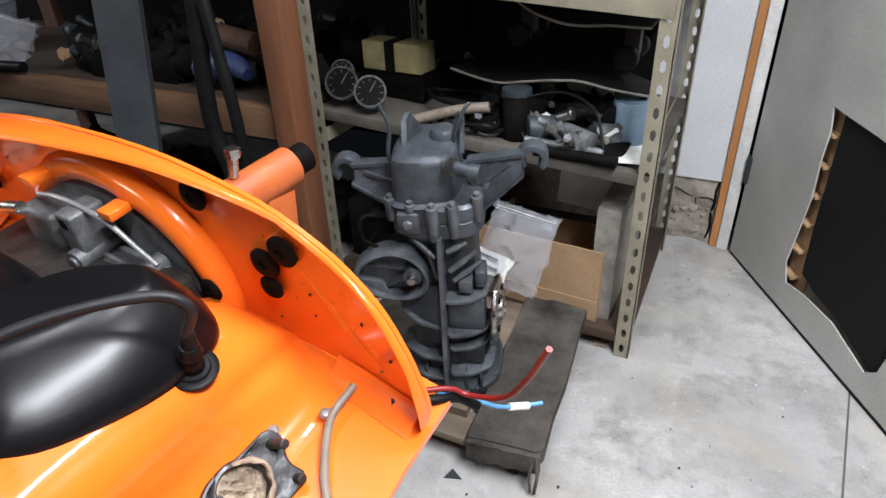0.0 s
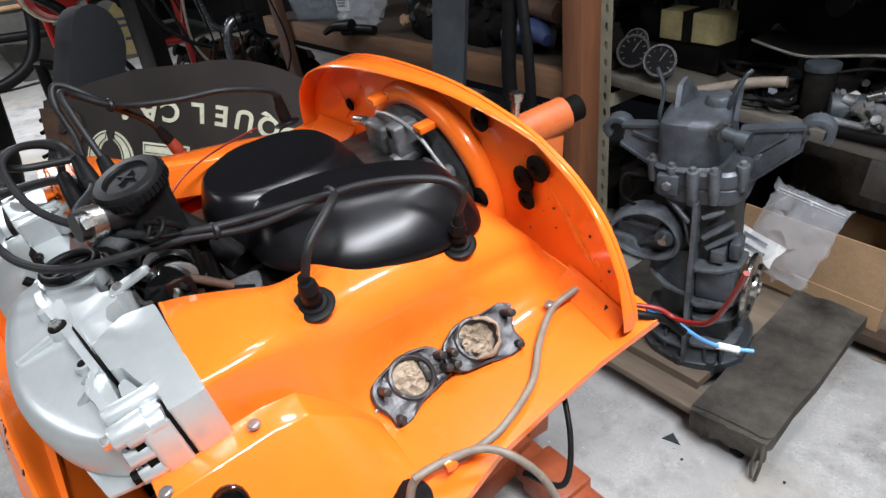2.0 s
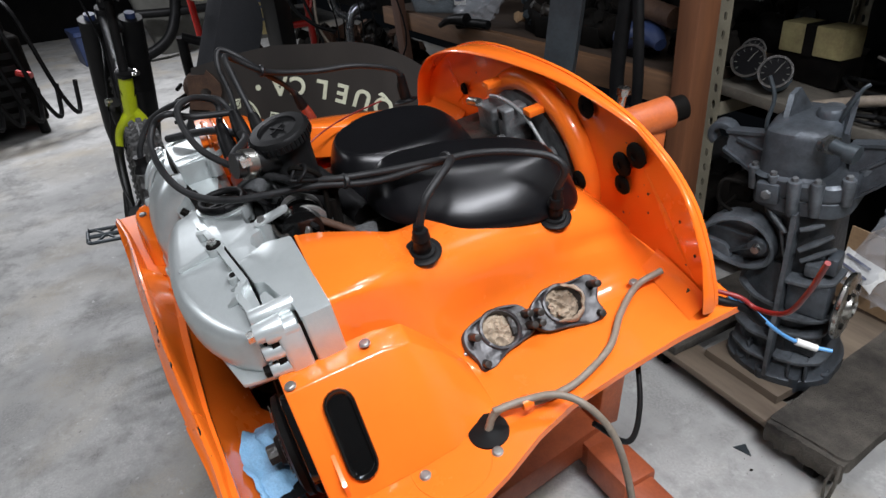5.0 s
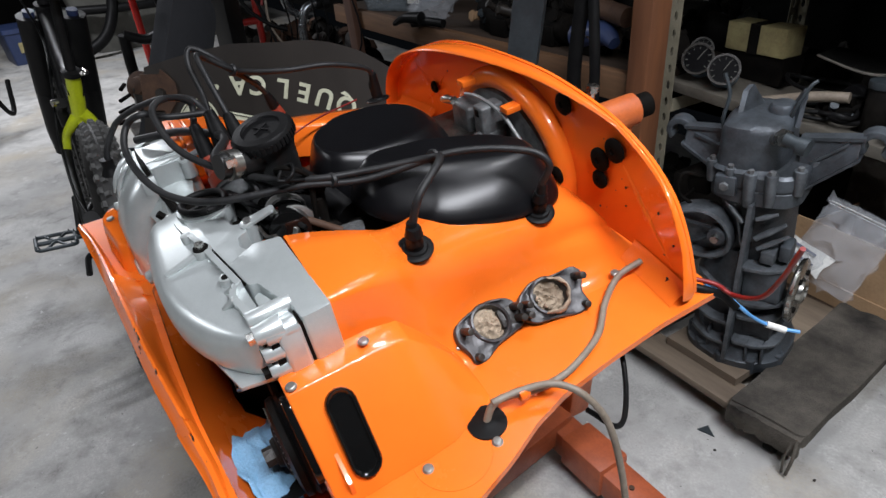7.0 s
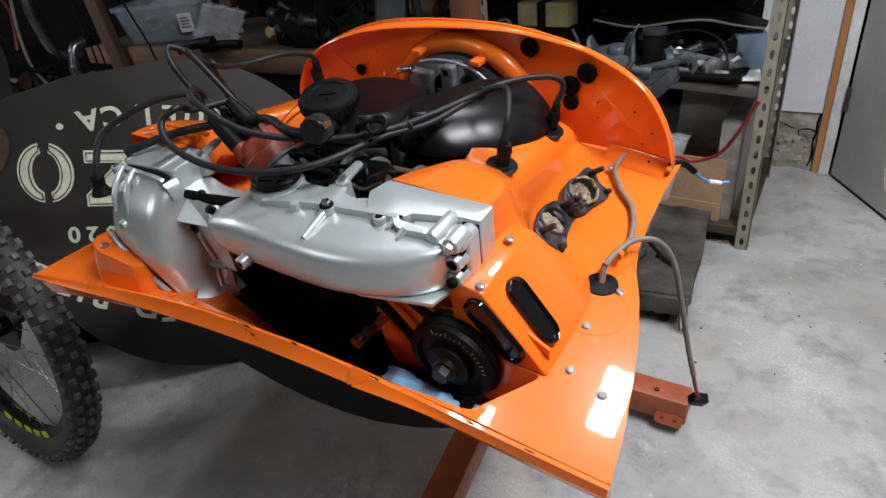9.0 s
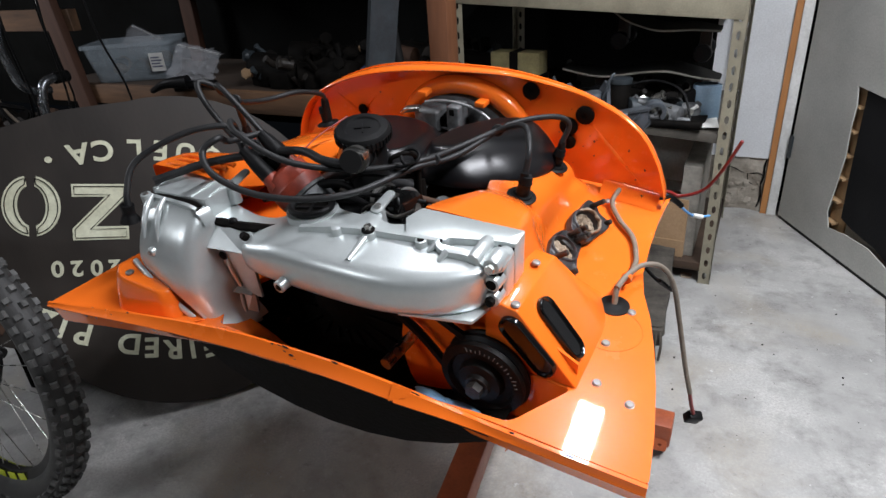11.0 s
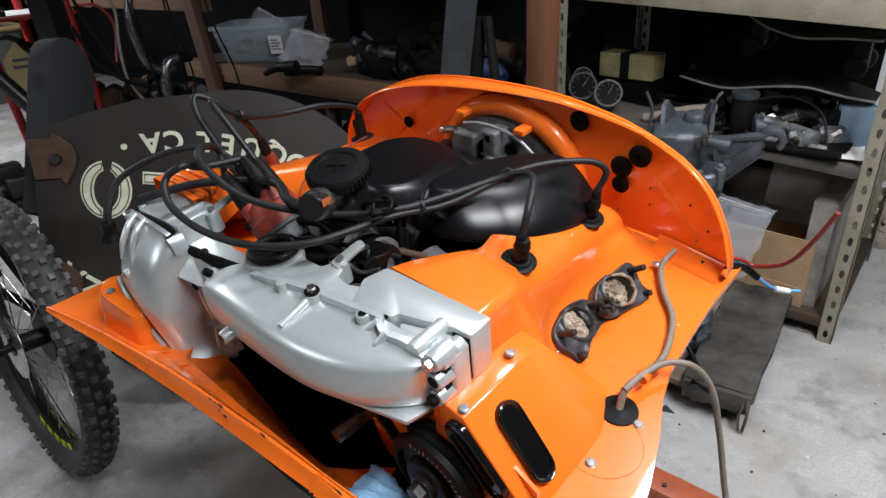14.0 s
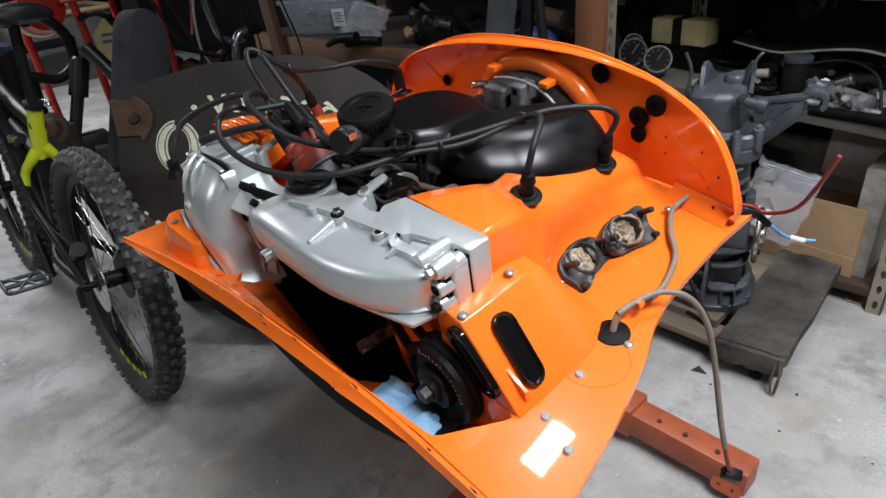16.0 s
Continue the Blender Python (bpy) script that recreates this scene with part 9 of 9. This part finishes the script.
sweep(bm, [(0.12, 0.0, 0.78), (0.14, -0.02, 0.76), (0.16, 0.03, 0.68), (0.16, 0.06, 0.56)], 0.012, 8)
sweep(bm, [(0.04, -0.14, 0.78), (0.1, -0.06, 0.8), (0.14, 0.02, 0.75), (0.1, 0.12, 0.72)], 0.016, 8)
part("hose", bm, RUBBER, t)
bm = bmesh.new()
sweep(bm, [(0.2, -0.5, 0.56), (0.2, -0.38, 0.52), (0.2, -0.28, 0.58), (0.2, -0.27, 0.72), (0.2, -0.34, 0.82), (0.1, -0.42, 0.88)], 0.028, 12)
sweep(bm, [(0.2, -0.5, 0.56), (0.15, -0.5, 0.3), (0.1, -0.45, 0.03)], 0.03, 10)
part("hose", bm, RUBBER, t)
# black tube slanting past the trolley
bm = bmesh.new()
sweep(bm, [(-3.5, 0.46, 0.68), (-3.42, 0.55, 0.5), (-3.36, 0.66, 0.3), (-3.3, 0.8, 0.035)], 0.038, 12)
tagged(part("black_tube", bm, BLACK_PAINT), "black steel tube leaning across the floor", "steel tube")
for k in range(10):
    junk("car_part", "dark car part on the far floor", "car part", -3.6 - 0.28 * (k % 5), 1.3 + 0.35 * (k // 5), 0, 130 + k, (DARK, GREASY, RUST), random.uniform(0.14, 0.22), 9, "dark parts on the far floor")
# suspension strut with its rusty hub, standing on brake parts behind the bike
t = thing("suspension_strut", "black suspension strut with a rusty wheel hub and studs", "car part", pose(-3.7, 0.27, 0))
bm = bmesh.new()
cyl(bm, (0, 0.03, 0.2), (0, 0.13, 0.44), 0.032, 0.032, 16)
part("strut_rod", bm, BLACK_PAINT, t)
bm = bmesh.new()
cyl(bm, (0, 0.125, 0.42), (0, 0.195, 0.6), 0.048, 0.046, 18)
cyl(bm, (0, 0.194, 0.598), (0, 0.2, 0.612), 0.04, 0.034, 18)
part("strut_sleeve", bm, BLACK_PAINT, t)
bm = bmesh.new()
lathe(bm, [(0.08, -0.01), (0.085, 0.0), (0.08, 0.01), (0.055, 0.014), (0.045, 0.045), (0.02, 0.05)], Matrix.Translation((0.02, -0.05, 0.29)) @ pose(0, 0, 0, 70, 0, 50), 24)
part("hub", bm, RUST, t)
bm = bmesh.new()
box(bm, -0.05, 0.06, -0.1, 0.06, 0.05, 0.3)
box(bm, -0.04, 0.05, 0.0, 0.2, 0.12, 0.22)
bevel(bm, 0.015)
part("knuckle", bm, GREASY, t)
bm = bmesh.new()
box(bm, -0.14, 0.16, -0.16, 0.3, 0, 0.06)
box(bm, -0.05, 0.14, 0.08, 0.32, 0.06, 0.17)
bevel(bm, 0.02)
part("brake_caliper", bm, GREASY, t)
for k in range(4):
    bm = bmesh.new()
    z = 0.14 + 0.06 * k
    cyl(bm, (0.04, -0.1 - 0.01 * k, z), (0.1, -0.22 + 0.02 * k, z - 0.01), 0.011, 0.011, 8)
    part("stud", bm, DARK, t)

# dark axles, arms and tubes crowded behind the sign
rnd = random.Random(11)
for k in range(12):
    junk("axle_part", "oily black axle part crowded behind the sign", "car part", -2.75 + 0.3 * (k % 4) + rnd.uniform(-0.06, 0.06), 0.62 + 0.24 * (k // 4), 0, 200 + k, (DARK, DARK, GREASY), rnd.uniform(0.16, 0.26), 10, "black parts behind the sign")
for k in range(6):
    x, y = -2.8 + 0.09 * k, 0.75 + 0.1 * (k % 3)
    bm = bmesh.new()
    sweep(bm, [(x, y, 1.35), (x + rnd.uniform(-0.05, 0.05), y - 0.03, 0.95), (x + rnd.uniform(-0.1, 0.1), y + 0.02, 0.6), (x + rnd.uniform(-0.16, 0.16), y - 0.08, 0.3), (x + rnd.uniform(-0.2, 0.2), y, 0.015)], rnd.choice((0.004, 0.005, 0.008)), 8)
    tagged(part("hanging_cable", bm, RUBBER, smooth=60), "old cable hanging behind the sign", "cable", "hanging cables")

# small litter on the floor
bm = bmesh.new()
plate(bm, [(-0.02, -0.01), (0.01, -0.018), (0.022, 0.004), (0.0, 0.016), (-0.018, 0.012)], 0.003, (), pose(-0.197, 1.436, 0.006, 8, 4, 20))
tagged(part("dry_leaf", bm, RAG), "dry pale leaf on the concrete", "leaf")
bm = bmesh.new()
plate(bm, [(-0.018, -0.012), (0.02, 0.0), (-0.01, 0.018)], 0.002, (), pose(-0.386, 0.857, 0.003))
tagged(part("paint_chip", bm, GALV), "grey triangular chip on the concrete", "debris")
bm = bmesh.new()
box(bm, -0.0022, 0.0022, -2.5, 0.2, 0.0, 0.001, pose(0.392, 1.33, 0, 0, 0, -6))
tagged(part("floor_joint", bm, TUB_GREY), "dark joint line in the concrete floor", "joint", "", "structure")
rnd = random.Random(5)
bm = bmesh.new()
for k in range(110):
    x, y = rnd.uniform(-0.4, 0.7), rnd.uniform(0.6, 2.1)
    s = 0.001 + 0.0026 * rnd.random() ** 3
    ball(bm, (x, y, s * 0.5), s, 1, (1, rnd.uniform(0.5, 1.5), 0.6))
tagged(part("floor_grit", bm, GREASY), "dark grit scattered on the concrete", "grit", "", "stuff")

# ---- housings for the unseen ceiling lamps ----
for x, y, z, w, h, power, turn in LAMPS:
    t = thing("ceiling_light", "unseen white ceiling lamp", "ceiling light", pose(x, y, z, 0, 0, turn), "ceiling lights")
    bm = bmesh.new()
    box(bm, -0.09, 0.09, -h / 2 - 0.03, h / 2 + 0.03, -0.03, 0.07)
    bevel(bm, 0.006)
    part("housing", bm, PAINT_WHITE, t)

# ---- open hollow-core door ----
DOOR = Matrix.Translation((0.091, 2.092, 0.014)) @ pose(0, 0, 0, 0, 0, math.degrees(math.atan2(-0.889, 0.461))) @ pose(0, 0, 0, 90)
door = tagged(new("door_1"), "open grey hollow-core door with a torn hole patched in black", "door", "", "structure")
door.matrix_basis = DOOR
HOLE = [(0.315, 0.6), (0.33, 0.54), (0.326, 0.46), (0.333, 0.36), (0.322, 0.26), (0.305, 0.14), (0.33, 0.085), (0.42, 0.1), (0.55, 0.105), (0.7, 0.07), (0.735, 0.1), (0.76, 0.24), (0.84, 0.42), (0.87, 0.52), (0.72, 0.56), (0.5, 0.585)]
bm = bmesh.new()
plate(bm, [(0, 0), (1.0, 0), (1.0, 2.03), (0, 2.03)], 0.004, [HOLE])
part("front_skin", bm, DOOR_GREY, door)
bm = bmesh.new()
plate(bm, [(0, 0), (1.0, 0), (1.0, 2.03), (0, 2.03)], 0.004, (), Matrix.Translation((0, 0, -0.035)))
part("back_skin", bm, DOOR_GREY, door)
for a in ((0, 0.03, 0, 2.03), (0.97, 1.0, 0, 2.03), (0.03, 0.97, 0, 0.03), (0.03, 0.97, 2.0, 2.03)):
    bm = bmesh.new()
    box(bm, a[0], a[1], a[2], a[3], -0.035, -0.004)
    part("door_frame_rail", bm, CORE_WOOD, door)
bm = bmesh.new()
box(bm, 0.285, 0.375, 0.07, 0.62, -0.0345, -0.029)
part("core_strip", bm, CORE_WOOD, door, "bare brown core inside the hole")
for k in range(7):
    bm = bmesh.new()
    box(bm, 0.28, 0.342, 0.1 + 0.085 * k, 0.107 + 0.085 * k, -0.0285, -0.0045)
    part("core_slat", bm, CORE_WOOD, door)
bm = bmesh.new()
plate(bm, [(0.352, 0.59), (0.7, 0.565), (0.88, 0.53), (0.85, 0.4), (0.775, 0.24), (0.745, 0.08), (0.715, 0.07), (0.56, 0.112), (0.43, 0.125), (0.37, 0.14), (0.36, 0.3)], 0.003, (), Matrix.Translation((0, 0, -0.012)))
part("black_patch", bm, BLACK_SHEET, door, "black sheet patch in the hole")
bm = bmesh.new()
for z in (0.25, 1.0, 1.78):
    box(bm, -0.012, 0.01, z, z + 0.09, -0.003, 0.006)
part("hinge", bm, GALV, door)
# dark strip added to paint the shade in the gap below the door
bm = bmesh.new()
box(bm, 0.0, 1.0, -0.012, 0.0, -0.03, -0.002)
part("bottom_seal", bm, RUBBER, door, "dark strip painted as the shaded gap under the door")
